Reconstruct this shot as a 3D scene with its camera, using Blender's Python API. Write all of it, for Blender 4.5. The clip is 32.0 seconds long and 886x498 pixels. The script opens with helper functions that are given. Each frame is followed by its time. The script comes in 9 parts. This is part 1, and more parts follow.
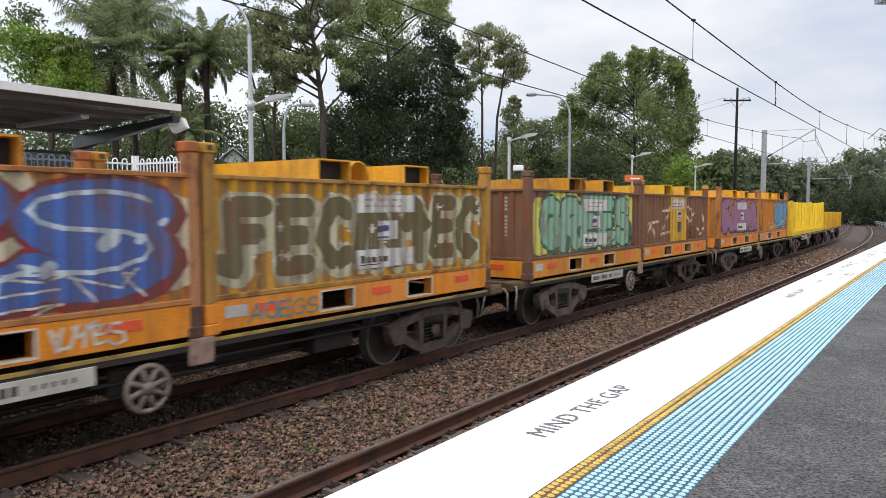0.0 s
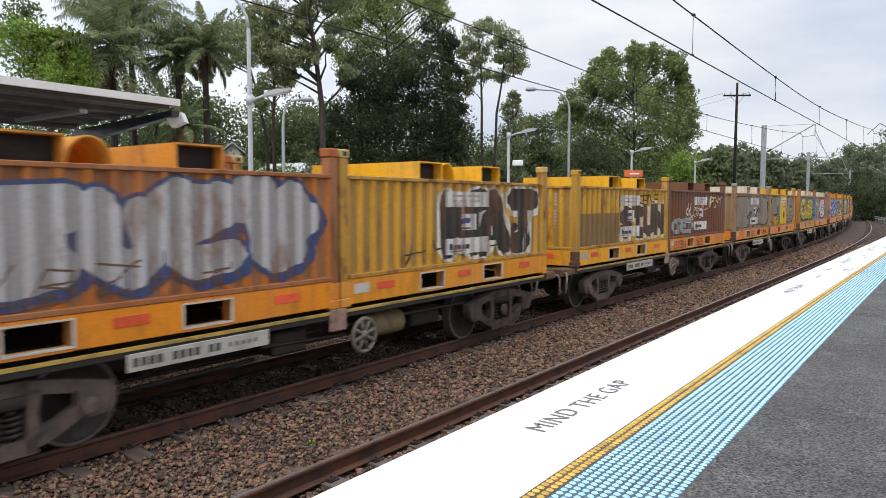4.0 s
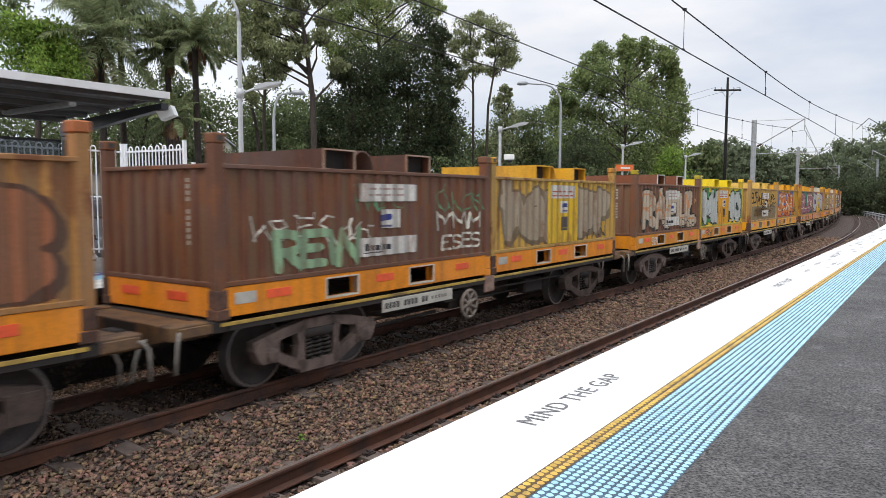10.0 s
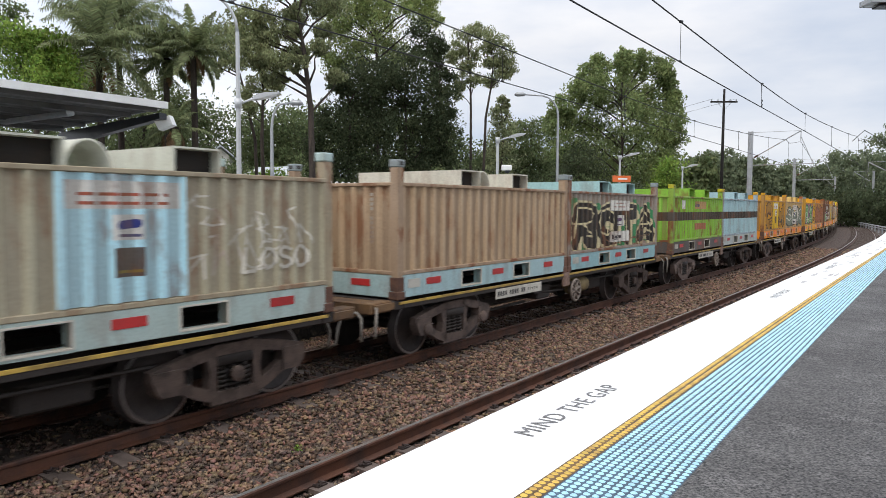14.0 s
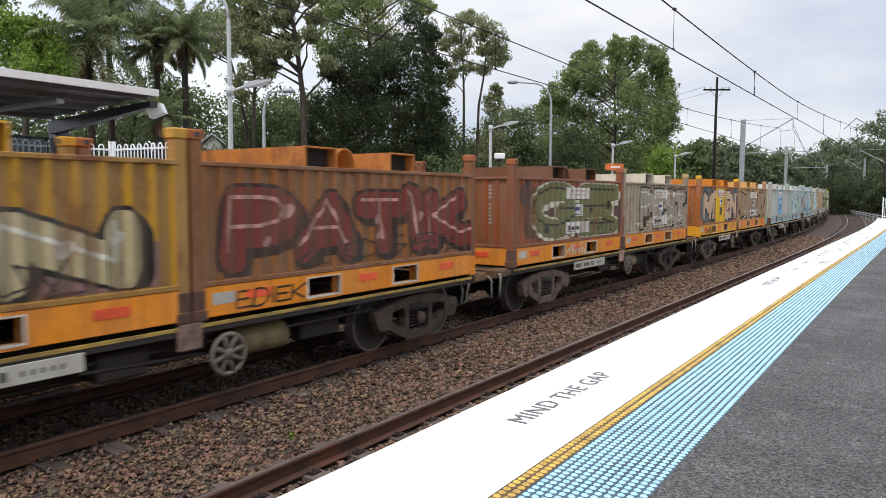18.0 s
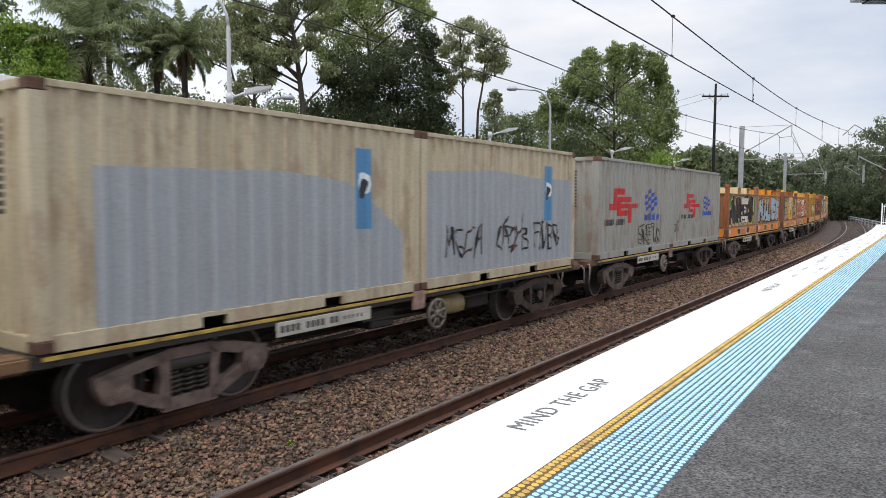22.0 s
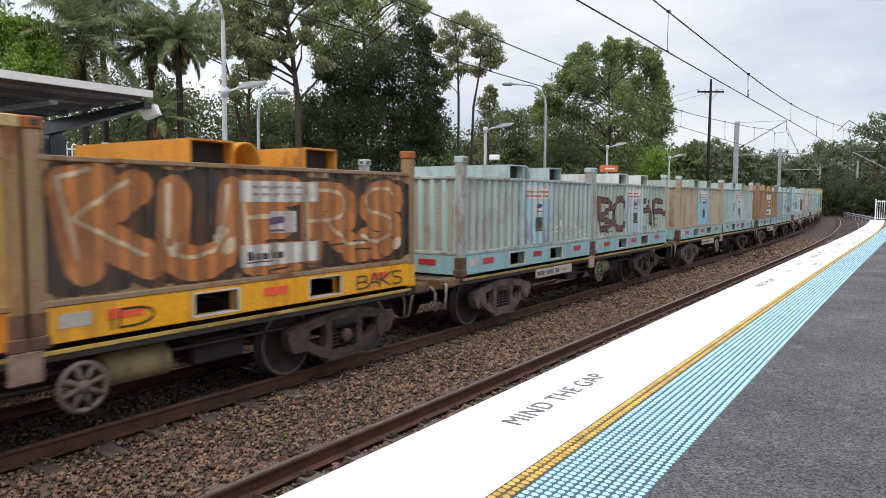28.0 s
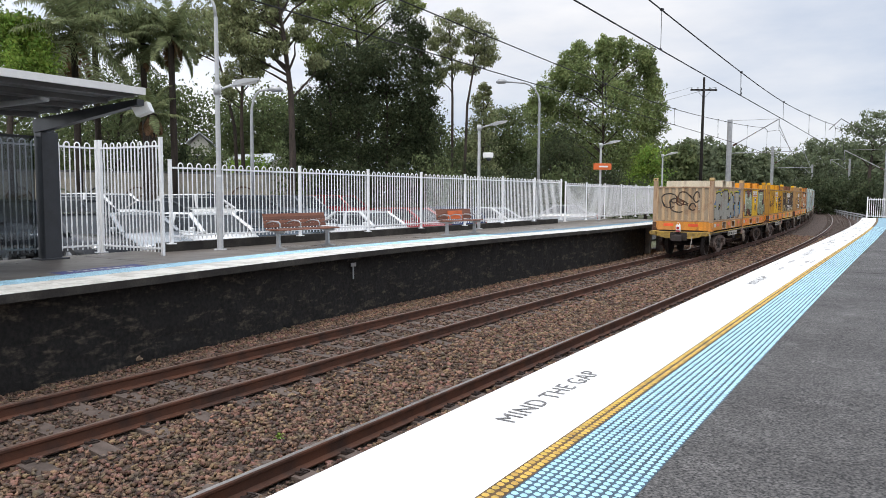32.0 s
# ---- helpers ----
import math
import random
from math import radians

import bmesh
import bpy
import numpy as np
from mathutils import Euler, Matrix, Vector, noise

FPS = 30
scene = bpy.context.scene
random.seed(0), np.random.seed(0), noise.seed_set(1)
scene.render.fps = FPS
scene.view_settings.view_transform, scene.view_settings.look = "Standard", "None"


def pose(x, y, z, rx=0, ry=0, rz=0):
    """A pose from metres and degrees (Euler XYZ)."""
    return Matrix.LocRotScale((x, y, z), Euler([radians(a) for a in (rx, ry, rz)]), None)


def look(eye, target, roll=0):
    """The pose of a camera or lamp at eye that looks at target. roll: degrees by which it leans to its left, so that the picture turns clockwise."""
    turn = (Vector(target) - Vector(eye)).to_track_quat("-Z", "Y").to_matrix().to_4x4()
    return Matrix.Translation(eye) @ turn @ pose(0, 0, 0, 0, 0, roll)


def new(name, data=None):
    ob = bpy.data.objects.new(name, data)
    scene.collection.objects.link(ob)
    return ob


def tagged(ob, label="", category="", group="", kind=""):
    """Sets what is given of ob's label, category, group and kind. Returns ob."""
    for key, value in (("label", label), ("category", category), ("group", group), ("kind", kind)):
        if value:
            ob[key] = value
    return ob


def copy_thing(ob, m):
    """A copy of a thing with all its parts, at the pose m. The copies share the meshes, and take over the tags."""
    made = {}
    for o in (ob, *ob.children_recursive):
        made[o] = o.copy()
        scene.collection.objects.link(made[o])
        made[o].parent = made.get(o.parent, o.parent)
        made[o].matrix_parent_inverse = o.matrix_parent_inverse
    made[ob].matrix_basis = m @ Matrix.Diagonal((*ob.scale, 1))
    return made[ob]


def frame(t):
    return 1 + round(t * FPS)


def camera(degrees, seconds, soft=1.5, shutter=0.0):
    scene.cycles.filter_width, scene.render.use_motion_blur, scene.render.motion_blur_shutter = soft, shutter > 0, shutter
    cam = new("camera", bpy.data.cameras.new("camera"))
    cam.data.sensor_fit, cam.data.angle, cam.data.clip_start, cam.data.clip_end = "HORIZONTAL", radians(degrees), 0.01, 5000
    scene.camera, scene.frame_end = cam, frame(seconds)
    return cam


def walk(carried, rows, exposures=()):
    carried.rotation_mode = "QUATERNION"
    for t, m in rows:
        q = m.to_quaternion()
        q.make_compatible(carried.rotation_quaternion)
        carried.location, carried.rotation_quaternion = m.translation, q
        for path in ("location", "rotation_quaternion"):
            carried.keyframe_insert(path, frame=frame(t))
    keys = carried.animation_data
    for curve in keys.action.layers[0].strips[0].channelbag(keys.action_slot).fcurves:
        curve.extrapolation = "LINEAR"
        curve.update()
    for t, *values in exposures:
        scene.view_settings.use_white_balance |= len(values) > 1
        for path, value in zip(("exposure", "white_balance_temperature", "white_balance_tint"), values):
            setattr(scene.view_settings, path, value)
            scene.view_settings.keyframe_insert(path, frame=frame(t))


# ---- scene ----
EYE = (0.0, 0.0, 2.479)
cam = camera(63.87, 32.0, soft=0.8, shutter=0.14)
# seconds, heading to the right, tilt down, lean (degrees)
HELD = [
    (0.0, -2.438, 3.335, -0.01), (0.5, -2.257, 3.275, -0.02), (1.0, -2.112, 3.340, -0.03), (1.5, -2.128, 3.441, -0.04),
    (2.0, -2.047, 3.626, -0.03), (2.5, -2.021, 3.763, -0.03), (3.0, -2.119, 3.768, -0.02), (3.5, -2.268, 3.772, 0.00),
    (5.5, -2.546, 3.486, 0.02), (6.0, -2.508, 3.480, 0.05), (6.5, -2.483, 3.565, 0.06), (7.0, -2.393, 3.610, 0.06),
    (7.5, -2.388, 3.774, 0.06), (8.0, -2.134, 3.899, 0.06), (8.5, -1.946, 3.977, 0.06), (9.0, -1.764, 4.121, 0.07),
    (9.5, -1.653, 4.247, 0.08), (10.0, -1.689, 4.213, 0.10), (10.5, -1.688, 4.105, 0.14), (11.0, -1.769, 3.887, 0.16),
    (11.5, -1.771, 3.642, 0.20), (12.0, -1.829, 3.487, 0.21), (12.5, -1.791, 3.261, 0.22), (13.0, -1.661, 3.200, 0.24),
    (13.5, -1.554, 3.253, 0.25), (14.0, -1.482, 3.384, 0.26), (14.5, -1.478, 3.576, 0.26), (16.5, -1.176, 4.151, 0.23),
    (17.0, -1.079, 4.182, 0.23), (17.5, -0.967, 4.210, 0.22), (18.0, -0.921, 4.324, 0.20), (18.5, -0.917, 4.437, 0.19),
    (19.0, -1.060, 4.380, 0.18), (19.5, -1.174, 4.250, 0.16), (20.0, -1.193, 4.122, 0.17), (20.5, -1.122, 4.017, 0.17),
    (21.0, -1.145, 3.991, 0.17), (21.5, -1.001, 3.933, 0.17), (22.0, -0.876, 3.810, 0.18), (22.5, -0.836, 3.774, 0.19),
    (23.0, -0.696, 3.864, 0.22), (23.5, -0.674, 3.942, 0.24), (24.0, -0.684, 4.075, 0.25), (24.5, -0.611, 4.126, 0.26),
    (25.0, -0.529, 4.257, 0.26), (25.5, -0.408, 4.316, 0.25), (27.5, -0.465, 4.287, 0.25), (28.0, -0.497, 4.200, 0.24),
    (28.5, -0.585, 4.187, 0.23), (29.0, -0.537, 4.205, 0.25), (29.5, -0.600, 4.194, 0.28), (30.0, -0.619, 4.097, 0.27),
    (30.5, -0.540, 4.079, 0.25), (31.0, -0.319, 4.087, 0.25), (31.5, -0.094, 4.175, 0.26), (32.0, -0.000, 4.373, 0.26),
]


def aim(w, p, lean):
    w, p = radians(w), radians(p)
    way = Vector((math.sin(w) * math.cos(p), math.cos(w) * math.cos(p), -math.sin(p)))
    return look(EYE, Vector(EYE) + way, lean)


walk(cam, [(t, aim(w, p, lean)) for t, w, p, lean in HELD])

# ---- light: a bright overcast sky, a broad weak sun behind thin cloud ----
SUN_UP, SUN_ROUND = 58, 200
world = bpy.data.worlds.new("overcast_sky")
scene.world = world
world.use_nodes = True
wn, wl = world.node_tree.nodes, world.node_tree.links
wn.clear()
w_out = wn.new("ShaderNodeOutputWorld")
w_bg = wn.new("ShaderNodeBackground")
w_sky = wn.new("ShaderNodeTexSky")
w_sky.sky_type, w_sky.sun_disc = "NISHITA", False
w_sky.sun_elevation, w_sky.sun_rotation = radians(SUN_UP), radians(SUN_ROUND)
w_co = wn.new("ShaderNodeTexCoord")
w_map = wn.new("ShaderNodeMapping")
w_map.inputs["Scale"].default_value = (1.0, 1.0, 3.2)
w_noise = wn.new("ShaderNodeTexNoise")
w_noise.inputs["Scale"].default_value, w_noise.inputs["Detail"].default_value = 2.3, 7
w_noise.inputs["Roughness"].default_value = 0.52
w_ramp = wn.new("ShaderNodeValToRGB")
w_ramp.color_ramp.elements[0].position, w_ramp.color_ramp.elements[1].position = 0.36, 0.66
w_ramp.color_ramp.elements[0].color = (0.57, 0.67, 0.83, 1)
w_ramp.color_ramp.elements[1].color = (1.0, 1.015, 1.04, 1)
w_sep = wn.new("ShaderNodeSeparateXYZ")
w_up = wn.new("ShaderNodeMapRange")
w_up.inputs["From Min"].default_value, w_up.inputs["From Max"].default_value = 0.22, 1.0
w_up.inputs["To Min"].default_value, w_up.inputs["To Max"].default_value = 1.0, 2.1
w_side = wn.new("ShaderNodeMapRange")       # the cloud thins towards the west
w_side.interpolation_type = "SMOOTHSTEP"
w_side.inputs["From Min"].default_value, w_side.inputs["From Max"].default_value = -0.75, 0.1
w_side.inputs["To Min"].default_value, w_side.inputs["To Max"].default_value = 1.4, 1.0
w_both = wn.new("ShaderNodeMath")
w_both.operation = "MULTIPLY"
w_mul = wn.new("ShaderNodeMix")
w_mul.data_type, w_mul.blend_type = "RGBA", "MULTIPLY"
w_mul.inputs[0].default_value = 1.0
w_mix = wn.new("ShaderNodeMix")
w_mix.data_type = "RGBA"
w_mix.inputs[0].default_value = 0.9
w_dim = wn.new("ShaderNodeMix")
w_dim.data_type, w_dim.blend_type = "RGBA", "MULTIPLY"
w_dim.inputs[0].default_value = 1.0
w_dim.inputs[7].default_value = (0.1, 0.1, 0.1, 1)
wl.new(w_co.outputs["Generated"], w_map.inputs["Vector"])
wl.new(w_map.outputs["Vector"], w_noise.inputs["Vector"])
wl.new(w_noise.outputs["Fac"], w_ramp.inputs["Fac"])
wl.new(w_co.outputs["Generated"], w_sep.inputs["Vector"])
wl.new(w_sep.outputs["Z"], w_up.inputs["Value"])
wl.new(w_ramp.outputs["Color"], w_mul.inputs[6])
wl.new(w_sep.outputs["X"], w_side.inputs["Value"])
wl.new(w_up.outputs["Result"], w_both.inputs[0])
wl.new(w_side.outputs["Result"], w_both.inputs[1])
wl.new(w_both.outputs["Value"], w_mul.inputs[7])
wl.new(w_sky.outputs["Color"], w_dim.inputs[6])
wl.new(w_dim.outputs[2], w_mix.inputs[6])
wl.new(w_mul.outputs[2], w_mix.inputs[7])
wl.new(w_mix.outputs[2], w_bg.inputs["Color"])
wl.new(w_bg.outputs["Background"], w_out.inputs["Surface"])
w_bg.inputs["Strength"].default_value = 1.0
sun = new("sun", bpy.data.lights.new("sun", "SUN"))
sun.data.energy, sun.data.angle, sun.data.color = 1.3, radians(25), (1.0, 0.93, 0.82)
sun.rotation_euler = (radians(90 - SUN_UP), 0, radians(180 - SUN_ROUND))
scene.view_settings.exposure = 0.0
scene.view_settings.use_white_balance = True
scene.view_settings.white_balance_temperature, scene.view_settings.white_balance_tint = 6600, 11.5


# ---- materials ----
def lin(h):
    """A colour from six hex digits, as linear red, green and blue."""
    c = [int(h[i:i + 2], 16) / 255 for i in (0, 2, 4)]
    return tuple(v / 12.92 if v < 0.04045 else ((v + 0.055) / 1.055) ** 2.4 for v in c)


MATS = {}


def mat(name, base, rough=0.6, metal=0.0, dirt=None, amount=0.5, scale=3.0, squash=(1, 1, 1), fine=40.0, depth=0.25,
        bump=0.0, bump_scale=60.0, vary=0.0, island=0.0, rough_var=0.15, cover=(0.42, 0.66), spec=0.5, spots=0.0, spot=None, thin=0.0):
    """A painted, rusted, stony or leafy surface: base colour, patches of dirt at one scale, grain at another, bump."""
    if name in MATS:
        return MATS[name]
    m = MATS[name] = bpy.data.materials.new(name)
    m.use_nodes = True
    n, l = m.node_tree.nodes, m.node_tree.links
    b = n["Principled BSDF"]
    b.inputs["Metallic"].default_value = metal
    b.inputs["Specular IOR Level"].default_value = spec
    base = lin(base) if isinstance(base, str) else base
    co, info, add, mp = (n.new("ShaderNodeTexCoord"), n.new("ShaderNodeObjectInfo"), n.new("ShaderNodeVectorMath"), n.new("ShaderNodeMapping"))
    add.operation = "MULTIPLY_ADD"
    l.new(info.outputs["Random"], add.inputs[0])
    add.inputs[1].default_value = (37.0, 53.0, 19.0)
    l.new(co.outputs["Object"], add.inputs[2])
    mp.inputs["Scale"].default_value = squash
    l.new(add.outputs[0], mp.inputs["Vector"])
    big, small = n.new("ShaderNodeTexNoise"), n.new("ShaderNodeTexNoise")
    big.inputs["Scale"].default_value, big.inputs["Detail"].default_value, big.inputs["Roughness"].default_value = scale, 6, 0.62
    small.inputs["Scale"].default_value, small.inputs["Detail"].default_value = fine, 3
    l.new(mp.outputs["Vector"], big.inputs["Vector"])
    l.new(add.outputs[0], small.inputs["Vector"])
    col = n.new("ShaderNodeMix")
    col.data_type = "RGBA"
    ramp = n.new("ShaderNodeMapRange")
    ramp.inputs["From Min"].default_value, ramp.inputs["From Max"].default_value = cover
    ramp.inputs["To Max"].default_value = amount
    l.new(big.outputs["Fac"], ramp.inputs["Value"])
    l.new(ramp.outputs["Result"], col.inputs[0])
    col.inputs[6].default_value = (*base, 1)
    d = lin(dirt) if isinstance(dirt, str) else (dirt or tuple(0.55 * v for v in base))
    col.inputs[7].default_value = (*d, 1)
    hsv = n.new("ShaderNodeHueSaturation")
    worn = col.outputs[2]
    if spots:
        sp, sr, sm = n.new("ShaderNodeTexNoise"), n.new("ShaderNodeMapRange"), n.new("ShaderNodeMix")
        sp.inputs["Scale"].default_value, sp.inputs["Detail"].default_value, sp.inputs["Roughness"].default_value = scale * 3.3, 7, 0.7
        l.new(mp.outputs["Vector"], sp.inputs["Vector"])
        sr.inputs["From Min"].default_value, sr.inputs["From Max"].default_value, sr.inputs["To Max"].default_value = 0.53, 0.66, spots
        l.new(sp.outputs["Fac"], sr.inputs["Value"])
        sm.data_type = "RGBA"
        l.new(sr.outputs["Result"], sm.inputs[0])
        l.new(worn, sm.inputs[6])
        sm.inputs[7].default_value = (*(spot or tuple(0.5 * v for v in d)), 1)
        worn = sm.outputs[2]
    l.new(worn, hsv.inputs["Color"])
    val = n.new("ShaderNodeMapRange")
    val.inputs["From Min"].default_value, val.inputs["From Max"].default_value = 0.25, 0.75
    val.inputs["To Min"].default_value, val.inputs["To Max"].default_value = 1 - depth, 1 + depth
    l.new(small.outputs["Fac"], val.inputs["Value"])
    last = val.outputs["Result"]
    for src, size in ((info.outputs["Random"], vary), (None, island)):
        if size:
            if src is None:
                src = n.new("ShaderNodeNewGeometry").outputs["Random Per Island"]
                hue = n.new("ShaderNodeMapRange")
                hue.inputs["To Min"].default_value, hue.inputs["To Max"].default_value = 0.5 - 0.05 * size, 0.5 + 0.05 * size
                mul17 = n.new("ShaderNodeMath")
                mul17.operation = "MULTIPLY"
                mul17.inputs[1].default_value = 17.0
                fr = n.new("ShaderNodeMath")
                fr.operation = "FRACT"
                l.new(src, mul17.inputs[0])
                l.new(mul17.outputs[0], fr.inputs[0])
                l.new(fr.outputs[0], hue.inputs["Value"])
                l.new(hue.outputs["Result"], hsv.inputs["Hue"])
            r = n.new("ShaderNodeMapRange")
            r.inputs["To Min"].default_value, r.inputs["To Max"].default_value = 1 - size, 1 + size
            l.new(src, r.inputs["Value"])
            k = n.new("ShaderNodeMath")
            k.operation = "MULTIPLY"
            l.new(last, k.inputs[0])
            l.new(r.outputs["Result"], k.inputs[1])
            last = k.outputs[0]
    l.new(last, hsv.inputs["Value"])
    l.new(hsv.outputs["Color"], b.inputs["Base Color"])
    rr = n.new("ShaderNodeMapRange")
    rr.inputs["To Min"].default_value, rr.inputs["To Max"].default_value = max(0.03, rough - rough_var), min(1, rough + rough_var)
    l.new(big.outputs["Fac"], rr.inputs["Value"])
    l.new(rr.outputs["Result"], b.inputs["Roughness"])
    if thin:
        tr, ms = n.new("ShaderNodeBsdfTranslucent"), n.new("ShaderNodeMixShader")
        ms.inputs[0].default_value = thin
        l.new(hsv.outputs["Color"], tr.inputs["Color"])
        l.new(b.outputs["BSDF"], ms.inputs[1])
        l.new(tr.outputs["BSDF"], ms.inputs[2])
        l.new(ms.outputs["Shader"], n["Material Output"].inputs["Surface"])
    if bump:
        bt, bn = n.new("ShaderNodeTexNoise"), n.new("ShaderNodeBump")
        bt.inputs["Scale"].default_value, bt.inputs["Detail"].default_value = bump_scale, 4
        bn.inputs["Strength"].default_value, bn.inputs["Distance"].default_value = 1.0, bump
        l.new(co.outputs["Object"], bt.inputs["Vector"])
        l.new(bt.outputs["Fac"], bn.inputs["Height"])
        l.new(bn.outputs["Normal"], b.inputs["Normal"])
    return m


STREAK = (1.6, 1.6, 0.22)
M_WHITE = mat("white_paint", "ECECEA", 0.55, dirt="B9B7B0", amount=0.25, scale=2, fine=90, depth=0.04)
M_EDGE_OLD = mat("worn_white_paint", "DAD8D0", 0.7, dirt="9C988E", amount=0.6, scale=2.5, fine=60, depth=0.12, spots=0.4)
M_ASPHALT = mat("damp_asphalt", (0.076, 0.071, 0.067), 0.72, dirt=(0.054, 0.050, 0.048), amount=0.9, scale=0.9, fine=70, depth=1.7, spots=0.35, spot=(0.17, 0.16, 0.155), bump=0.004, bump_scale=190, rough_var=0.25)
M_PAVE = mat("damp_platform_paving", (0.19, 0.16, 0.135), 0.34, dirt=(0.10, 0.085, 0.072), amount=0.8, scale=0.8, fine=90, depth=0.2, bump=0.001, bump_scale=80, rough_var=0.25)
M_CONC = mat("grey_concrete", (0.30, 0.29, 0.27), 0.85, dirt=(0.10, 0.095, 0.09), amount=0.8, scale=2.5, fine=70, depth=0.2, bump=0.003, bump_scale=70)
M_SOOT = mat("sooty_platform_brick", (0.012, 0.0105, 0.009), 0.9, dirt=(0.12, 0.098, 0.072), amount=0.8, scale=3.1, squash=(0.8, 0.8, 2.4), fine=16, depth=0.8, bump=0.03, bump_scale=7, cover=(0.53, 0.72), spots=0.6, spot=(0.016, 0.013, 0.011))
M_COPING = mat("dirty_coping", (0.022, 0.019, 0.016), 0.85, dirt=(0.08, 0.072, 0.06), amount=0.7, scale=2, fine=40, depth=0.3, bump=0.004, bump_scale=40)
M_SLEEPER = mat("concrete_sleeper", (0.115, 0.085, 0.07), 0.9, dirt=(0.06, 0.043, 0.034), amount=0.8, scale=4, fine=80, depth=0.2, bump=0.002, bump_scale=80, vary=0.2)
M_RAIL = mat("rusted_rail", (0.125, 0.052, 0.030), 0.6, 0.25, dirt=(0.055, 0.032, 0.025), amount=0.9, scale=3, fine=120, depth=0.25, bump=0.001, bump_scale=120)
M_RAILTOP = mat("polished_railhead", (0.24, 0.165, 0.13), 0.42, 0.6, dirt=(0.15, 0.075, 0.045), amount=0.7, scale=2, fine=100, depth=0.15)
M_CLIP = mat("rusted_clip", (0.05, 0.035, 0.03), 0.65, 0.3, fine=60, depth=0.3)
M_BED = mat("ballast_bed", (0.085, 0.054, 0.040), 0.92, dirt=(0.055, 0.045, 0.04), amount=0.9, scale=14, fine=42, depth=0.75, bump=0.05, bump_scale=17)
# darker copy of the ballast stone: the train's shade put into the colour
M_UNDER_TRAIN = mat("stained_ballast_stone", (0.145, 0.088, 0.060), 0.85, dirt=(0.08, 0.062, 0.052), amount=0.9, scale=5, fine=60, depth=0.3, island=0.5, spec=0.4)
M_STONE = mat("ballast_stone", (0.20, 0.118, 0.076), 0.88, dirt=(0.105, 0.085, 0.07), amount=0.9, scale=5, fine=60, depth=0.3, island=0.62, spec=0.3)
M_GROUND = mat("grassy_ground", (0.085, 0.095, 0.04), 0.95, dirt=(0.10, 0.085, 0.06), amount=0.7, scale=0.4, fine=6, depth=0.4, bump=0.05, bump_scale=9)
M_CARPARK = mat("car_park_asphalt", (0.085, 0.083, 0.08), 0.75, dirt=(0.055, 0.054, 0.052), amount=0.7, scale=0.6, fine=60, depth=0.3)
M_YSTUD = mat("yellow_tactile", (0.62, 0.40, 0.07), 0.5, dirt=(0.30, 0.19, 0.05), amount=0.6, scale=6, fine=60, depth=0.15, island=0.15)
M_YBASE = mat("yellow_tactile_base", (0.16, 0.09, 0.03), 0.75, dirt=(0.06, 0.04, 0.02), amount=0.8, scale=5, fine=60, depth=0.25)
M_BSTUD = mat("pale_blue_tactile", (0.40, 0.66, 0.78), 0.5, dirt=(0.28, 0.46, 0.56), amount=0.5, scale=4, fine=60, depth=0.1, island=0.08)
M_BBASE = mat("blue_tactile_base", (0.055, 0.10, 0.145), 0.65, dirt=(0.04, 0.06, 0.08), amount=0.8, scale=4, fine=60, depth=0.25)
M_LETTER = mat("dark_grey_lettering", (0.13, 0.125, 0.125), 0.7, dirt=(0.42, 0.42, 0.42), amount=0.7, scale=30, fine=120, depth=0.3, cover=(0.5, 0.7))
M_INK = mat("black_marking", (0.05, 0.048, 0.045), 0.7, fine=50, depth=0.2)
M_BFAR = mat("worn_blue_tactile_tiles", (0.22, 0.40, 0.50), 0.6, dirt=(0.15, 0.27, 0.34), amount=0.6, scale=3, fine=30, depth=0.3)
M_SCUFF = mat("scuffed_white_paint", (0.62, 0.61, 0.59), 0.75, dirt=(0.28, 0.27, 0.26), amount=0.9, scale=6, fine=50, depth=0.25, cover=(0.4, 0.6))
M_BBASE2 = mat("blue_strip_base", (0.13, 0.25, 0.34), 0.65, dirt=(0.07, 0.13, 0.17), amount=0.7, scale=3, fine=60, depth=0.2)
M_FLOORBLUE = mat("worn_blue_floor_paint", (0.05, 0.06, 0.26), 0.6, dirt=(0.14, 0.13, 0.15), amount=0.9, scale=6, fine=50, depth=0.2)
M_POLE = mat("pale_galvanised_pole", (0.54, 0.55, 0.56), 0.45, 0.25, dirt=(0.42, 0.42, 0.42), amount=0.5, scale=3, fine=40, depth=0.08)
M_FENCE = mat("white_powder_coat", "F6F7F8", 0.4, dirt="CBCBC8", amount=0.25, scale=2, fine=50, depth=0.03)
M_GALV = mat("galvanised_steel", (0.42, 0.43, 0.44), 0.45, 0.5, dirt=(0.30, 0.31, 0.32), amount=0.6, scale=4, fine=40, depth=0.1)
M_DARKSTEEL = mat("dark_grey_steel", (0.045, 0.048, 0.055), 0.4, 0.2, dirt=(0.03, 0.03, 0.033), amount=0.5, scale=3, fine=50, depth=0.1)
M_WIRE = mat("dark_copper_wire", (0.03, 0.03, 0.033), 0.7, 0.2, fine=30, depth=0.1)
M_TIMBER = mat("weathered_timber", (0.018, 0.016, 0.015), 0.9, spec=0.2, dirt=(0.03, 0.027, 0.025), amount=0.5, scale=3, squash=(6, 6, 0.4), fine=60, depth=0.3)
M_SLAT = mat("brown_bench_slat", (0.20, 0.075, 0.042), 0.55, dirt=(0.12, 0.05, 0.03), amount=0.6, scale=5, squash=(0.5, 4, 4), fine=60, depth=0.2, vary=0.2)
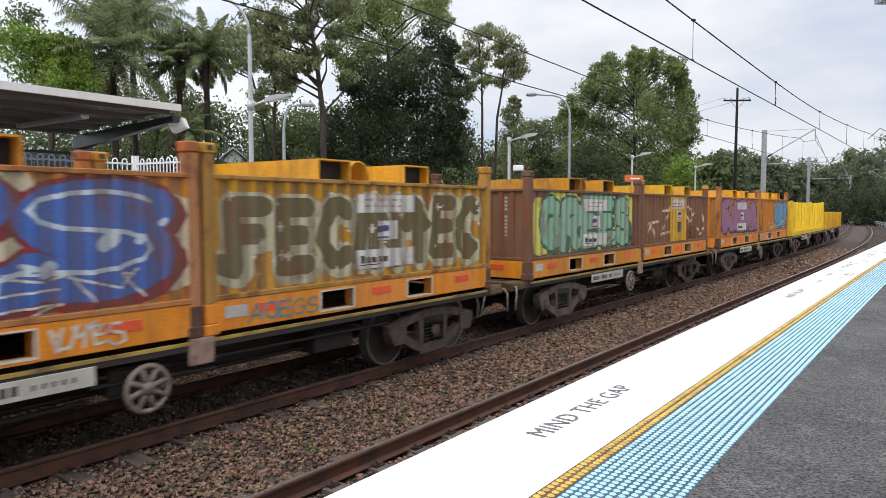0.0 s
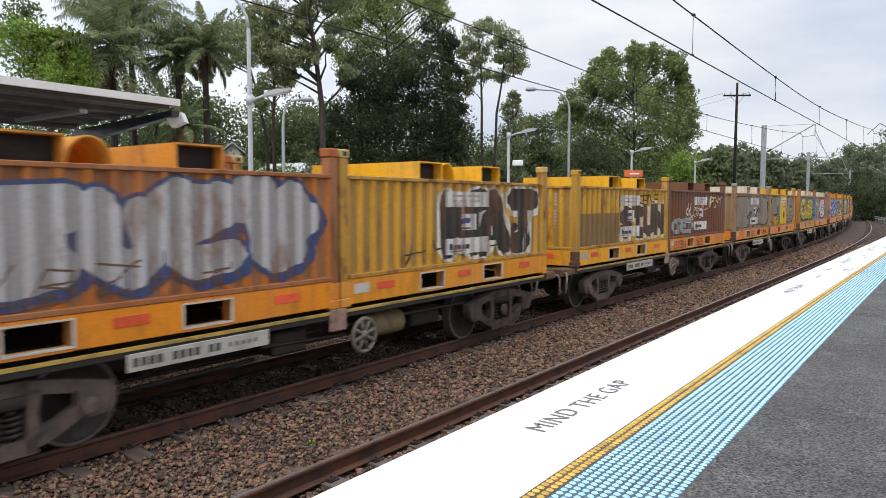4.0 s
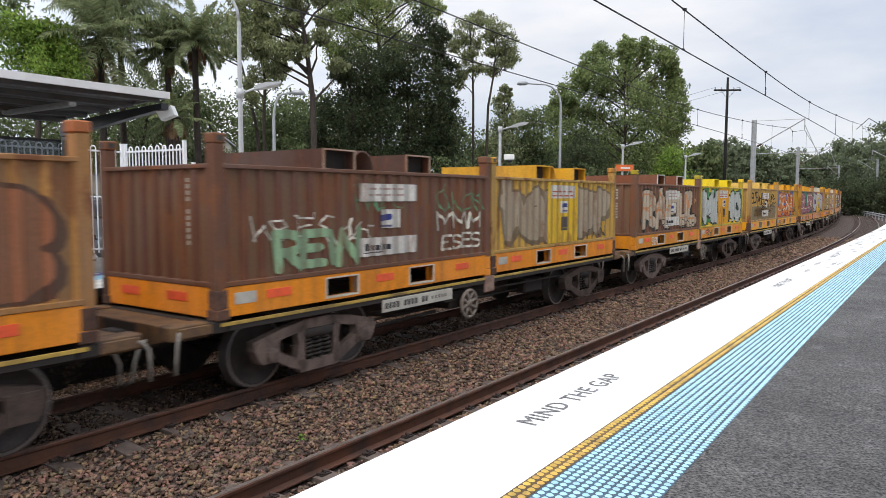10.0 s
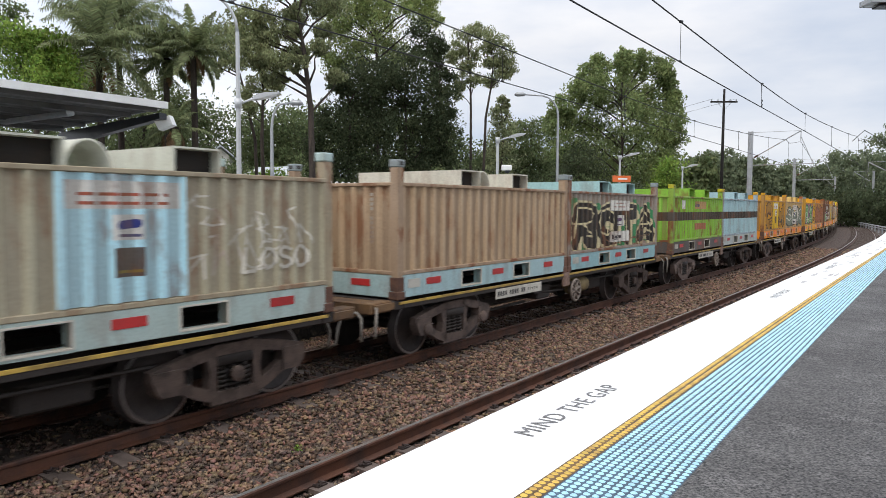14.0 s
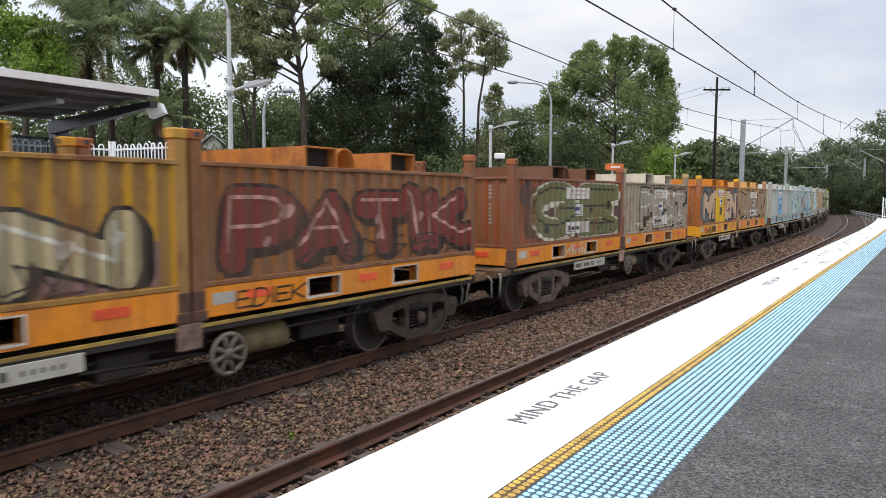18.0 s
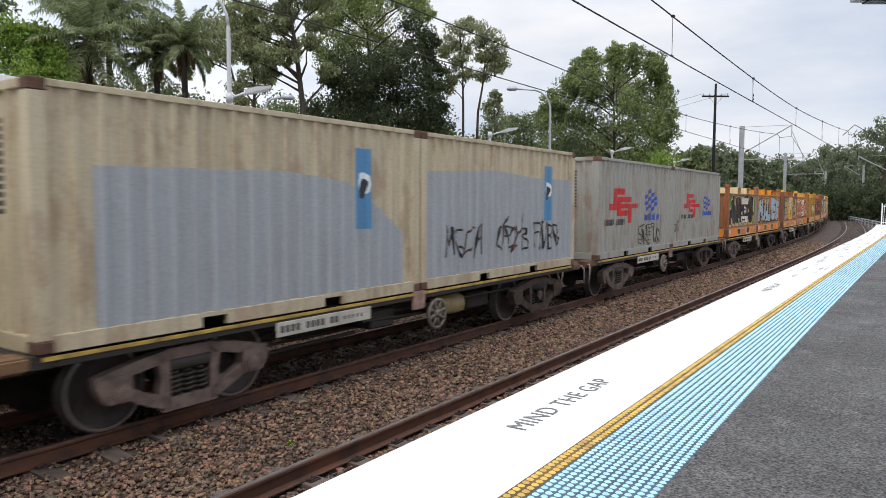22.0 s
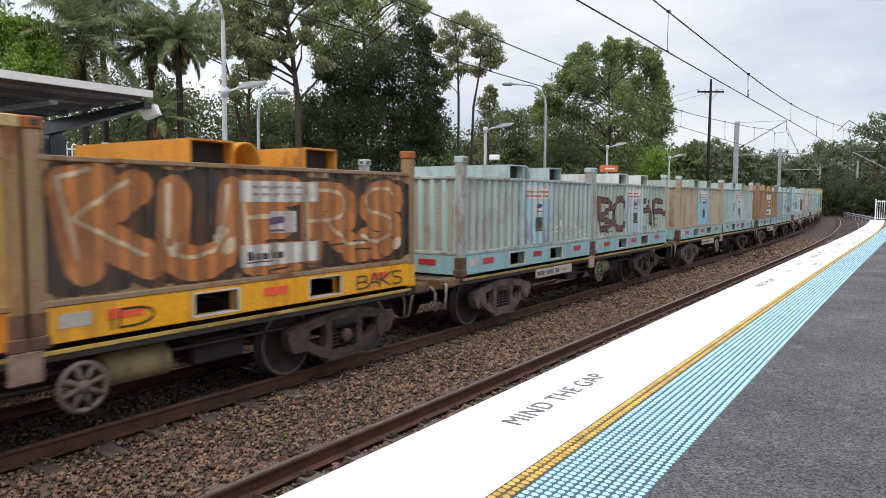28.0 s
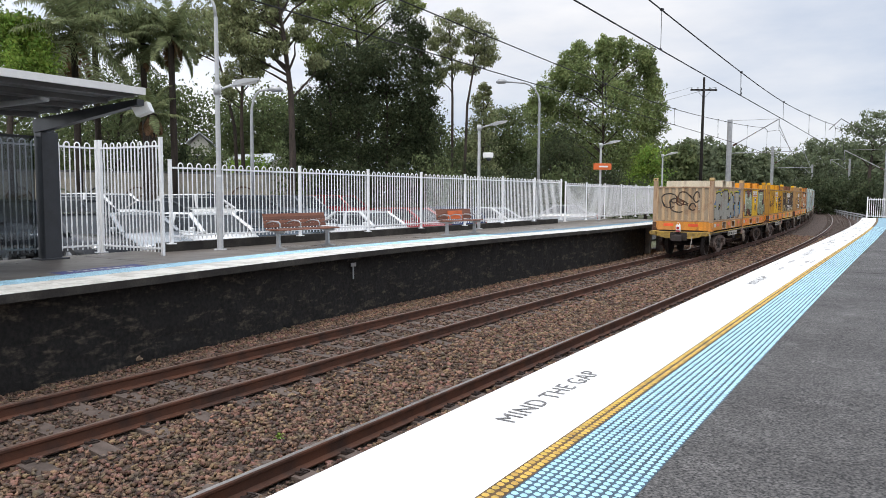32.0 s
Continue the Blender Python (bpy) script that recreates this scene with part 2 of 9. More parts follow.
M_GLASS = mat("dark_glass", (0.03, 0.035, 0.04), 0.25, spec=0.18, dirt=(0.05, 0.055, 0.06), amount=0.5, scale=1, fine=10, depth=0.05, rough_var=0.04)
M_RUBBER = mat("black_rubber", (0.018, 0.018, 0.018), 0.8, fine=40, depth=0.2)
M_ORANGE = mat("orange_sign", (0.75, 0.16, 0.04), 0.5, fine=30, depth=0.05)
M_BARK = mat("gum_bark", (0.058, 0.043, 0.033), 0.95, dirt=(0.028, 0.022, 0.018), amount=0.9, scale=2, squash=(3, 3, 0.5), fine=16, depth=0.3, bump=0.02, bump_scale=12)


# ---- mesh helpers ----
def mesh_ob(name, verts, faces, material, parent=None, label="", smooth=False):
    me = bpy.data.meshes.new(name)
    me.from_pydata([tuple(v) for v in verts], [], faces)
    if smooth:
        me.polygons.foreach_set("use_smooth", [True] * len(me.polygons))
    for m in (material if isinstance(material, (list, tuple)) else [material]):
        me.materials.append(m)
    ob = new(name, me)
    ob.parent = parent
    if label:
        ob["label"] = label
    return ob


class Build:
    """Collects boxes, tubes and polygons into one mesh."""

    def __init__(self):
        self.v, self.f, self.mi, self.m = [], [], [], 0

    def add(self, verts, faces):
        o = len(self.v)
        self.v += [tuple(p) for p in verts]
        self.f += [tuple(i + o for i in q) for q in faces]
        self.mi += [self.m] * len(faces)
        return self

    def box(self, x0, x1, y0, y1, z0, z1, bevel=0.0):
        b = min(bevel, (x1 - x0) / 2.2, (y1 - y0) / 2.2, (z1 - z0) / 2.2)
        if b <= 0:
            v = [(x, y, z) for x in (x0, x1) for y in (y0, y1) for z in (z0, z1)]
            return self.add(v, [(0, 1, 3, 2), (4, 6, 7, 5), (0, 4, 5, 1), (2, 3, 7, 6), (0, 2, 6, 4), (1, 5, 7, 3)])
        bm = bmesh.new()
        bmesh.ops.create_cube(bm, size=1)
        for p in bm.verts:
            p.co = ((x0 + x1) / 2 + p.co.x * (x1 - x0), (y0 + y1) / 2 + p.co.y * (y1 - y0), (z0 + z1) / 2 + p.co.z * (z1 - z0))
        bmesh.ops.bevel(bm, geom=bm.edges[:], offset=b, segments=1, affect="EDGES")
        bm.verts.index_update()
        self.add([tuple(p.co) for p in bm.verts], [[p.index for p in f.verts] for f in bm.faces])
        bm.free()
        return self

    def tube(self, pts, r, n=8, caps=True):
        """A tube along points; r: one radius or one a point."""
        pts = [Vector(p) for p in pts]
        rs = list(r) if isinstance(r, (list, tuple)) else [r] * len(pts)
        o, rings = len(self.v), []
        side = None
        for i, p in enumerate(pts):
            d = (pts[min(i + 1, len(pts) - 1)] - pts[max(i - 1, 0)]).normalized()
            if side is None:
                side = d.orthogonal().normalized()
            side = (side - d * side.dot(d)).normalized()
            up = d.cross(side)
            rings += [p + (side * math.cos(a) + up * math.sin(a)) * rs[i] for a in (2 * math.pi * k / n for k in range(n))]
        f = [(i * n + k, i * n + (k + 1) % n, (i + 1) * n + (k + 1) % n, (i + 1) * n + k) for i in range(len(pts) - 1) for k in range(n)]
        if caps:
            f += [tuple(range(n))[::-1], tuple(range((len(pts) - 1) * n, len(pts) * n))]
        return self.add(rings, f)

    def prism(self, poly, y0, y1, axis="y"):
        """A closed polygon of (a, z) pairs pushed from y0 to y1."""
        n = len(poly)
        def at3(a, b, y):
            return (a, y, b) if axis == "y" else ((y, a, b) if axis == "x" else (a, b, y))
        v = [at3(a, b, y) for y in (y0, y1) for a, b in poly]
        f = [(i, (i + 1) % n, n + (i + 1) % n, n + i) for i in range(n)] + [tuple(range(n))[::-1], tuple(range(n, 2 * n))]
        return self.add(v, f)

    def ob(self, name, material, parent=None, label="", smooth=False):
        o = mesh_ob(name, self.v, self.f, material, parent, label, smooth)
        if max(self.mi, default=0):
            o.data.polygons.foreach_set("material_index", self.mi)
        return o


def part(name, bm, material, parent, label="", smooth=False):
    """Links a Build or a bmesh as one mesh under a thing or a part."""
    if isinstance(bm, Build):
        return bm.ob(name, material, parent, label, smooth)
    me = bpy.data.meshes.new(name)
    bm.to_mesh(me)
    bm.free()
    me.materials.append(material)
    ob = new(name, me)
    ob.parent = parent
    if label:
        ob["label"] = label
    return ob


def thing(name, label, category, m=None, group="", kind=""):
    ob = new(name)
    ob.empty_display_size = 0.2
    if m is not None:
        ob.matrix_world = m
    return tagged(ob, label, category, group, kind)


def again(src, name, parent, m=None):
    """Another object on the same mesh."""
    o = new(name, src.data)
    o.parent = parent
    if m is not None:
        o.matrix_local = m
    for key in ("label",):
        if key in src:
            o[key] = src[key]
    return o


# ---- the line: one plan for both tracks and both platforms ----
BEND_S = [-60, -15, 10, 35, 60, 85, 110, 170, 560]
BEND_K = [0.0008, 0.0008, 0.0005, -0.0021, -0.0017, -0.0008, -0.0010, -0.0020, -0.0020]
LINE_S = np.arange(-60.0, 561.0, 1.0)
_k = np.interp(LINE_S, BEND_S, BEND_K)
_h = np.concatenate([[0], np.cumsum((_k[1:] + _k[:-1]) / 2)])
LINE_H = _h - _h[60] + 0.5829
_x = np.concatenate([[0], np.cumsum((np.sin(LINE_H[1:]) + np.sin(LINE_H[:-1])) / 2)])
_y = np.concatenate([[0], np.cumsum((np.cos(LINE_H[1:]) + np.cos(LINE_H[:-1])) / 2)])
LINE_X, LINE_Y = _x - _x[60] - 1.9736, _y - _y[60] + 11.6037


def at(s, lat, z):
    """A place s metres along the far track, lat metres to its right, z above its rails."""
    if s < -60:
        x0, y0, h = LINE_X[0] + (s + 60) * math.sin(LINE_H[0]), LINE_Y[0] + (s + 60) * math.cos(LINE_H[0]), LINE_H[0]
    else:
        x0, y0, h = (float(np.interp(s, LINE_S, a)) for a in (LINE_X, LINE_Y, LINE_H))
    return Vector((x0 + lat * math.cos(h), y0 - lat * math.sin(h), z))


def along(s, lat, z):
    """The pose there: y points along the line, x to its right."""
    h = float(np.interp(s, LINE_S, LINE_H))
    return Matrix.Translation(at(s, lat, z)) @ Matrix.Rotation(-h, 4, "Z")


def sweep(name, profile, s_list, material, parent=None, label="", closed=True, lat_of=None, smooth=False):
    """A profile of (lat, z) drawn along the line."""
    v, f, n = [], [], len(profile)
    for s in s_list:
        d = lat_of(s) if lat_of else 0.0
        v += [at(s, a + d, z) for a, z in profile]
    for i in range(len(s_list) - 1):
        for k in range(n if closed else n - 1):
            a, b = i * n + k, i * n + (k + 1) % n
            f.append((a, a + n, b + n, b))
    if closed:
        f += [tuple(range(n)), tuple(range((len(s_list) - 1) * n, len(s_list) * n))[::-1]]
    return mesh_ob(name, v, f, material, parent, label, smooth)


def steps(a, b, d):
    n = max(1, round((b - a) / d))
    return [a + (b - a) * i / n for i in range(n + 1)]
# ---- the train's paints ----
PITCH = 13.58        # from wagon to wagon
WAGONS = 37
M_FRAME = mat("brown_wagon_steel", (0.034, 0.025, 0.020), 0.75, 0.1, dirt=(0.035, 0.03, 0.027), amount=0.8, scale=4, fine=50, depth=0.3, bump=0.002, bump_scale=50, vary=0.15)
M_BOGIE = mat("dusty_cast_steel", (0.150, 0.105, 0.084), 0.85, 0.1, dirt=(0.06, 0.045, 0.04), amount=0.8, scale=5, fine=60, depth=0.25, bump=0.003, bump_scale=60, vary=0.2)
M_WHEEL = mat("worn_steel_wheel", (0.062, 0.050, 0.045), 0.65, 0.3, dirt=(0.03, 0.025, 0.024), amount=0.7, scale=4, fine=40, depth=0.2)
M_TREAD = mat("bright_wheel_rim", (0.35, 0.33, 0.32), 0.35, 0.8, fine=50, depth=0.1)
M_YLINE = mat("dirty_yellow_stripe", (0.48, 0.31, 0.06), 0.7, dirt=(0.13, 0.085, 0.04), amount=0.8, scale=5, squash=(1, 0.5, 1), fine=50, depth=0.2, vary=0.15)
M_HEAD = mat("rusty_yellow_headstock", (0.17, 0.092, 0.038), 0.75, dirt=(0.065, 0.04, 0.03), amount=0.8, scale=4, fine=50, depth=0.25, vary=0.25)
M_BOARD = mat("white_number_board", (0.52, 0.49, 0.42), 0.7, dirt=(0.33, 0.29, 0.24), amount=0.6, scale=4, fine=50, depth=0.12, vary=0.12)
M_INK = mat("black_marking", (0.05, 0.048, 0.045), 0.7, fine=50, depth=0.2)
M_RUST = mat("dark_rust", (0.13, 0.062, 0.038), 0.88, dirt=(0.065, 0.035, 0.028), amount=0.8, scale=7, fine=60, depth=0.3, vary=0.3)
M_PRIMER = mat("faded_primer", (0.34, 0.22, 0.17), 0.8, dirt=(0.13, 0.07, 0.045), amount=0.8, scale=7, fine=60, depth=0.2, vary=0.35)
M_RED = mat("red_reflector", (0.46, 0.030, 0.028), 0.4, dirt=(0.26, 0.03, 0.025), amount=0.5, scale=8, fine=50, depth=0.1, vary=0.15)
M_HAND = mat("grey_handwheel", (0.19, 0.155, 0.125), 0.65, 0.1, dirt=(0.12, 0.09, 0.07), amount=0.7, scale=8, fine=50, depth=0.15, vary=0.3)
M_TANK = mat("dusty_yellow_cylinder", (0.26, 0.19, 0.08), 0.7, dirt=(0.12, 0.09, 0.06), amount=0.8, scale=5, fine=50, depth=0.2, vary=0.3)
M_HOSE = mat("pale_rubber_hose", (0.30, 0.27, 0.23), 0.8, dirt=(0.1, 0.09, 0.08), amount=0.6, scale=9, fine=50, depth=0.2)


M_FLUO = mat("bright_orange_reflector", (0.85, 0.11, 0.035), 0.4, dirt=(0.55, 0.08, 0.035), amount=0.5, scale=8, fine=50, depth=0.1, vary=0.15)
M_TUNNEL_SHADE = mat("dark_tunnel_inside", (0.020, 0.016, 0.013), 0.9, dirt=(0.05, 0.032, 0.02), amount=0.6, scale=4, fine=40, depth=0.3)


def coat(name, base, worn=0.5, rusty=0.5, fade=0.4, dents=0.012):
    """Old paint on steel: faded fields, grime that has run down, rust that breaks through, shallow dents."""
    if name in MATS:
        return MATS[name]
    m = MATS[name] = bpy.data.materials.new(name)
    m.use_nodes = True
    n, l = m.node_tree.nodes, m.node_tree.links
    b = n["Principled BSDF"]
    co, info, add = n.new("ShaderNodeTexCoord"), n.new("ShaderNodeObjectInfo"), n.new("ShaderNodeVectorMath")
    add.operation = "MULTIPLY_ADD"
    l.new(info.outputs["Random"], add.inputs[0])
    add.inputs[1].default_value = (31.0, 47.0, 23.0)
    l.new(co.outputs["Object"], add.inputs[2])
    last = None
    pale = tuple(0.72 * v + 0.11 for v in base)
    grime = tuple(0.40 * v + 0.5 * r for v, r in zip(base, (0.15, 0.09, 0.05)))
    for squash, scale, detail, rough, lo, hi, most, colour in (
            ((1, 1, 0.7), 0.8, 3, 0.5, 0.42, 0.68, fade, pale), ((1, 1, 0.055), 6.5, 4, 0.55, 0.47, 0.72, 0.25 + 0.45 * worn, grime),
            ((1, 1, 0.5), 0.9, 5, 0.6, 0.48, 0.74, 0.55 * worn, grime), ((1, 1, 0.45), 2.3, 8, 0.68, 0.52, 0.61, min(1, 1.2 * rusty), (0.20, 0.075, 0.030))):
        mp, tx, mr, mx = n.new("ShaderNodeMapping"), n.new("ShaderNodeTexNoise"), n.new("ShaderNodeMapRange"), n.new("ShaderNodeMix")
        mp.inputs["Scale"].default_value = squash
        mp.inputs["Location"].default_value = (scale * 3.1, detail * 1.7, rough * 9)
        l.new(add.outputs[0], mp.inputs["Vector"])
        l.new(mp.outputs["Vector"], tx.inputs["Vector"])
        tx.inputs["Scale"].default_value, tx.inputs["Detail"].default_value, tx.inputs["Roughness"].default_value = scale, detail, rough
        mr.inputs["From Min"].default_value, mr.inputs["From Max"].default_value, mr.inputs["To Max"].default_value = lo, hi, most
        l.new(tx.outputs["Fac"], mr.inputs["Value"])
        mx.data_type = "RGBA"
        l.new(mr.outputs["Result"], mx.inputs[0])
        mx.inputs[7].default_value = (*colour, 1)
        if last is None:
            mx.inputs[6].default_value = (*base, 1)
        else:
            l.new(last, mx.inputs[6])
        last = mx.outputs[2]
    fine, val, hsv = n.new("ShaderNodeTexNoise"), n.new("ShaderNodeMapRange"), n.new("ShaderNodeHueSaturation")
    fine.inputs["Scale"].default_value, fine.inputs["Detail"].default_value = 34.0, 3
    l.new(add.outputs[0], fine.inputs["Vector"])
    val.inputs["From Min"].default_value, val.inputs["From Max"].default_value = 0.3, 0.7
    val.inputs["To Min"].default_value, val.inputs["To Max"].default_value = 0.88, 1.1
    l.new(fine.outputs["Fac"], val.inputs["Value"])
    l.new(val.outputs["Result"], hsv.inputs["Value"])
    l.new(last, hsv.inputs["Color"])
    l.new(hsv.outputs["Color"], b.inputs["Base Color"])
    b.inputs["Roughness"].default_value = 0.62
    b.inputs["Specular IOR Level"].default_value = 0.35
    wave, bn = n.new("ShaderNodeTexNoise"), n.new("ShaderNodeBump")
    wave.inputs["Scale"].default_value, wave.inputs["Detail"].default_value = 2.6, 4
    bn.inputs["Strength"].default_value, bn.inputs["Distance"].default_value = 1.0, dents
    l.new(add.outputs[0], wave.inputs["Vector"])
    l.new(wave.outputs["Fac"], bn.inputs["Height"])
    l.new(bn.outputs["Normal"], b.inputs["Normal"])
    return m


def paint(h, worn=0.55):
    """Weathered container paint."""
    b = lin(h)
    m = sum(b) / 3
    if b[0] > 1.8 * b[2] and b[0] > b[1]:            # the warm paints have kept their strength
        b = tuple(min(0.9, max(0.01, 1.10 * (m + 1.13 * (v - m)))) for v in b)
    elif b[2] > b[0]:                # the pale blues have chalked
        b = tuple(g * (m + 0.85 * (v - m)) for v, g in zip(b, (0.89, 0.95, 0.89)))
    return coat("container_paint_%s_%d" % (h, round(worn * 100)), b, worn, (0.25 + 0.7 * worn) * (0.4 if sum(b) > 1.0 else 1.0))


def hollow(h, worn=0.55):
    """The sunken folds of a wall: road film and rust over the paint, toned to bring out the ribs."""
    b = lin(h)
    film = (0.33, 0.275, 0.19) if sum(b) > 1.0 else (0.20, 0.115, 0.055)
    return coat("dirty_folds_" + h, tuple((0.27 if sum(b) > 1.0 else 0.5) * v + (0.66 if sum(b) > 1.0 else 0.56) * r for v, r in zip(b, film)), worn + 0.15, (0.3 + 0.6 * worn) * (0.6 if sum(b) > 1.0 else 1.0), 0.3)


def rusted(h):
    """Posts and rails, knocked and scraped down to rust."""
    b = lin(h)
    return coat("scraped_posts_" + h, tuple(0.74 * v + 0.26 * r for v, r in zip(b, (0.22, 0.10, 0.05))), 0.95, 0.92 * (0.5 if sum(b) > 1.0 else 1.0))


def spray(h):
    return coat("spray_" + h, lin(h), 0.42, 0.42, 0.35)


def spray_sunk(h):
    """Sprayed paint in the sunken folds: road film, and the ribs' shading put into the colour."""
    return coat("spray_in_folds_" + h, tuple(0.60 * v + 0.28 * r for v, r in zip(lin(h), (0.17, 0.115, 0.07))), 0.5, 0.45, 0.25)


def on(ob, material, second=None):
    """Puts materials on this object alone, not on the shared mesh."""
    for i, slot in enumerate(ob.material_slots):
        slot.link = "OBJECT"
        slot.material = second if i and second else material
    return ob
# ---- ground, tracks and platforms ----
NEAR = 3.94          # near track's middle, right of the far one
ZN, ZF = 1.0, 1.15   # heights of the near and far platform


def build_ground():
    n = 36
    v, f = [], []
    radii = [0, 40, 90, 160, 300, 700, 1500, 3500]
    for r in radii:
        for i in range(n):
            a = 2 * math.pi * i / n
            v.append((r * math.cos(a), r * math.sin(a), -0.62))
    for j in range(len(radii) - 1):
        for i in range(n):
            a, b = j * n + i, j * n + (i + 1) % n
            f.append((a, a + n, b + n, b) if j else (a, a + n, b + n))
    tagged(mesh_ob("ground", v, f, M_GROUND), "grassy ground that runs to the horizon", "ground", kind="structure")
    bed = [(-4.4, -0.50), (-2.9, -0.36), (-2.2, -0.30), (-1.3, -0.225), (-0.5, -0.215), (0.5, -0.215), (1.3, -0.22), (1.97, -0.25),
           (2.6, -0.225), (3.4, -0.215), (4.5, -0.215), (5.3, -0.24), (6.5, -0.45), (7.5, -0.61)]
    tagged(sweep("ballast_bed", bed, steps(-60, 20, 1.0) + steps(23, 300, 3) + steps(310, 560, 10), M_BED, closed=False), "brown crushed-stone track bed under two lines", "track bed", kind="structure")


RAIL = [(-0.073, -0.172), (0.073, -0.172), (0.073, -0.16), (0.012, -0.14), (0.010, -0.055), (0.034, -0.038), (0.035, -0.012), (0.028, -0.002),
        (-0.028, -0.002), (-0.035, -0.012), (-0.034, -0.038), (-0.010, -0.055), (-0.012, -0.14), (-0.073, -0.16)]


def build_track(name, mid, label, top=None):
    track = thing(name, label, "track", kind="structure")
    ss = steps(-60, 40, 2.0) + steps(43, 300, 3.0) + steps(310, 560, 10)
    for side in (-1, 1):
        o = mid + side * 0.7525
        rail = sweep("rail", [(a + o, z) for a, z in RAIL], ss, M_RAIL, track, "rust-brown steel rail")
        sweep("running_surface", [(o - 0.024, 0.0), (o + 0.024, 0.0), (o + 0.024, -0.002), (o - 0.024, -0.002)], ss, top or M_RAILTOP, rail, "worn bright railhead")
    b = Build()
    b.prism([(-1.25, -0.36), (1.25, -0.36), (1.25, -0.20), (0.95, -0.172), (0.55, -0.172), (0.3, -0.182), (-0.3, -0.182), (-0.55, -0.172), (-0.95, -0.172), (-1.25, -0.20)], -0.11, 0.11)
    c = Build()
    for side in (-1, 1):
        for e in (-1, 1):
            x = side * 0.7525 + e * 0.10
            c.tube([(x - 0.03, -0.05, -0.155), (x + 0.03, -0.05, -0.145), (x + 0.04, -0.01, -0.14), (x - 0.03, 0.02, -0.145), (x + 0.03, 0.06, -0.155)], 0.011, 5)
            c.box(x - 0.045, x + 0.045, -0.06, 0.07, -0.175, -0.158)
    sleeper = None
    rest_v, rest_f = [], []
    s, i = -24.0, 0
    while s < 200:
        m = along(s, mid, 0) @ Matrix.Rotation(random.uniform(-0.012, 0.012), 4, "Z")
        if s < 50:
            if sleeper is None:
                sleeper = part("sleeper", b, M_SLEEPER, track, "stained concrete sleeper")
                sleeper.matrix_local = m
                clips = part("rail_clips", c, M_CLIP, sleeper, "rusty spring rail clips")
            else:
                sl = again(sleeper, "sleeper", track, m)
                again(clips, "rail_clips", sl)
        else:
            o = len(rest_v)
            rest_v += [m @ Vector(p) for p in b.v]
            rest_f += [tuple(k + o for k in q) for q in b.f]
        s += 0.65
        i += 1
    tagged(mesh_ob("far_sleepers", rest_v, rest_f, M_SLEEPER, track), "row of concrete sleepers", kind="stuff")


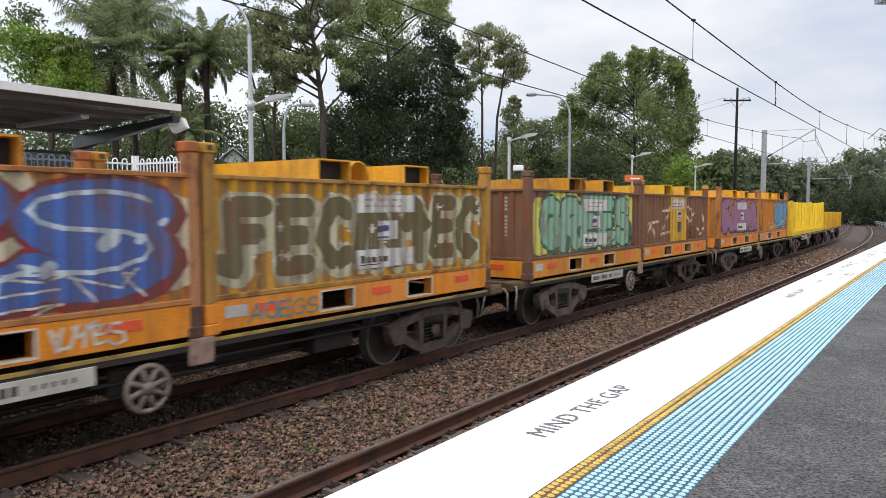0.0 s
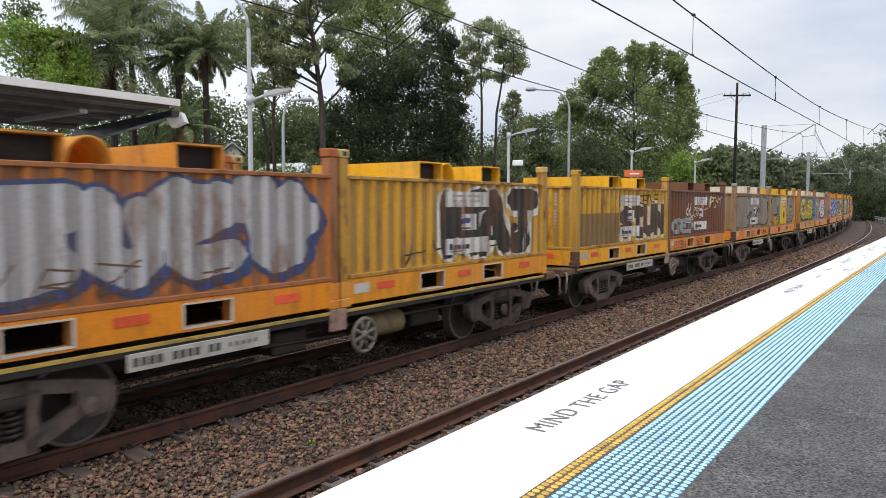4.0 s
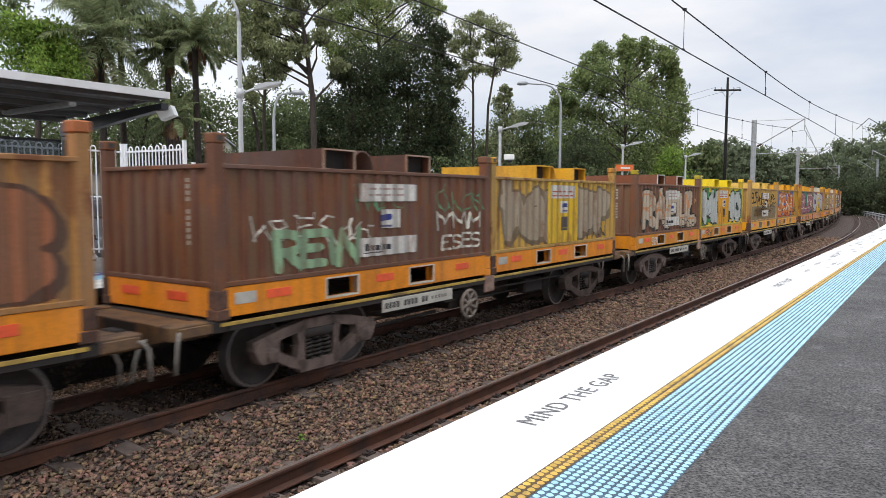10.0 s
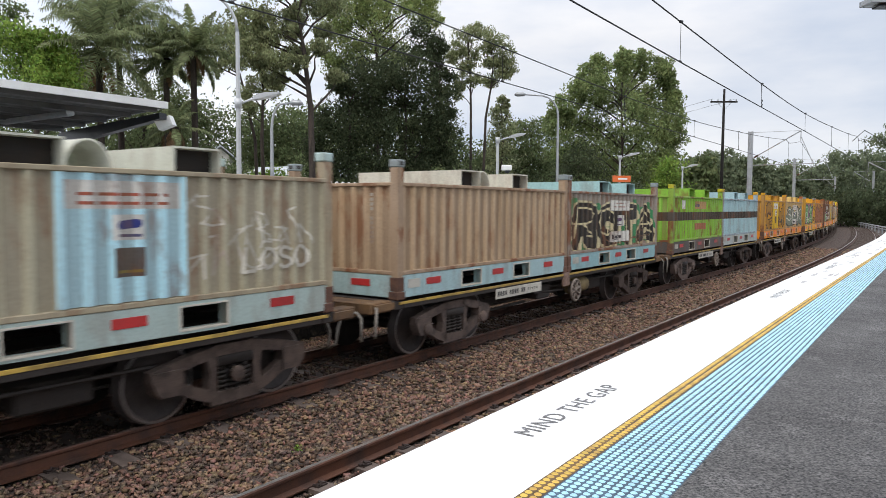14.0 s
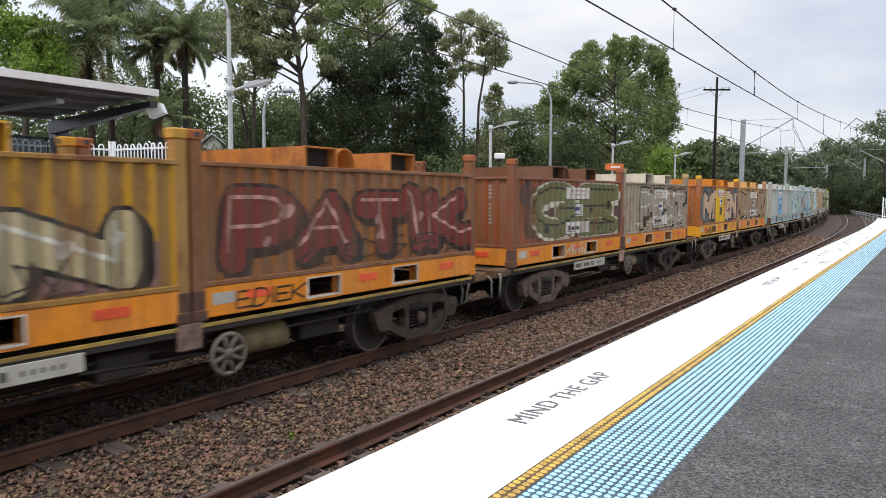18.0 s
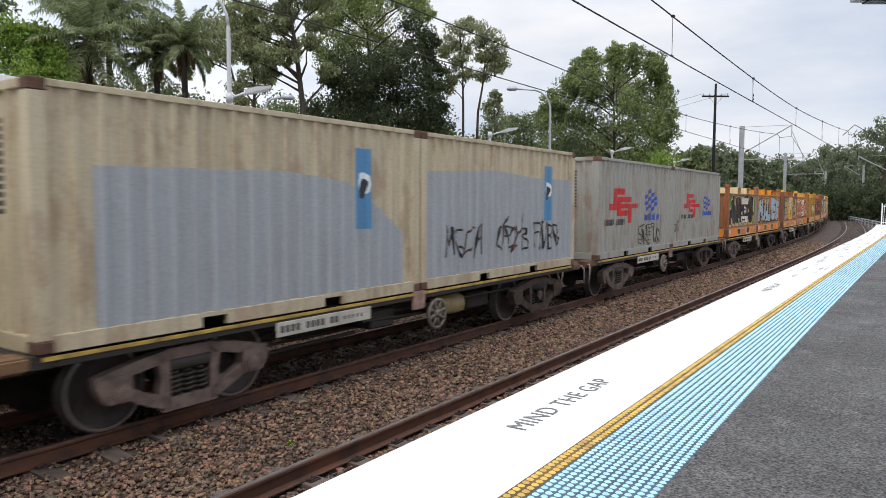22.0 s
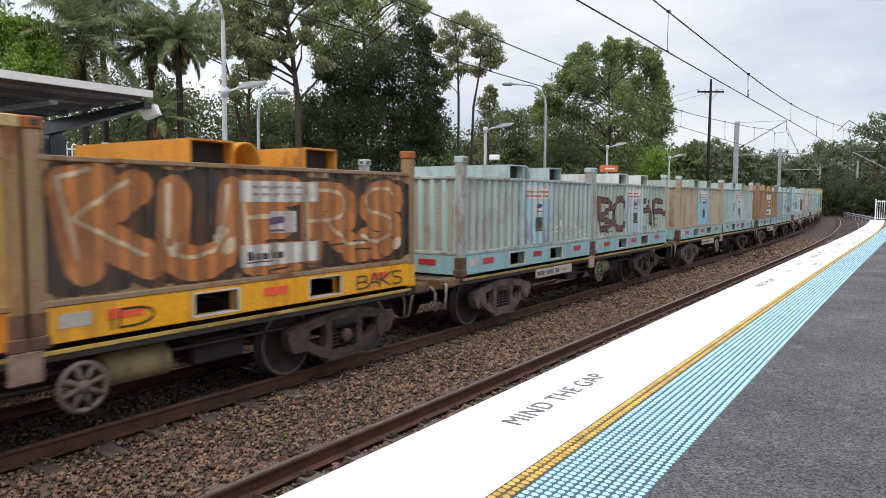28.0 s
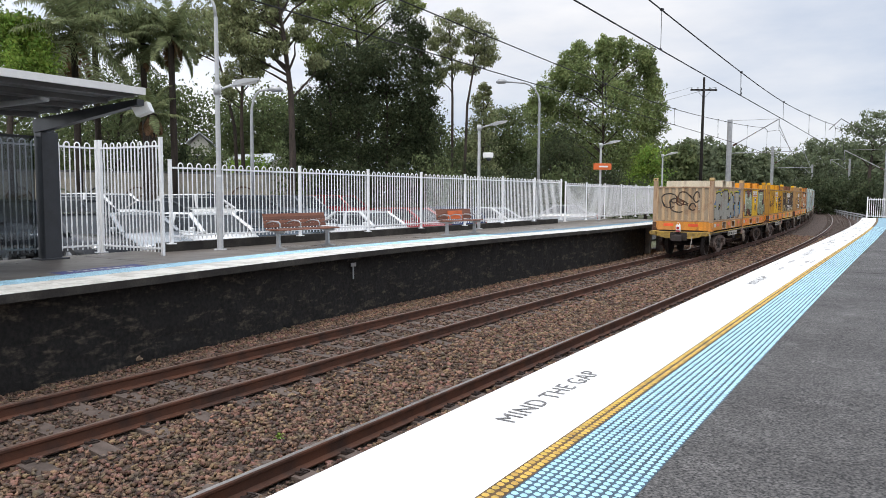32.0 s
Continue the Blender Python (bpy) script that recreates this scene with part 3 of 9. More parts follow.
def build_ballast():
    """Loose crushed stones on the bed, thick where the camera stands."""
    rng = np.random.default_rng(4)
    corners = np.array([(x, y, z) for x in (-1, 1) for y in (-1, 1) for z in (-1, 1)], float)
    quads = np.array([(0, 1, 3, 2), (4, 6, 7, 5), (0, 4, 5, 1), (2, 3, 7, 6), (0, 2, 6, 4), (1, 5, 7, 3)])
    bed_x = [-4.4, -2.9, -2.2, -1.3, -0.5, 0.5, 1.3, 1.97, 2.6, 3.4, 4.5, 5.3]
    bed_z = [-0.5, -0.35, -0.295, -0.215, -0.205, -0.205, -0.21, -0.24, -0.215, -0.205, -0.205, -0.24]
    V, L = [], []
    for s0, s1, dens, size in ((-9.5, -1, 480, 0.0245), (-1, 8, 370, 0.028), (8, 22, 160, 0.038), (22, 45, 46, 0.056)):
        count = int((s1 - s0) * 7.6 * dens)
        s = rng.uniform(s0, s1, count)
        lat = rng.uniform(-3.4, 4.6, count)
        keep = np.ones(count, bool)
        for r in (-0.7525, 0.7525, NEAR - 0.7525):
            keep &= np.abs(lat - r) > 0.11
        on = np.abs((s + 24.0 + 0.325) % 0.65 - 0.325) < 0.12
        keep &= ~(on & ((np.abs(lat) < 1.2) | (np.abs(lat - NEAR) < 1.2)) & (rng.random(count) < 0.8))
        s, lat = s[keep], lat[keep]
        count = len(s)
        h = np.interp(s, LINE_S, LINE_H)
        px = np.interp(s, LINE_S, LINE_X) + lat * np.cos(h)
        py = np.interp(s, LINE_S, LINE_Y) - lat * np.sin(h)
        pz = np.interp(lat, bed_x, bed_z) + rng.uniform(-0.005, 0.022, count) + 0.03 * (on[keep] & (np.abs(lat) < 1.2))
        r = size * rng.uniform(0.6, 1.35, (count, 1, 1)) * np.array([1.0, 0.8, 0.6]) * rng.uniform(0.7, 1.3, (count, 1, 3))
        c = corners[None] * r * rng.uniform(0.45, 1.1, (count, 8, 1)) + rng.normal(0, size * 0.16, (count, 8, 3))
        a, t = rng.uniform(0, 6.28, count), rng.uniform(-0.7, 0.7, count)
        ca, sa, ct, st = np.cos(a), np.sin(a), np.cos(t), np.sin(t)
        x, y, z = c[..., 0], c[..., 1], c[..., 2]
        y, z = y * ct[:, None] - z * st[:, None], y * st[:, None] + z * ct[:, None]
        x, y = x * ca[:, None] - y * sa[:, None], x * sa[:, None] + y * ca[:, None]
        V.append(np.stack([x + px[:, None], y + py[:, None], z + pz[:, None]], -1).reshape(-1, 3))
        L.append(lat + rng.normal(0, 0.06, count))
    V, L = np.concatenate(V).reshape(-1, 8, 3), np.concatenate(L)
    # stones where the train runs get the colour with its shade painted in
    under_train = (L > -1.9) & (L < 0.74)
    for pick, material, label in ((~under_train, M_STONE, "loose brown and grey crushed stones between the rails"), (under_train, M_UNDER_TRAIN, "crushed stones under the train, its shade in their darker colour")):
        n = int(pick.sum())
        F = (quads[None] + (np.arange(n) * 8)[:, None, None]).reshape(-1, 4)
        tagged(new("ballast_stones", fast_mesh("ballast_stones", V[pick].reshape(-1, 3), F, material)), label, "ballast", kind="stuff")


def fast_mesh(name, v, f, material):
    me = bpy.data.meshes.new(name)
    me.vertices.add(len(v))
    me.vertices.foreach_set("co", np.asarray(v, np.float32).ravel())
    k = f.shape[1]
    me.loops.add(f.size)
    me.loops.foreach_set("vertex_index", f.astype(np.int32).ravel())
    me.polygons.add(len(f))
    me.polygons.foreach_set("loop_start", np.arange(0, f.size, k, dtype=np.int32))
    me.polygons.foreach_set("loop_total", np.full(len(f), k, np.int32))
    me.materials.append(material)
    me.update(calc_edges=True)
    return me


def slab(name, lat0, lat1, z0, z1, ss, material, parent=None, label="", lat_of=None):
    return sweep(name, [(lat0, z0), (lat1, z0), (lat1, z1), (lat0, z1)], ss, material, parent, label, lat_of=lat_of)


def studs(name, rows, s0, s1, pitch, radius, z, sides, material, parent, label, lat_of=None):
    prof = [(1.0, 0.0), (0.62, 1.0)]
    ang = [2 * math.pi * i / sides for i in range(sides)]
    base = np.array([(radius * k * math.cos(a), radius * k * math.sin(a), 0.006 * h) for k, h in prof for a in ang])
    ss = np.arange(s0, s1, pitch)
    S_, L_ = (a.ravel() for a in np.meshgrid(ss, np.array(rows)))
    if lat_of:
        L_ = L_ + np.array([lat_of(q) for q in S_])
    h = np.interp(S_, LINE_S, LINE_H)
    px, py = np.interp(S_, LINE_S, LINE_X) + L_ * np.cos(h), np.interp(S_, LINE_S, LINE_Y) - L_ * np.sin(h)
    V = base[None] + np.stack([px, py, np.full_like(px, z)], -1)[:, None]
    n = len(base)
    quads = np.array([(i, (i + 1) % sides, sides + (i + 1) % sides, sides + i) for i in range(sides)])
    # the top as quads across the ring
    top = [(sides + i, sides + i + 1, sides + sides - 2 - i, sides + sides - 1 - i) for i in range(sides // 2 - 1)]
    q = np.concatenate([quads, np.array(top)])
    F = (q[None] + (np.arange(len(px)) * n)[:, None, None]).reshape(-1, 4)
    o = new(name, fast_mesh(name, V.reshape(-1, 3), F, material))
    o.parent = parent
    tagged(o, label, kind="stuff")


def build_near_platform():
    p = thing("platform_near", "asphalt station platform with a white edge and tactile strip", "platform", kind="structure")
    ss = steps(-40, 48.4, 1.7)
    e = NEAR + 1.51
    slab("platform_wall", e + 0.25, e + 0.6, -0.6, ZN - 0.2, ss, M_SOOT, p, "dark platform face")
    coping = slab("coping", e, 6.30, ZN - 0.2, ZN, ss, M_WHITE, p, "bright white painted platform edge")
    slab("asphalt", 6.95, 24.0, ZN - 0.3, ZN - 0.003, ss, M_ASPHALT, p, "dark damp asphalt")
    slab("yellow_base", 6.30, 6.41, ZN - 0.3, ZN + 0.001, ss, M_YBASE, p, "worn yellow tactile base")
    slab("blue_strip_beyond", 6.43, 6.93, ZN - 0.01, ZN + 0.002, steps(32, 48.4, 2), M_BFAR, p, "pale blue tactile strip")
    slab("blue_base", 6.41, 6.95, ZN - 0.3, ZN - 0.001, ss, M_BBASE, p, "dark blue tactile base")
    yr = [6.328, 6.382]
    br = [6.437 + 0.0488 * i for i in range(11)]
    slab("yellow_strip_behind", 6.31, 6.40, ZN - 0.01, ZN + 0.003, steps(-40, -8, 4), M_YSTUD, p, "yellow tactile strip")
    slab("blue_strip_behind", 6.43, 6.93, ZN - 0.01, ZN + 0.002, steps(-40, -8, 4), M_BFAR, p, "pale blue tactile strip")
    studs("yellow_studs", yr, -8, 8, 0.052, 0.021, ZN + 0.001, 12, M_YSTUD, p, "round yellow tactile studs")
    studs("blue_studs", br, -8, 8, 0.052, 0.0195, ZN - 0.001, 12, M_BSTUD, p, "round pale blue tactile studs")
    studs("far_yellow_studs", yr, 8, 32, 0.052, 0.021, ZN + 0.001, 6, M_YSTUD, p, "round yellow tactile studs")
    studs("far_blue_studs", br, 8, 32, 0.052, 0.0195, ZN - 0.001, 6, M_BSTUD, p, "round pale blue tactile studs")
    # painted warnings on the white edge
    for s, lat, size in ((-4.6, 5.93, 0.215), (4.16, 5.88, 0.192), (11.2, 5.86, 0.215), (18.0, 5.84, 0.215), (23.4, 5.8, 0.215), (29.0, 5.8, 0.215)):
        cu = bpy.data.curves.new("warning", "FONT")
        cu.body, cu.size, cu.space_character = "MIND THE GAP", size, 1.08
        tmp = new("warning", cu)
        bpy.context.view_layer.update()
        me = bpy.data.meshes.new_from_object(tmp.evaluated_get(bpy.context.evaluated_depsgraph_get()))
        bpy.data.objects.remove(tmp)
        me.name = "painted_warning"
        me.materials.clear()
        me.materials.append(M_LETTER)
        o = new("painted_warning", me)
        o.parent = coping
        o.matrix_local = along(s, lat, ZN + 0.004) @ Matrix.Rotation(radians(90), 4, "Z")
        o["label"] = "dark painted lettering"
    # scuffed patches on the white edge, further up
    rng = random.Random(17)
    b = Build()
    for i in range(70):
        s, l = rng.uniform(7, 46), rng.uniform(5.5, 6.2)
        a, w, n = rng.uniform(0.12, 0.7), rng.uniform(0.03, 0.11), 7
        ring = [(s + a * math.cos(t) * rng.uniform(0.5, 1.1), l + w * math.sin(t) * rng.uniform(0.5, 1.1)) for t in (2 * math.pi * k / n for k in range(n))]
        b.add([at(q, r, ZN + 0.0012 + 0.00002 * i) for q, r in ring][::-1], [tuple(range(n))])
    tagged(part("scuffed_paint", b, M_SCUFF, coping, "grey scuffed patches of paint"), kind="stuff")
    # joints across the asphalt
    for s in (7.45, 24.0):
        part("asphalt_joint", Build().box(6.97, 14.0, -0.012, 0.012, ZN - 0.01, ZN + 0.0005), M_INK, p, "dark joint across the asphalt").matrix_local = along(s, 0, 0)
    # end fence of the platform
    fence_run("end_fence", [at(47.9, 5.75, ZN), at(48.3, 9.6, ZN)], 1.38, 0.125, "white looped-top railing at the platform end")


def far_edge(s):
    """How far the far platform's edge lies from its track."""
    return float(np.interp(s, [-60, -5, -2.5, 0, 3, 5.5, 8, 11, 15, 19, 26, 40], [-1.68, -1.76, -1.93, -2.22, -2.52, -2.60, -2.58, -2.52, -2.32, -2.10, -2.15, -2.4]))


def build_far_platform():
    p = thing("platform_far", "old station platform with a sooty stone face", "platform", kind="structure")
    ss = steps(-58, 31, 1.0)
    slab("coping", -0.45, 0.0, ZF - 0.12, ZF, ss, M_COPING, p, "dark worn coping", lat_of=far_edge)
    slab("white_edge", -0.95, -0.012, ZF, ZF + 0.004, ss, M_EDGE_OLD, p, "worn white edge paint", lat_of=far_edge)
    slab("tactile_strip", -1.5, -0.95, ZF - 0.1, ZF + 0.003, ss, M_BBASE2, p, "blue tactile strip", lat_of=far_edge)
    studs("strip_studs", [-1.47 + 0.0495 * i for i in range(11)], -8, 12, 0.052, 0.0195, ZF + 0.003, 6, M_BSTUD, p, "round pale blue tactile studs", far_edge)
    slab("floor_marking", -1.98, -1.53, ZF, ZF + 0.003, steps(-2.4, -0.7, 0.4), M_FLOORBLUE, p, "worn blue floor marking", lat_of=far_edge)
    for i in range(9):
        part("marking_print", Build().box(-0.05, 0.05, -0.045, 0.045, ZF + 0.003, ZF + 0.0045), M_EDGE_OLD, p, "worn white print bar").matrix_local = along(-2.1 + 0.14 * i, far_edge(-1.6) - 1.76, 0)
    for s in (-6.5, -3.4, -0.3, 2.8, 5.9, 9.0, 12.1):
        part("paving_joint", Build().box(-5.15, -1.55 + far_edge(s) + 1.7, -0.01, 0.01, ZF - 0.01, ZF + 0.001), M_COPING, p, "dark joint in the paving").matrix_local = along(s, -1.7, 0)
    v, f = [], []
    for s in ss:
        v += [at(s, far_edge(s) - 1.5, ZF), at(s, -6.9, ZF), at(s, -6.9, ZF - 0.3), at(s, far_edge(s) - 1.5, ZF - 0.3)]
    for i in range(len(ss) - 1):
        for k in range(4):
            a, b = i * 4 + k, i * 4 + (k + 1) % 4
            f.append((a, a + 4, b + 4, b))
    mesh_ob("paving", v, f, M_PAVE, p, "damp brown-grey platform paving")
    # the sooty face under the coping, course by course
    back = slab("platform_wall", -0.95, -0.42, -0.7, ZF - 0.12, steps(-58, 24.5, 1.0), M_SOOT, p, "sooty retaining wall", lat_of=far_edge)
    rng = np.random.default_rng(8)
    ws, wz = np.arange(-16.0, 24.6, 0.11), np.linspace(-0.62, ZF - 0.118, 22)
    bulge = rng.normal(0, 1, (len(ws), len(wz)))
    for _ in range(2):
        bulge = (bulge + np.roll(bulge, 1, 0) + np.roll(bulge, -1, 0) + np.roll(bulge, 1, 1) + np.roll(bulge, -1, 1)) / 3.2
    v = [at(s_, far_edge(s_) - 0.40 + 0.016 * bulge[i_, j_], z_) for i_, s_ in enumerate(ws) for j_, z_ in enumerate(wz)]
    k = len(wz)
    f = [(i_ * k + j_, (i_ + 1) * k + j_, (i_ + 1) * k + j_ + 1, i_ * k + j_ + 1) for i_ in range(len(ws) - 1) for j_ in range(k - 1)]
    mesh_ob("wall_render", v, f, M_SOOT, back, "rough soot-black face with brown stains", smooth=True)
    # marker plate and a cable bracket on the face
    part("marker_plate", Build().box(0, 0.02, -0.09, 0.09, 0, 0.09, 0.004).box(-0.01, 0.012, -0.02, 0.02, -0.3, 0.0, 0.003), M_GALV, back, "small pale marker plate").matrix_local = along(4.15, far_edge(4.15) - 0.36, 0.78)
    # open end on concrete posts
    for s in (25.3, 27.4, 29.6):
        c = Build().box(-0.15, 0.15, -0.15, 0.15, 0, 1.6, 0.02)
        o = part("support_post", c, M_CONC, p, "stained concrete support post")
        o.matrix_local = along(s, far_edge(s) - 0.5, -0.62)
        o = again(o, "support_post", p, along(s, far_edge(s) - 2.6, -0.62))
    kerb = slab("fence_kerb", -6.35, -6.12, ZF, ZF + 0.2, steps(1.3, 22.6, 1.0), M_COPING, p, "low dark kerb under the fence")
    return p


FENCE_PARTS = {}


def fence_run(name, pts, height, pitch, label, post_every=0.0, material=None, category="fence"):
    """A looped-top bar fence along points: posts, two rails and hooped bars."""
    material = material or M_FENCE
    f = thing(name, label, category, group="white station fences")
    for a, b in zip(pts[:-1], pts[1:]):
        d = b - a
        length = Vector((d.x, d.y, 0)).length
        m = Matrix.Translation(a) @ Matrix.Rotation(math.atan2(d.y, d.x), 4, "Z")
        drop = d.z
        key = (round(length, 3), height, pitch, round(drop, 3))
        for x in (0.0, length):
            if x == 0.0 or (a, b) == (pts[-2], pts[-1]):
                c = Build().box(-0.035, 0.035, -0.035, 0.035, -0.02, height + 0.06, 0.006)
                c.box(-0.04, 0.04, -0.04, 0.04, height + 0.06, height + 0.075, 0.004)
                c.box(-0.08, 0.08, -0.08, 0.08, -0.02, 0.0)
                part("post", c, material, f).matrix_local = m @ Matrix.Translation((x, 0, drop * x / length))
        for z in (0.13, height - 0.13):
            r = Build()
            r.add([(0.035, y, z + h) for y in (-0.018, 0.018) for h in (0, 0.04)] + [(length - 0.035, y, z + h + drop) for y in (-0.018, 0.018) for h in (0, 0.04)],
                  [(0, 1, 3, 2), (4, 6, 7, 5), (0, 4, 5, 1), (2, 3, 7, 6), (0, 2, 6, 4), (1, 5, 7, 3)])
            part("rail", r, material, f).matrix_local = m
        n = int((length - 0.1) / (2 * pitch))
        k = (height, pitch)
        if k not in FENCE_PARTS:
            c, w = Build(), pitch / 2
            arch = [(-w, 0, height - 0.06)] + [(-w * math.cos(t), 0, height - 0.06 + w * math.sin(t)) for t in (0.5, 1.05, 1.57, 2.09, 2.64)] + [(w, 0, height - 0.06)]
            c.tube([(-w, 0, 0.07)] + arch + [(w, 0, 0.07)], 0.0145, 6)
            FENCE_PARTS[k] = c
        src = None
        gap = (length - 0.1 - n * 2 * pitch) / 2 + 0.05
        for i in range(n):
            x = gap + (i + 0.5) * 2 * pitch
            mm = m @ Matrix.Translation((x, 0, drop * x / length))
            if isinstance(FENCE_PARTS[k], Build):
                src = part("hoop", FENCE_PARTS[k], material, f)
                FENCE_PARTS[k] = src
                src.matrix_local = mm
            else:
                again(FENCE_PARTS[k], "hoop", f, mm)
    return f


build_ground()
build_track("track_far", 0.0, "far railway track with rusty rails on concrete sleepers")
build_track("track_near", NEAR, "near railway track beside the platform", mat("bright_railhead", (0.40, 0.37, 0.35), 0.34, 0.8, dirt=(0.22, 0.15, 0.11), amount=0.8, scale=2, fine=100, depth=0.15))
build_ballast()
build_near_platform()
build_far_platform()
# ---- far platform furniture ----
def build_far_fences():
    pts = [at(s, -5.98, ZF + 0.2) for s in (1.45, 5.5, 8.4, 11.2, 14.0, 16.9, 19.8, 22.6)]
    fence_run("platform_fence", pts, 1.82, 0.125, "white looped-top steel fence on a low kerb")
    pts = [at(s, -5.8, ZF + 0.1) for s in (22.72, 25.3, 27.9, 30.5, 33.1, 35.7, 38.3)]
    fence_run("platform_fence", pts, 1.8, 0.125, "white looped-top steel fence past the kerb")
    fence_run("tall_fence", [at(0.75, -5.3, ZF), at(0.6, -7.3, ZF)], 2.44, 0.115, "tall white looped-top fence beside the shelter")
    pts = [at(s, -7.35, ZF) for s in (0.55, -2.4, -5.4, -8.4, -11.4, -14.4)]
    fence_run("tall_fence", pts, 2.44, 0.115, "tall looped-top fence behind the shelter")


def build_shelter():
    sh = thing("platform_shelter", "dark steel platform shelter with a white-edged roof", "shelter")
    for s in (-1.05, -7.2, -13.2):
        m = along(s, -6.4, ZF)
        c = Build().box(-0.14, 0.14, -0.17, 0.17, 0, 2.52, 0.012)
        c.box(-0.22, 0.22, -0.28, 0.28, 0, 0.03, 0.005)
        c.box(-0.11, 0.11, -0.12, 0.12, 2.52, 2.78, 0.01)
        part("column", c, M_DARKSTEEL, sh, "dark grey column").matrix_local = m
        c = Build().prism([(-0.12, 2.52), (0.2, 2.53), (3.32, 2.83), (3.32, 2.93), (0.0, 2.78), (-0.12, 2.76)], -0.07, 0.07)
        part("roof_beam", c, M_DARKSTEEL, sh, "dark tapering roof beam").matrix_local = along(s - 0.12, -6.4, ZF)
        part("downpipe", Build().tube([(-0.2, 0.1, 2.35), (-0.2, 0.1, 2.84)], 0.02, 8), M_GALV, sh, "pale downpipe").matrix_local = m
    s0, s1 = -15.0, -1.26
    lo, hi = (-6.5, 4.01), (-2.9, 4.20)
    n = 72
    v, f = [], []
    for i in range(n + 1):
        a = hi[0] + (lo[0] - hi[0]) * i / n
        z = hi[1] + (lo[1] - hi[1]) * i / n + 0.022 * ((i % 4) in (1, 2))
        for zz in (z, z + 0.012):
            for s in (s0, s1):
                v.append(at(s, a, zz))
    for i in range(n):
        o = i * 4
        f += [(o, o + 1, o + 5, o + 4), (o + 2, o + 6, o + 7, o + 3), (o + 1, o + 3, o + 7, o + 5), (o, o + 4, o + 6, o + 2)]
    mesh_ob("roof_sheet", v, f, M_ROOF, sh, "grey corrugated roof sheet")
    for k in range(5):
        a = -3.15 - 0.78 * k
        z = hi[1] + (lo[1] - hi[1]) * (a - hi[0]) / (lo[0] - hi[0])
        slab("purlin", a - 0.03, a + 0.03, z - 0.09, z - 0.005, steps(s0, s1, 4), M_GREYSTEEL, sh, "grey roof purlin")
    slab("fascia", hi[0], hi[0] + 0.05, hi[1] - 0.065, hi[1] + 0.05, steps(s0, s1 + 0.04, 4), M_WHITE, sh, "white roof fascia")
    slab("gutter", lo[0] - 0.09, lo[0], lo[1] - 0.02, lo[1] + 0.05, steps(s0, s1 + 0.04, 4), M_WHITE, sh, "pale gutter along the back")
    mesh_ob("end_fascia", [at(s, a, z) for s in (s1, s1 + 0.04) for a, z in ((hi[0], hi[1] - 0.05), (hi[0], hi[1] + 0.048), (lo[0], lo[1] + 0.05), (lo[0], lo[1] - 0.02))],
            [(0, 1, 2, 3), (4, 7, 6, 5), (0, 4, 5, 1), (1, 5, 6, 2), (2, 6, 7, 3), (3, 7, 4, 0)], M_GALV, sh, "grey end trim")
    for s in (-2.6, -8.6):
        part("strip_light", Build().box(-1.15, 1.15, -0.07, 0.07, -0.08, 0, 0.02), M_GALV, sh, "pale grey strip light").matrix_local = along(s, -4.55, 3.99)
    slab("screen", -6.51, -6.49, ZF + 0.08, 3.55, steps(-7.1, -1.25, 2), M_TINT, sh, "dark tinted glass screen")
    slab("screen_rail", -6.53, -6.47, 3.55, 3.6, steps(-7.1, -1.25, 2), M_DARKSTEEL, sh, "dark rail over the screen")
    # speaker hung from the end of the roof
    sp = thing("platform_speaker", "white box speaker hung from the shelter roof", "speaker", along(-1.02, -3.22, 3.93) @ Matrix.Rotation(radians(35), 4, "Z") @ Matrix.Rotation(radians(-28), 4, "Y"))
    part("housing", Build().prism([(-0.14, -0.07), (0.12, -0.10), (0.14, 0.08), (0.02, 0.06), (-0.02, 0.10), (-0.14, 0.10)], -0.1, 0.1), M_WHITE, sp, "white angled housing")
    part("bracket", Build().tube([(-0.02, 0, 0.08), (-0.1, 0, 0.24)], 0.018, 6), M_GALV, sp, "grey bracket")


M_TINT = bpy.data.materials.new("tinted_glass")
M_TINT.use_nodes = True
_tn, _tl_ = M_TINT.node_tree.nodes, M_TINT.node_tree.links
_tt, _tg, _tm = _tn.new("ShaderNodeBsdfTransparent"), _tn.new("ShaderNodeBsdfGlossy"), _tn.new("ShaderNodeMixShader")
_tt.inputs["Color"].default_value = (0.42, 0.45, 0.47, 1)
_tg.inputs["Roughness"].default_value = 0.04
_tm.inputs[0].default_value = 0.05
_tl_.new(_tt.outputs[0], _tm.inputs[1])
_tl_.new(_tg.outputs[0], _tm.inputs[2])
_tl_.new(_tm.outputs[0], _tn["Material Output"].inputs["Surface"])
M_GREYSTEEL = mat("grey_purlin_steel", (0.16, 0.16, 0.165), 0.5, 0.2, dirt=(0.10, 0.10, 0.10), amount=0.5, scale=3, fine=50, depth=0.1)
M_ROOF = mat("grey_roof_sheet", (0.19, 0.19, 0.195), 0.5, 0.2, dirt=(0.1, 0.1, 0.1), amount=0.6, scale=2, fine=30, depth=0.1)


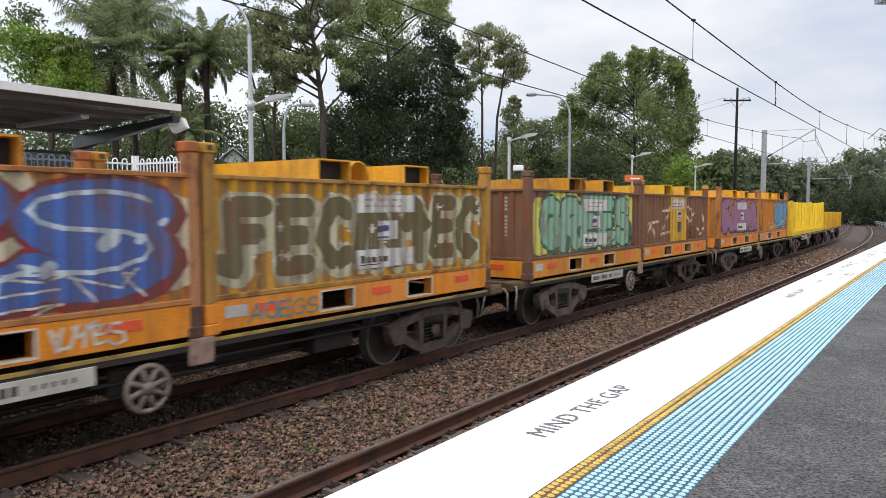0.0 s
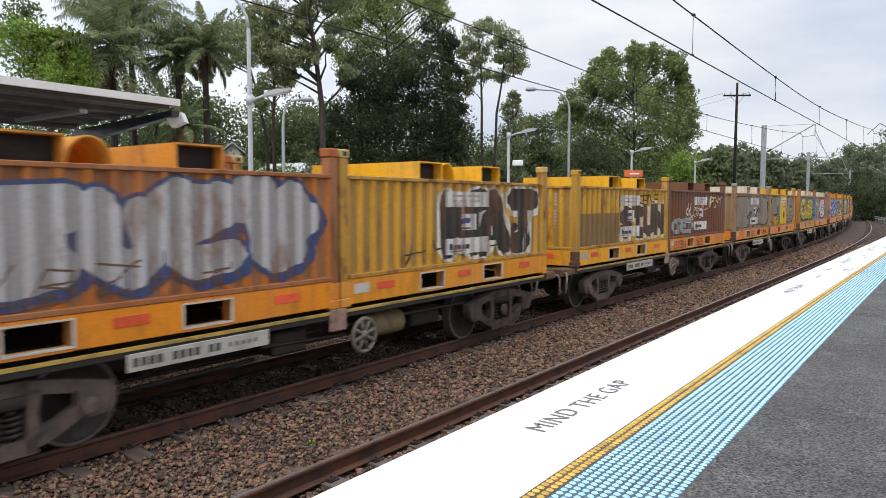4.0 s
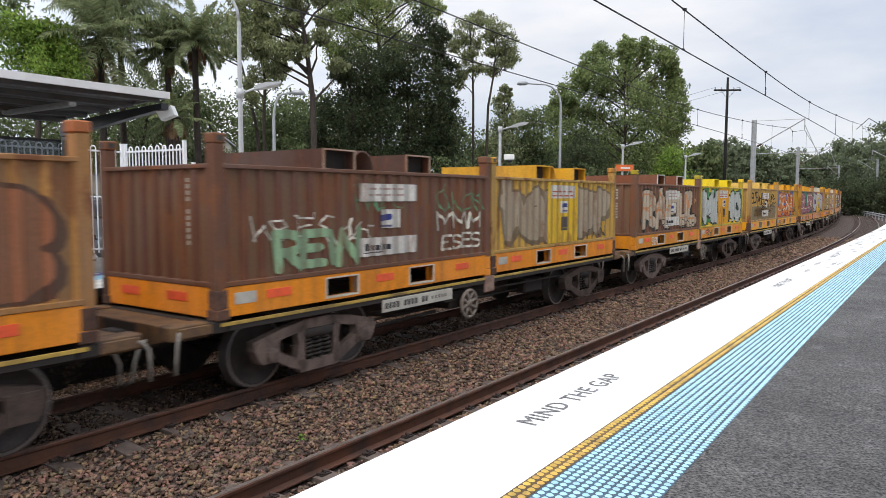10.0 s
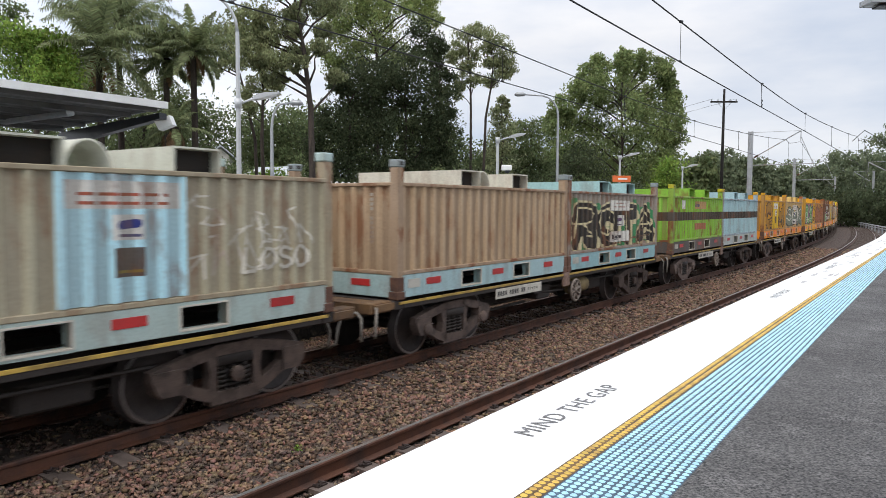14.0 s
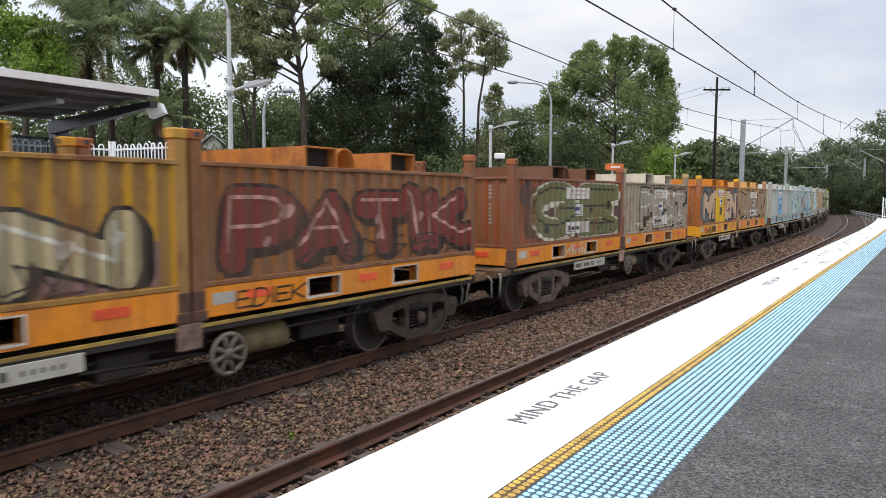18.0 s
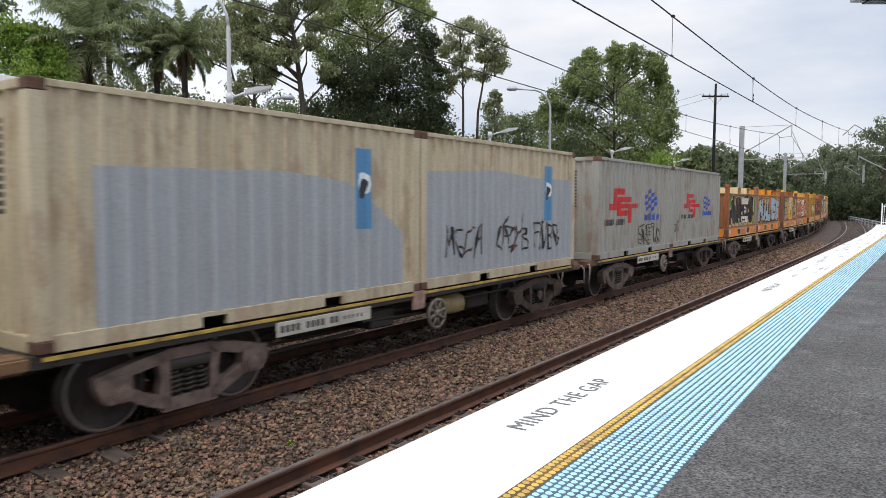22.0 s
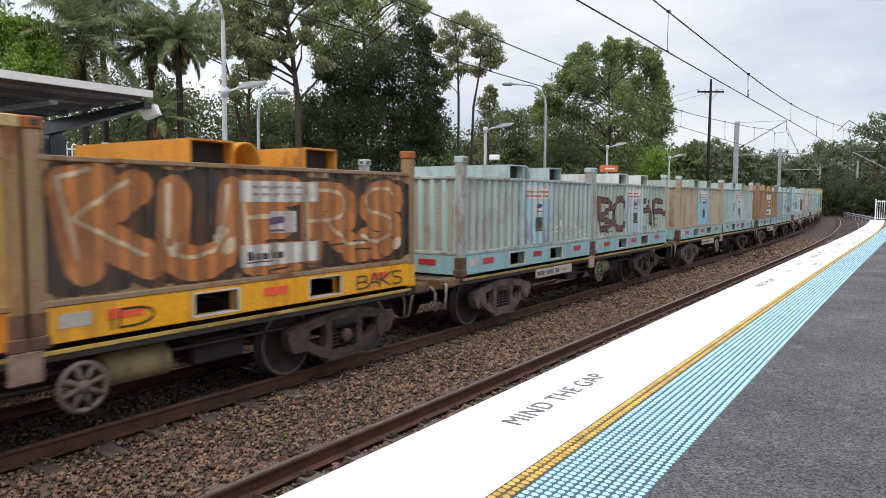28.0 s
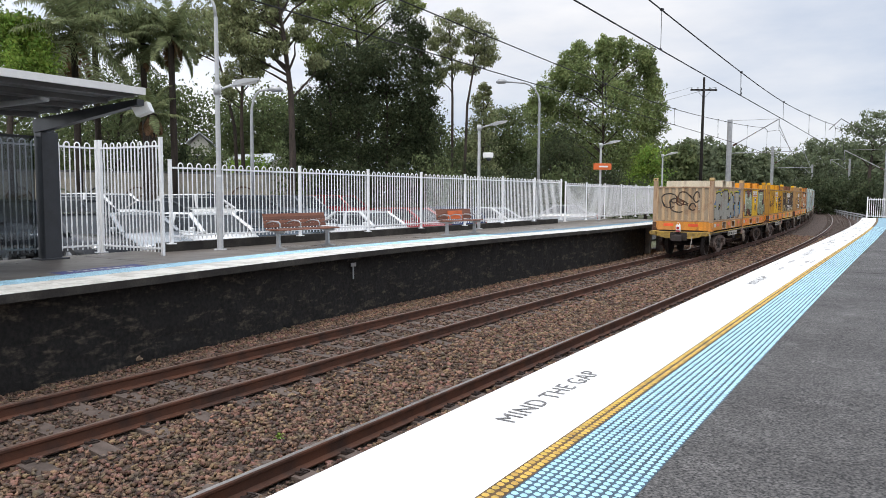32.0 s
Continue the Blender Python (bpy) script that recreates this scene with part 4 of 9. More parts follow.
def build_bench(s, label):
    b = thing("platform_bench", label, "bench", along(s, -4.55, ZF) @ Matrix.Rotation(math.pi / 2, 4, "Z"), group="slatted platform benches")
    # local x runs along the platform, y away from the track
    for x in (-0.85, 0.85):
        c = Build().prism([(-0.24, 0.0), (0.24, 0.0), (0.24, 0.03), (0.06, 0.06), (0.05, 0.40), (0.28, 0.42), (0.36, 0.80), (0.31, 0.80), (0.24, 0.46), (-0.24, 0.46), (-0.24, 0.41), (-0.03, 0.38), (-0.05, 0.06), (-0.24, 0.03)], x - 0.03, x + 0.03, "x")
        part("leg", c, M_GALV, b, "grey cast leg")
    first = None
    for i, (y, z, r) in enumerate([(-0.2, 0.475, 0), (-0.1, 0.475, 0), (0.0, 0.475, 0), (0.1, 0.475, 0), (0.2, 0.475, 0), (0.265, 0.56, 78), (0.285, 0.65, 78), (0.305, 0.74, 78), (0.32, 0.81, 78)]):
        m = Matrix.Translation((0, y, z)) @ Matrix.Rotation(radians(r), 4, "X")
        if first is None:
            first = part("slat", Build().box(-1.05, 1.05, -0.042, 0.042, -0.018, 0.018, 0.006), M_SLAT, b, "brown slat")
            first.matrix_local = m
        else:
            again(first, "slat", b, m)
    for x in (-1.0, -0.33, 0.33, 1.0):
        c = Build().tube([(x, 0.25, 0.62), (x, 0.05, 0.68), (x, -0.16, 0.67), (x, -0.22, 0.6), (x, -0.18, 0.5)], 0.018, 6)
        part("armrest", c, M_GALV, b, "grey bent armrest", True)
    return b


def lamp_post(x, y, z0, z1, label, side, arm=0.55, high=None, category="street lamp"):
    """A white-grey pole with a flat head; side: the way the arm points."""
    p = thing("platform_lamp", label, category, Matrix.Translation((x, y, z0)) @ Matrix.Rotation(side, 4, "Z"), group="lamps on grey poles")
    h = z1 - z0
    top = (high - z0) if high else h
    c = Build().tube([(0, 0, 0), (0, 0, h * 0.45), (0, 0, h * 0.46), (0, 0, h * 0.9), (0, 0, top if not high else top - 0.9)], [0.075, 0.075, 0.06, 0.055, 0.045], 12)
    c.box(-0.14, 0.14, -0.14, 0.14, 0, 0.025, 0.004)
    part("pole", c, M_POLE, p, "pale grey pole", False)
    c = Build().tube([(0, 0, h - 0.12), (arm * 0.5, 0, h - 0.02), (arm, 0, h + 0.05)], 0.025, 8)
    c.tube([(0, 0, h - 0.2), (0, 0, h + 0.02)], 0.085, 10)
    part("arm", c, M_POLE, p, "short lamp arm", True)
    c = Build().prism([(arm - 0.05, -0.015), (arm + 0.55, 0.035), (arm + 0.55, 0.075), (arm + 0.2, 0.12), (arm - 0.05, 0.085)], -0.13, 0.13)
    head = part("lamp_head", Build().add([(a, b, d + h + 0.2 * (a - arm) + 0.02) for a, b, d in c.v], c.f), M_POLE, p, "flat grey lamp head")
    part("lens", Build().prism([(arm + 0.05, h + 0.005), (arm + 0.5, h + 0.12), (arm + 0.5, h + 0.16), (arm + 0.05, h + 0.045)], -0.1, 0.1), M_WHITE, head, "pale lamp lens")
    if high:
        q = [(0, 0, top - 0.9)] + [(-0.75 * (1 - math.cos(a)), 0, top - 0.9 + 0.85 * math.sin(a)) for a in (0.3, 0.6, 0.9, 1.2, 1.5)] + [(-1.05, 0, top - 0.02)]
        part("curved_arm", Build().tube(q, 0.035, 8), M_POLE, p, "curved upper arm", True)
        part("upper_head", Build().tube([(-1.0, 0, top - 0.03), (-1.1, 0, top), (-1.45, 0, top - 0.02), (-1.6, 0, top - 0.05)], [0.05, 0.13, 0.12, 0.04], 10), M_GALV, p, "upper lamp head", True)
    return p


def road_lamp(x, y, z0, z1, side, reach=1.0):
    p = thing("road_lamp", "tall grey road lamp with a curved arm", "street lamp", Matrix.Translation((x, y, z0)) @ Matrix.Rotation(side, 4, "Z"), group="tall road lamps")
    h = z1 - z0
    q = [(0, 0, 0), (0, 0, h * 0.5), (0, 0, h - 1.2)] + [(1.1 * reach * (1 - math.cos(a)), 0, h - 1.2 + 1.15 * math.sin(a)) for a in (0.35, 0.7, 1.05, 1.4)] + [(1.1 * reach + 0.9 * reach, 0, h)]
    part("pole", Build().tube(q, [0.1, 0.085, 0.07, 0.06, 0.055, 0.05, 0.05, 0.045], 10), M_GALV, p, "curved grey pole", True)
    part("lamp_head", Build().tube([(2 * reach - 0.05, 0, h), (2 * reach + 0.1, 0, h + 0.02), (2 * reach + 0.45, 0, h + 0.01), (2 * reach + 0.6, 0, h - 0.03)], [0.05, 0.13, 0.13, 0.05], 10), M_GALV, p, "oval lamp head", True)
    return p


def build_lamps():
    def spot(s, lat):
        v = at(s, lat, 0)
        return v.x, v.y
    # heads reach out over the platform along the view's right
    lamp_post(*spot(2.5, -5.61), ZF, 4.98, "grey lamp pole with a flat head and a tall curved arm", 0.25, 0.4, high=7.45)
    lamp_post(*spot(15.2, -6.1), ZF, 5.15, "grey platform lamp with a flat head", 0.25)
    lamp_post(*spot(28.2, -6.2), ZF, 5.25, "grey platform lamp with an orange sign", 0.25)
    lamp_post(*spot(40.2, -6.2), 0.3, 5.25, "grey platform lamp past the platform end", 0.25)
    road_lamp(-8.82, 33.0, 0.6, 7.25, 0.1, 0.42)
    road_lamp(5.72, 43.0, 0.5, 9.2, math.pi)
    cc = thing("security_camera", "white security camera box on a lamp pole", "camera", Matrix.Translation((*spot(15.2, -5.95), 4.05)))
    part("housing", Build().box(0.02, 0.42, -0.1, 0.1, -0.16, 0.05, 0.03), M_WHITE, cc, "white camera housing")
    part("dome", Build().tube([(0.25, 0, -0.16), (0.25, 0, -0.22), (0.25, 0, -0.27)], [0.11, 0.1, 0.04], 12), M_GLASS, cc, "dark dome", True)
    sg = thing("station_sign", "orange station name sign on a lamp pole", "sign", Matrix.Translation((*spot(28.2, -6.1), 3.85)) @ Matrix.Rotation(0.25, 4, "Z"))
    part("plate", Build().box(-0.55, 0.5, -0.09, -0.05, 0, 0.34, 0.01), M_ORANGE, sg, "orange plate")
    part("lettering", Build().box(-0.25, 0.3, -0.095, -0.09, 0.13, 0.21), M_WHITE, sg, "white bar in place of the name")
    # lamp over the near platform
    nl = thing("platform_lamp", "grey platform lamp whose head hangs over the asphalt", "street lamp", group="lamps on grey poles")
    part("pole", Build().tube([(7.6, 8.2, ZN), (7.6, 8.2, 4.85)], 0.06, 10), M_GALV, nl, "grey pole")
    part("arm", Build().tube([(7.6, 8.2, 4.75), (6.2, 8.6, 4.97), (5.4, 8.72, 4.96)], 0.03, 8), M_GALV, nl, "lamp arm", True)
    hd = part("lamp_head", Build().prism([(4.78, 4.90), (5.5, 4.88), (5.5, 4.95), (5.1, 5.01), (4.78, 4.96)], 8.6, 8.86), M_GALV, nl, "flat lamp head")
    part("lens", Build().box(4.9, 5.4, 8.64, 8.82, 4.865, 4.882, 0.01), M_DARKSTEEL, hd, "dark lamp lens")


# ---- overhead line ----
def build_overhead():
    def mast(s, lat, h, arm_lat, label="grey steel overhead-line mast"):
        m = thing("overhead_mast", label, "mast", along(s, lat, -0.4), group="overhead-line masts")
        c = Build().box(-0.14, 0.14, -0.02, 0.02, 0, h)
        for x0, x1 in ((-0.16, -0.135), (0.135, 0.16)):
            c.box(x0, x1, -0.13, 0.13, 0, h)
        part("mast", c, M_GALV, m, "grey H-section mast")
        d = arm_lat - lat
        if d:
            c = Build().tube([(0, 0, h - 2.05), (d, 0, h - 0.1)], 0.04, 6)
            c.tube([(0, 0, h - 0.08), (d, 0, h - 0.1)], 0.015, 6)
            if d > 0:
                c.tube([(d, 0, h - 0.5), (d * 1.25, 0, h - 2.42)], 0.025, 6)
                c.tube([(0, 0, h - 2.45), (d * 1.25, 0, h - 2.42)], 0.03, 6)
            c.tube([(d, 0, h - 0.1), (d * 1.0, 0, h - 0.85)], 0.03, 6)
            part("bracket", c, M_GALV, m, "slanting bracket arm")
            part("insulator", Build().tube([(d * 0.08, 0, h - 1.9), (d * 0.16, 0, h - 1.74)], 0.07, 8), M_RUST, m, "brown insulator")
        return m
    mast(47.0, -3.15, 8.45, 0.13)
    mast(82.5, -3.2, 8.6, 0.0)
    mast(146.0, 1.97, 9.0, 0.0)
    mast(66.0, 7.3, 7.2, NEAR)
    mast(128.8, 6.8, 9.2, NEAR)
    mast(-38.0, -6.9, 8.4, 0.0)
    # wires
    for name, lat, label in (("overhead_wire_far", 0.13, "catenary and contact wire over the far track"), ("overhead_wire_near", NEAR + 0.015, "catenary and contact wire over the near track")):
        w = thing(name, label, "overhead wire")
        def cz(s):
            if s < 41:
                return float(np.mean(np.interp([s - 3, s - 1.5, s, s + 1.5, s + 3], [-40, -20, 4.5, 11, 17.5, 22, 26.8, 33.7, 44], [6.6, 6.35, 5.94, 5.82, 5.76, 5.85, 6.03, 6.33, 7.0])))
            t = ((s - 47) % 41) / 41
            return 7.2 - 1.2 * 4 * t * (1 - t)
        ss = steps(-38, 215, 1.5)
        part("catenary_wire", Build().tube([at(s, lat, cz(s)) for s in ss], 0.013, 6), M_WIRE, w, "dark catenary wire", True)
        part("contact_wire", Build().tube([at(s, lat, 5.2) for s in ss], 0.012, 6), M_WIRE, w, "dark contact wire", True)
        first = 0
        s = 4.96 - 7.22 * 5
        while s < 120:
            i = round((s - 4.96) / 7.22)
            c = Build().tube([at(s, lat, cz(s)), at(s, lat, 5.2)], 0.006, 4)
            c.tube([at(s - 0.04, lat, cz(s)), at(s + 0.06, lat, cz(s) + 0.02)], 0.03, 6)
            c.tube([at(s - 0.04, lat, 5.21), at(s + 0.04, lat, 5.21)], 0.022, 6)
            if i % 2:
                c.tube([at(s - 0.07, lat, cz(s)), at(s, lat, 5.2 + 0.24)], 0.006, 4)
                c.tube([at(s + a, lat, 5.42 + b) for a, b in ((0, 0), (0.1, -0.04), (0, -0.1), (0.1, -0.15), (0, -0.2))], 0.012, 5)
            part("dropper", c, M_WIRE, w, "dropper wire with clamps")
            s += 7.22
    # second pair that leaves the near line on the right
    w = thing("anchor_wire", "slack anchor wires off the near track", "overhead wire")
    part("wire", Build().tube([at(36.5, NEAR, 6.2), at(37.5, NEAR + 0.5, 6.85), at(60, 8.5, 5.6)], 0.02, 5), M_WIRE, w, "dark anchor wire")
    p = thing("timber_pole", "tall dark timber power pole with a crossarm", "power pole", Matrix.Translation((21.6, 60.0, -0.6)))
    part("pole", Build().tube([(0, 0, 0), (0.02, 0, 6), (0.05, 0, 12.9)], [0.15, 0.13, 0.09], 10), M_TIMBER, p, "dark round pole", True)
    arm = part("crossarm", Build().box(-1.05, 1.15, -0.06, 0.06, 11.8, 11.93, 0.01), M_TIMBER, p, "timber crossarm")
    for x in (-0.95, -0.45, 0.55, 1.05):
        part("insulator", Build().tube([(x, 0, 11.93), (x, 0, 12.09)], 0.045, 8), M_GALV, arm, "pale insulator")
    part("stay", Build().tube([(-0.5, -0.07, 11.8), (0.04, -0.12, 11.15), (0.6, -0.07, 11.8)], 0.015, 5), M_TIMBER, p, "crossarm stay")
    ws = thing("power_lines", "thin power lines from the timber pole", "power line")
    for x in (-0.9, 1.0):
        part("line", Build().tube([(21.6 + x, 60, 11.5), (12 + x, 85, 10.0), (2 + x, 110, 10.9)], 0.012, 4), M_WIRE, ws)


# ---- car park ----
def car_paint(h):
    return mat("car_paint_" + h, h, 0.22, 0.15, dirt=tuple(0.85 * v for v in lin(h)), amount=0.4, scale=1.5, fine=20, depth=0.03, rough_var=0.06)


M_LAMP_RED = mat("red_tail_lens", (0.45, 0.02, 0.02), 0.2, fine=20, depth=0.05)
M_LAMP_CLEAR = mat("clear_headlight", (0.6, 0.62, 0.64), 0.15, 0.3, fine=20, depth=0.05)
M_ALLOY = mat("alloy_rim", (0.4, 0.41, 0.42), 0.35, 0.7, fine=20, depth=0.1)
CAR = {}


def loft(rows):
    """Cross-sections (x, [(y, z), ...]) joined into a skin with ends."""
    b = Build()
    n = len(rows[0][1])
    v = [(x, y, z) for x, sec in rows for y, z in sec]
    f = [(i * n + k, i * n + (k + 1) % n, (i + 1) * n + (k + 1) % n, (i + 1) * n + k) for i in range(len(rows) - 1) for k in range(n)]
    f += [tuple(range(n))[::-1], tuple(range((len(rows) - 1) * n, len(rows) * n))]
    return b.add(v, f)


def build_car(kind, colour, m, label):
    """x runs to the car's nose; kinds: hatch, sedan, suv, ute."""
    c = thing("car", label, "car", m, group="parked cars")
    if kind not in CAR:
        top = {"hatch": 1.52, "sedan": 1.48, "suv": 1.74}[kind]
        belt = {"hatch": 1.02, "sedan": 0.99, "suv": 1.17}[kind]
        low = {"hatch": 0.2, "sedan": 0.18, "suv": 0.27}[kind]
        ln = {"hatch": 2.05, "sedan": 2.3, "suv": 2.3}[kind]
        hood = belt - 0.08
        def sec(w, z0, z1):
            return [(-w * 0.94, z0), (w * 0.94, z0), (w, z0 + 0.12), (w, (z0 + z1) / 2), (w * 0.96, z1 - 0.06), (w * 0.86, z1), (-w * 0.86, z1), (-w * 0.96, z1 - 0.06), (-w, (z0 + z1) / 2), (-w, z0 + 0.12)]
        tail = belt if kind != "sedan" else belt + 0.03
        body = loft([(-ln, sec(0.74, low + 0.2, tail - 0.12)), (-ln + 0.12, sec(0.84, low + 0.05, tail - 0.02)), (-ln + 0.7, sec(0.89, low, tail)), (-0.4, sec(0.90, low, belt)), (0.85, sec(0.90, low, belt)),
                     (1.35, sec(0.89, low, hood)), (ln - 0.4, sec(0.86, low + 0.02, hood - 0.12)), (ln - 0.08, sec(0.76, low + 0.08, hood - 0.24)), (ln, sec(0.66, low + 0.15, hood - 0.36))])
        r0, r1 = {"hatch": (-1.45, 0.35), "sedan": (-1.05, 0.3), "suv": (-1.75, 0.4)}[kind]
        b0, b1 = {"hatch": (-1.95, 1.2), "sedan": (-1.75, 1.15), "suv": (-2.12, 1.15)}[kind]
        def cab(w, z):
            return [(-w, z), (w, z)]
        wb, wt = 0.84, 0.70
        v = [(b0, -wb, belt - 0.03), (b0, wb, belt - 0.03), (b1, wb, belt - 0.06), (b1, -wb, belt - 0.06), (r0, -wt, top - 0.04), (r0, wt, top - 0.04), (r1, wt, top - 0.03), (r1, -wt, top - 0.03)]
        glass = Build().add(v, [(0, 3, 2, 1), (4, 5, 6, 7), (0, 1, 5, 4), (1, 2, 6, 5), (2, 3, 7, 6), (3, 0, 4, 7)])
        roof = loft([(r0 - 0.06, [(-wt - 0.03, top - 0.13), (wt + 0.03, top - 0.13), (wt - 0.08, top - 0.02), (-wt + 0.08, top - 0.02)]), ((r0 + r1) / 2, [(-wt - 0.03, top - 0.12), (wt + 0.03, top - 0.12), (wt - 0.08, top + 0.02), (-wt + 0.08, top + 0.02)]),
                     (r1 + 0.05, [(-wt - 0.03, top - 0.13), (wt + 0.03, top - 0.13), (wt - 0.08, top - 0.015), (-wt + 0.08, top - 0.015)])])
        for sy in (-1, 1):
            for (xa, za), (xb, zb) in (((b0, belt), (r0, top - 0.04)), ((b1, belt - 0.03), (r1, top - 0.03)), ((-0.42, belt), (-0.46, top - 0.04))):
                roof.tube([(xa, sy * (wb + 0.0), za), (xb, sy * (wt + 0.01), zb)], 0.062, 6)
            roof.tube([(b0 + 0.02, sy * (wb + 0.005), belt), (b1 - 0.02, sy * (wb + 0.005), belt - 0.03)], 0.025, 5)
        wheel = Build().tube([(0, -0.1, 0), (0, -0.08, 0), (0, 0.08, 0), (0, 0.1, 0)], [0.27, 0.315, 0.315, 0.27], 18)
        rim = Build().tube([(0, 0.101, 0), (0, 0.108, 0)], [0.2, 0.16], 12)
        for i in range(5):
            a = 2 * math.pi * i / 5
            rim.tube([(0, 0.112, 0), (0.19 * math.cos(a), 0.112, 0.19 * math.sin(a))], 0.022, 4)
        hl = Build().box(ln - 0.34, ln - 0.05, 0.45, 0.72, hood - 0.36, hood - 0.22, 0.04)
        tl = Build().box(-ln - 0.005, -ln + 0.2, 0.58, 0.82, tail - 0.36, tail - 0.1, 0.04)
        mirror = Build().box(0.75, 0.88, 0.88, 1.03, belt + 0.0, belt + 0.13, 0.03)
        CAR[kind] = dict(body=body, cabin_glass=glass, cabin_frame=roof, wheel=wheel, rim=rim, headlight=hl, tail_light=tl, mirror=mirror)
    k = CAR[kind]
    coat = car_paint(colour)
    def put(key, material, parent=None, mm=None, label="", smooth=False):
        if isinstance(k[key], Build):
            o = k[key] = part(key, k[key], material, parent or c, label, smooth)
        else:
            o = again(k[key], key, parent or c)
        on(o, material)
        if mm is not None:
            o.matrix_local = mm
        return o
    put("body", coat, label="painted car body", smooth=True)
    put("cabin_glass", M_GLASS, label="dark windows")
    put("cabin_frame", coat, label="painted roof and pillars")
    for flip in (1, -1):
        mm = Matrix.Diagonal((1, flip, 1, 1))
        put("headlight", M_LAMP_CLEAR, None, mm, "clear headlight")
        put("tail_light", M_LAMP_RED, None, mm, "red tail light")
        put("mirror", coat, None, mm, "door mirror")
    for x in (-1.3, 1.3):
        for sy in (-1, 1):
            w = put("wheel", M_RUBBER, None, Matrix.Translation((x, sy * 0.80, 0.315)) @ Matrix.Rotation(0 if sy > 0 else math.pi, 4, "Z"), "black tyre", True)
            put("rim", M_ALLOY, w, label="alloy rim")
    return c


def lot_z(lat):
    return float(np.interp(-lat, [6.9, 9, 22, 45], [0.35, 0.35, 0.85, 1.3]))


def build_car_park():
    v, f = [], []
    lats = [-6.6, -7.0, -9, -15, -22, -34, -46]
    ss = steps(-60, 46, 6)
    for s in ss:
        v += [at(s, l, lot_z(l) if l < -6.7 else -0.5) for l in lats]
    n = len(lats)
    f = [(i * n + k, i * n + k + 1, (i + 1) * n + k + 1, (i + 1) * n + k) for i in range(len(ss) - 1) for k in range(n - 1)]
    tagged(mesh_ob("car_park", v, f, M_CARPARK), "worn asphalt car park behind the platform", "car park", kind="structure")
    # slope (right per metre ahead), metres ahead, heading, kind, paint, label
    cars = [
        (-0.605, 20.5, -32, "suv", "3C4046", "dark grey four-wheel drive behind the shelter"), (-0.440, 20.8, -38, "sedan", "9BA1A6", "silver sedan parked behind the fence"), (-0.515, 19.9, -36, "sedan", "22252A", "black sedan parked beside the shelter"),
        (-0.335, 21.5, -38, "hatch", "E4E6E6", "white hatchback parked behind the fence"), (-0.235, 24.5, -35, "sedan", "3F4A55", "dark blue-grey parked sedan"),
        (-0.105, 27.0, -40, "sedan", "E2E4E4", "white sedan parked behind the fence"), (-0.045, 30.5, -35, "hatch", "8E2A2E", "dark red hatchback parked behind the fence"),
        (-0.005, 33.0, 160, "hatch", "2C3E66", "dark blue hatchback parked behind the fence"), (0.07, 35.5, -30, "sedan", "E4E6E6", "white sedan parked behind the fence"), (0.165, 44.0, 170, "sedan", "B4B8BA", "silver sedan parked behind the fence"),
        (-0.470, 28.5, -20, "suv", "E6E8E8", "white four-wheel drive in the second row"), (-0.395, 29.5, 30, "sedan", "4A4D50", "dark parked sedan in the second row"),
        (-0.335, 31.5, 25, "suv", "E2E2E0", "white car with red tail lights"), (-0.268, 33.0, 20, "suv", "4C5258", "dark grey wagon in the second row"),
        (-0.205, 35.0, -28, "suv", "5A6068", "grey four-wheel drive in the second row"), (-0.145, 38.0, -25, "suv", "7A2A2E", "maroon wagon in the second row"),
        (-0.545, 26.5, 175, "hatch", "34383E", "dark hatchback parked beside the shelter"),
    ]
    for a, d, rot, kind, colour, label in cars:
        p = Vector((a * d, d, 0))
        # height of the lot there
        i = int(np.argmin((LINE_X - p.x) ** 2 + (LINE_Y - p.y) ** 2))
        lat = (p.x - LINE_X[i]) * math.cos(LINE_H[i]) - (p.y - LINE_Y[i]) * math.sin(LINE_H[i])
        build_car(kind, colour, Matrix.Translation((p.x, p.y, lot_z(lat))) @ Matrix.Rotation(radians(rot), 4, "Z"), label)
    # painted retaining wall behind the cars
    w = thing("painted_wall", "long pale retaining wall with faded mural shapes", "wall", kind="structure")
    a, b = Vector((-25.0, 36.0, 0.6)), Vector((-8.2, 43.5, 0.6))
    d = (b - a)
    ang, ln = math.atan2(d.y, d.x), Vector((d.x, d.y)).length
    m = Matrix.Translation(a) @ Matrix.Rotation(ang, 4, "Z")
    part("wall", Build().box(0, ln, 0, 0.25, -0.5, 3.0, 0.02), M_MURAL, w, "pale painted wall").matrix_local = m
    part("wall_cap", Build().box(0, ln, -0.04, 0.3, 3.0, 3.1, 0.01), M_CONC, w, "wall capping").matrix_local = m
    rng = random.Random(3)
    for i in range(9):
        x, r = 1.2 + 1.9 * i, rng.uniform(0.35, 0.75)
        ring = [(x + r * math.cos(t), -0.012, 1.6 + r * math.sin(t)) for t in (2 * math.pi * j / 20 for j in range(21))]
        c = Build().tube(ring, 0.05, 4, caps=False)
        c.tube([(x - r * 0.7, -0.012, 1.5), (x + r * 0.6, -0.012, 1.8)], 0.05, 4)
        part("mural_shape", c, spray(("3A4A52", "6A4A3A", "7A8A6A")[i % 3]), w, "faded painted ring").matrix_local = m


M_MURAL = mat("faded_mural_wall", (0.52, 0.46, 0.36), 0.85, dirt=(0.28, 0.29, 0.26), amount=0.8, scale=0.9, fine=20, depth=0.15)
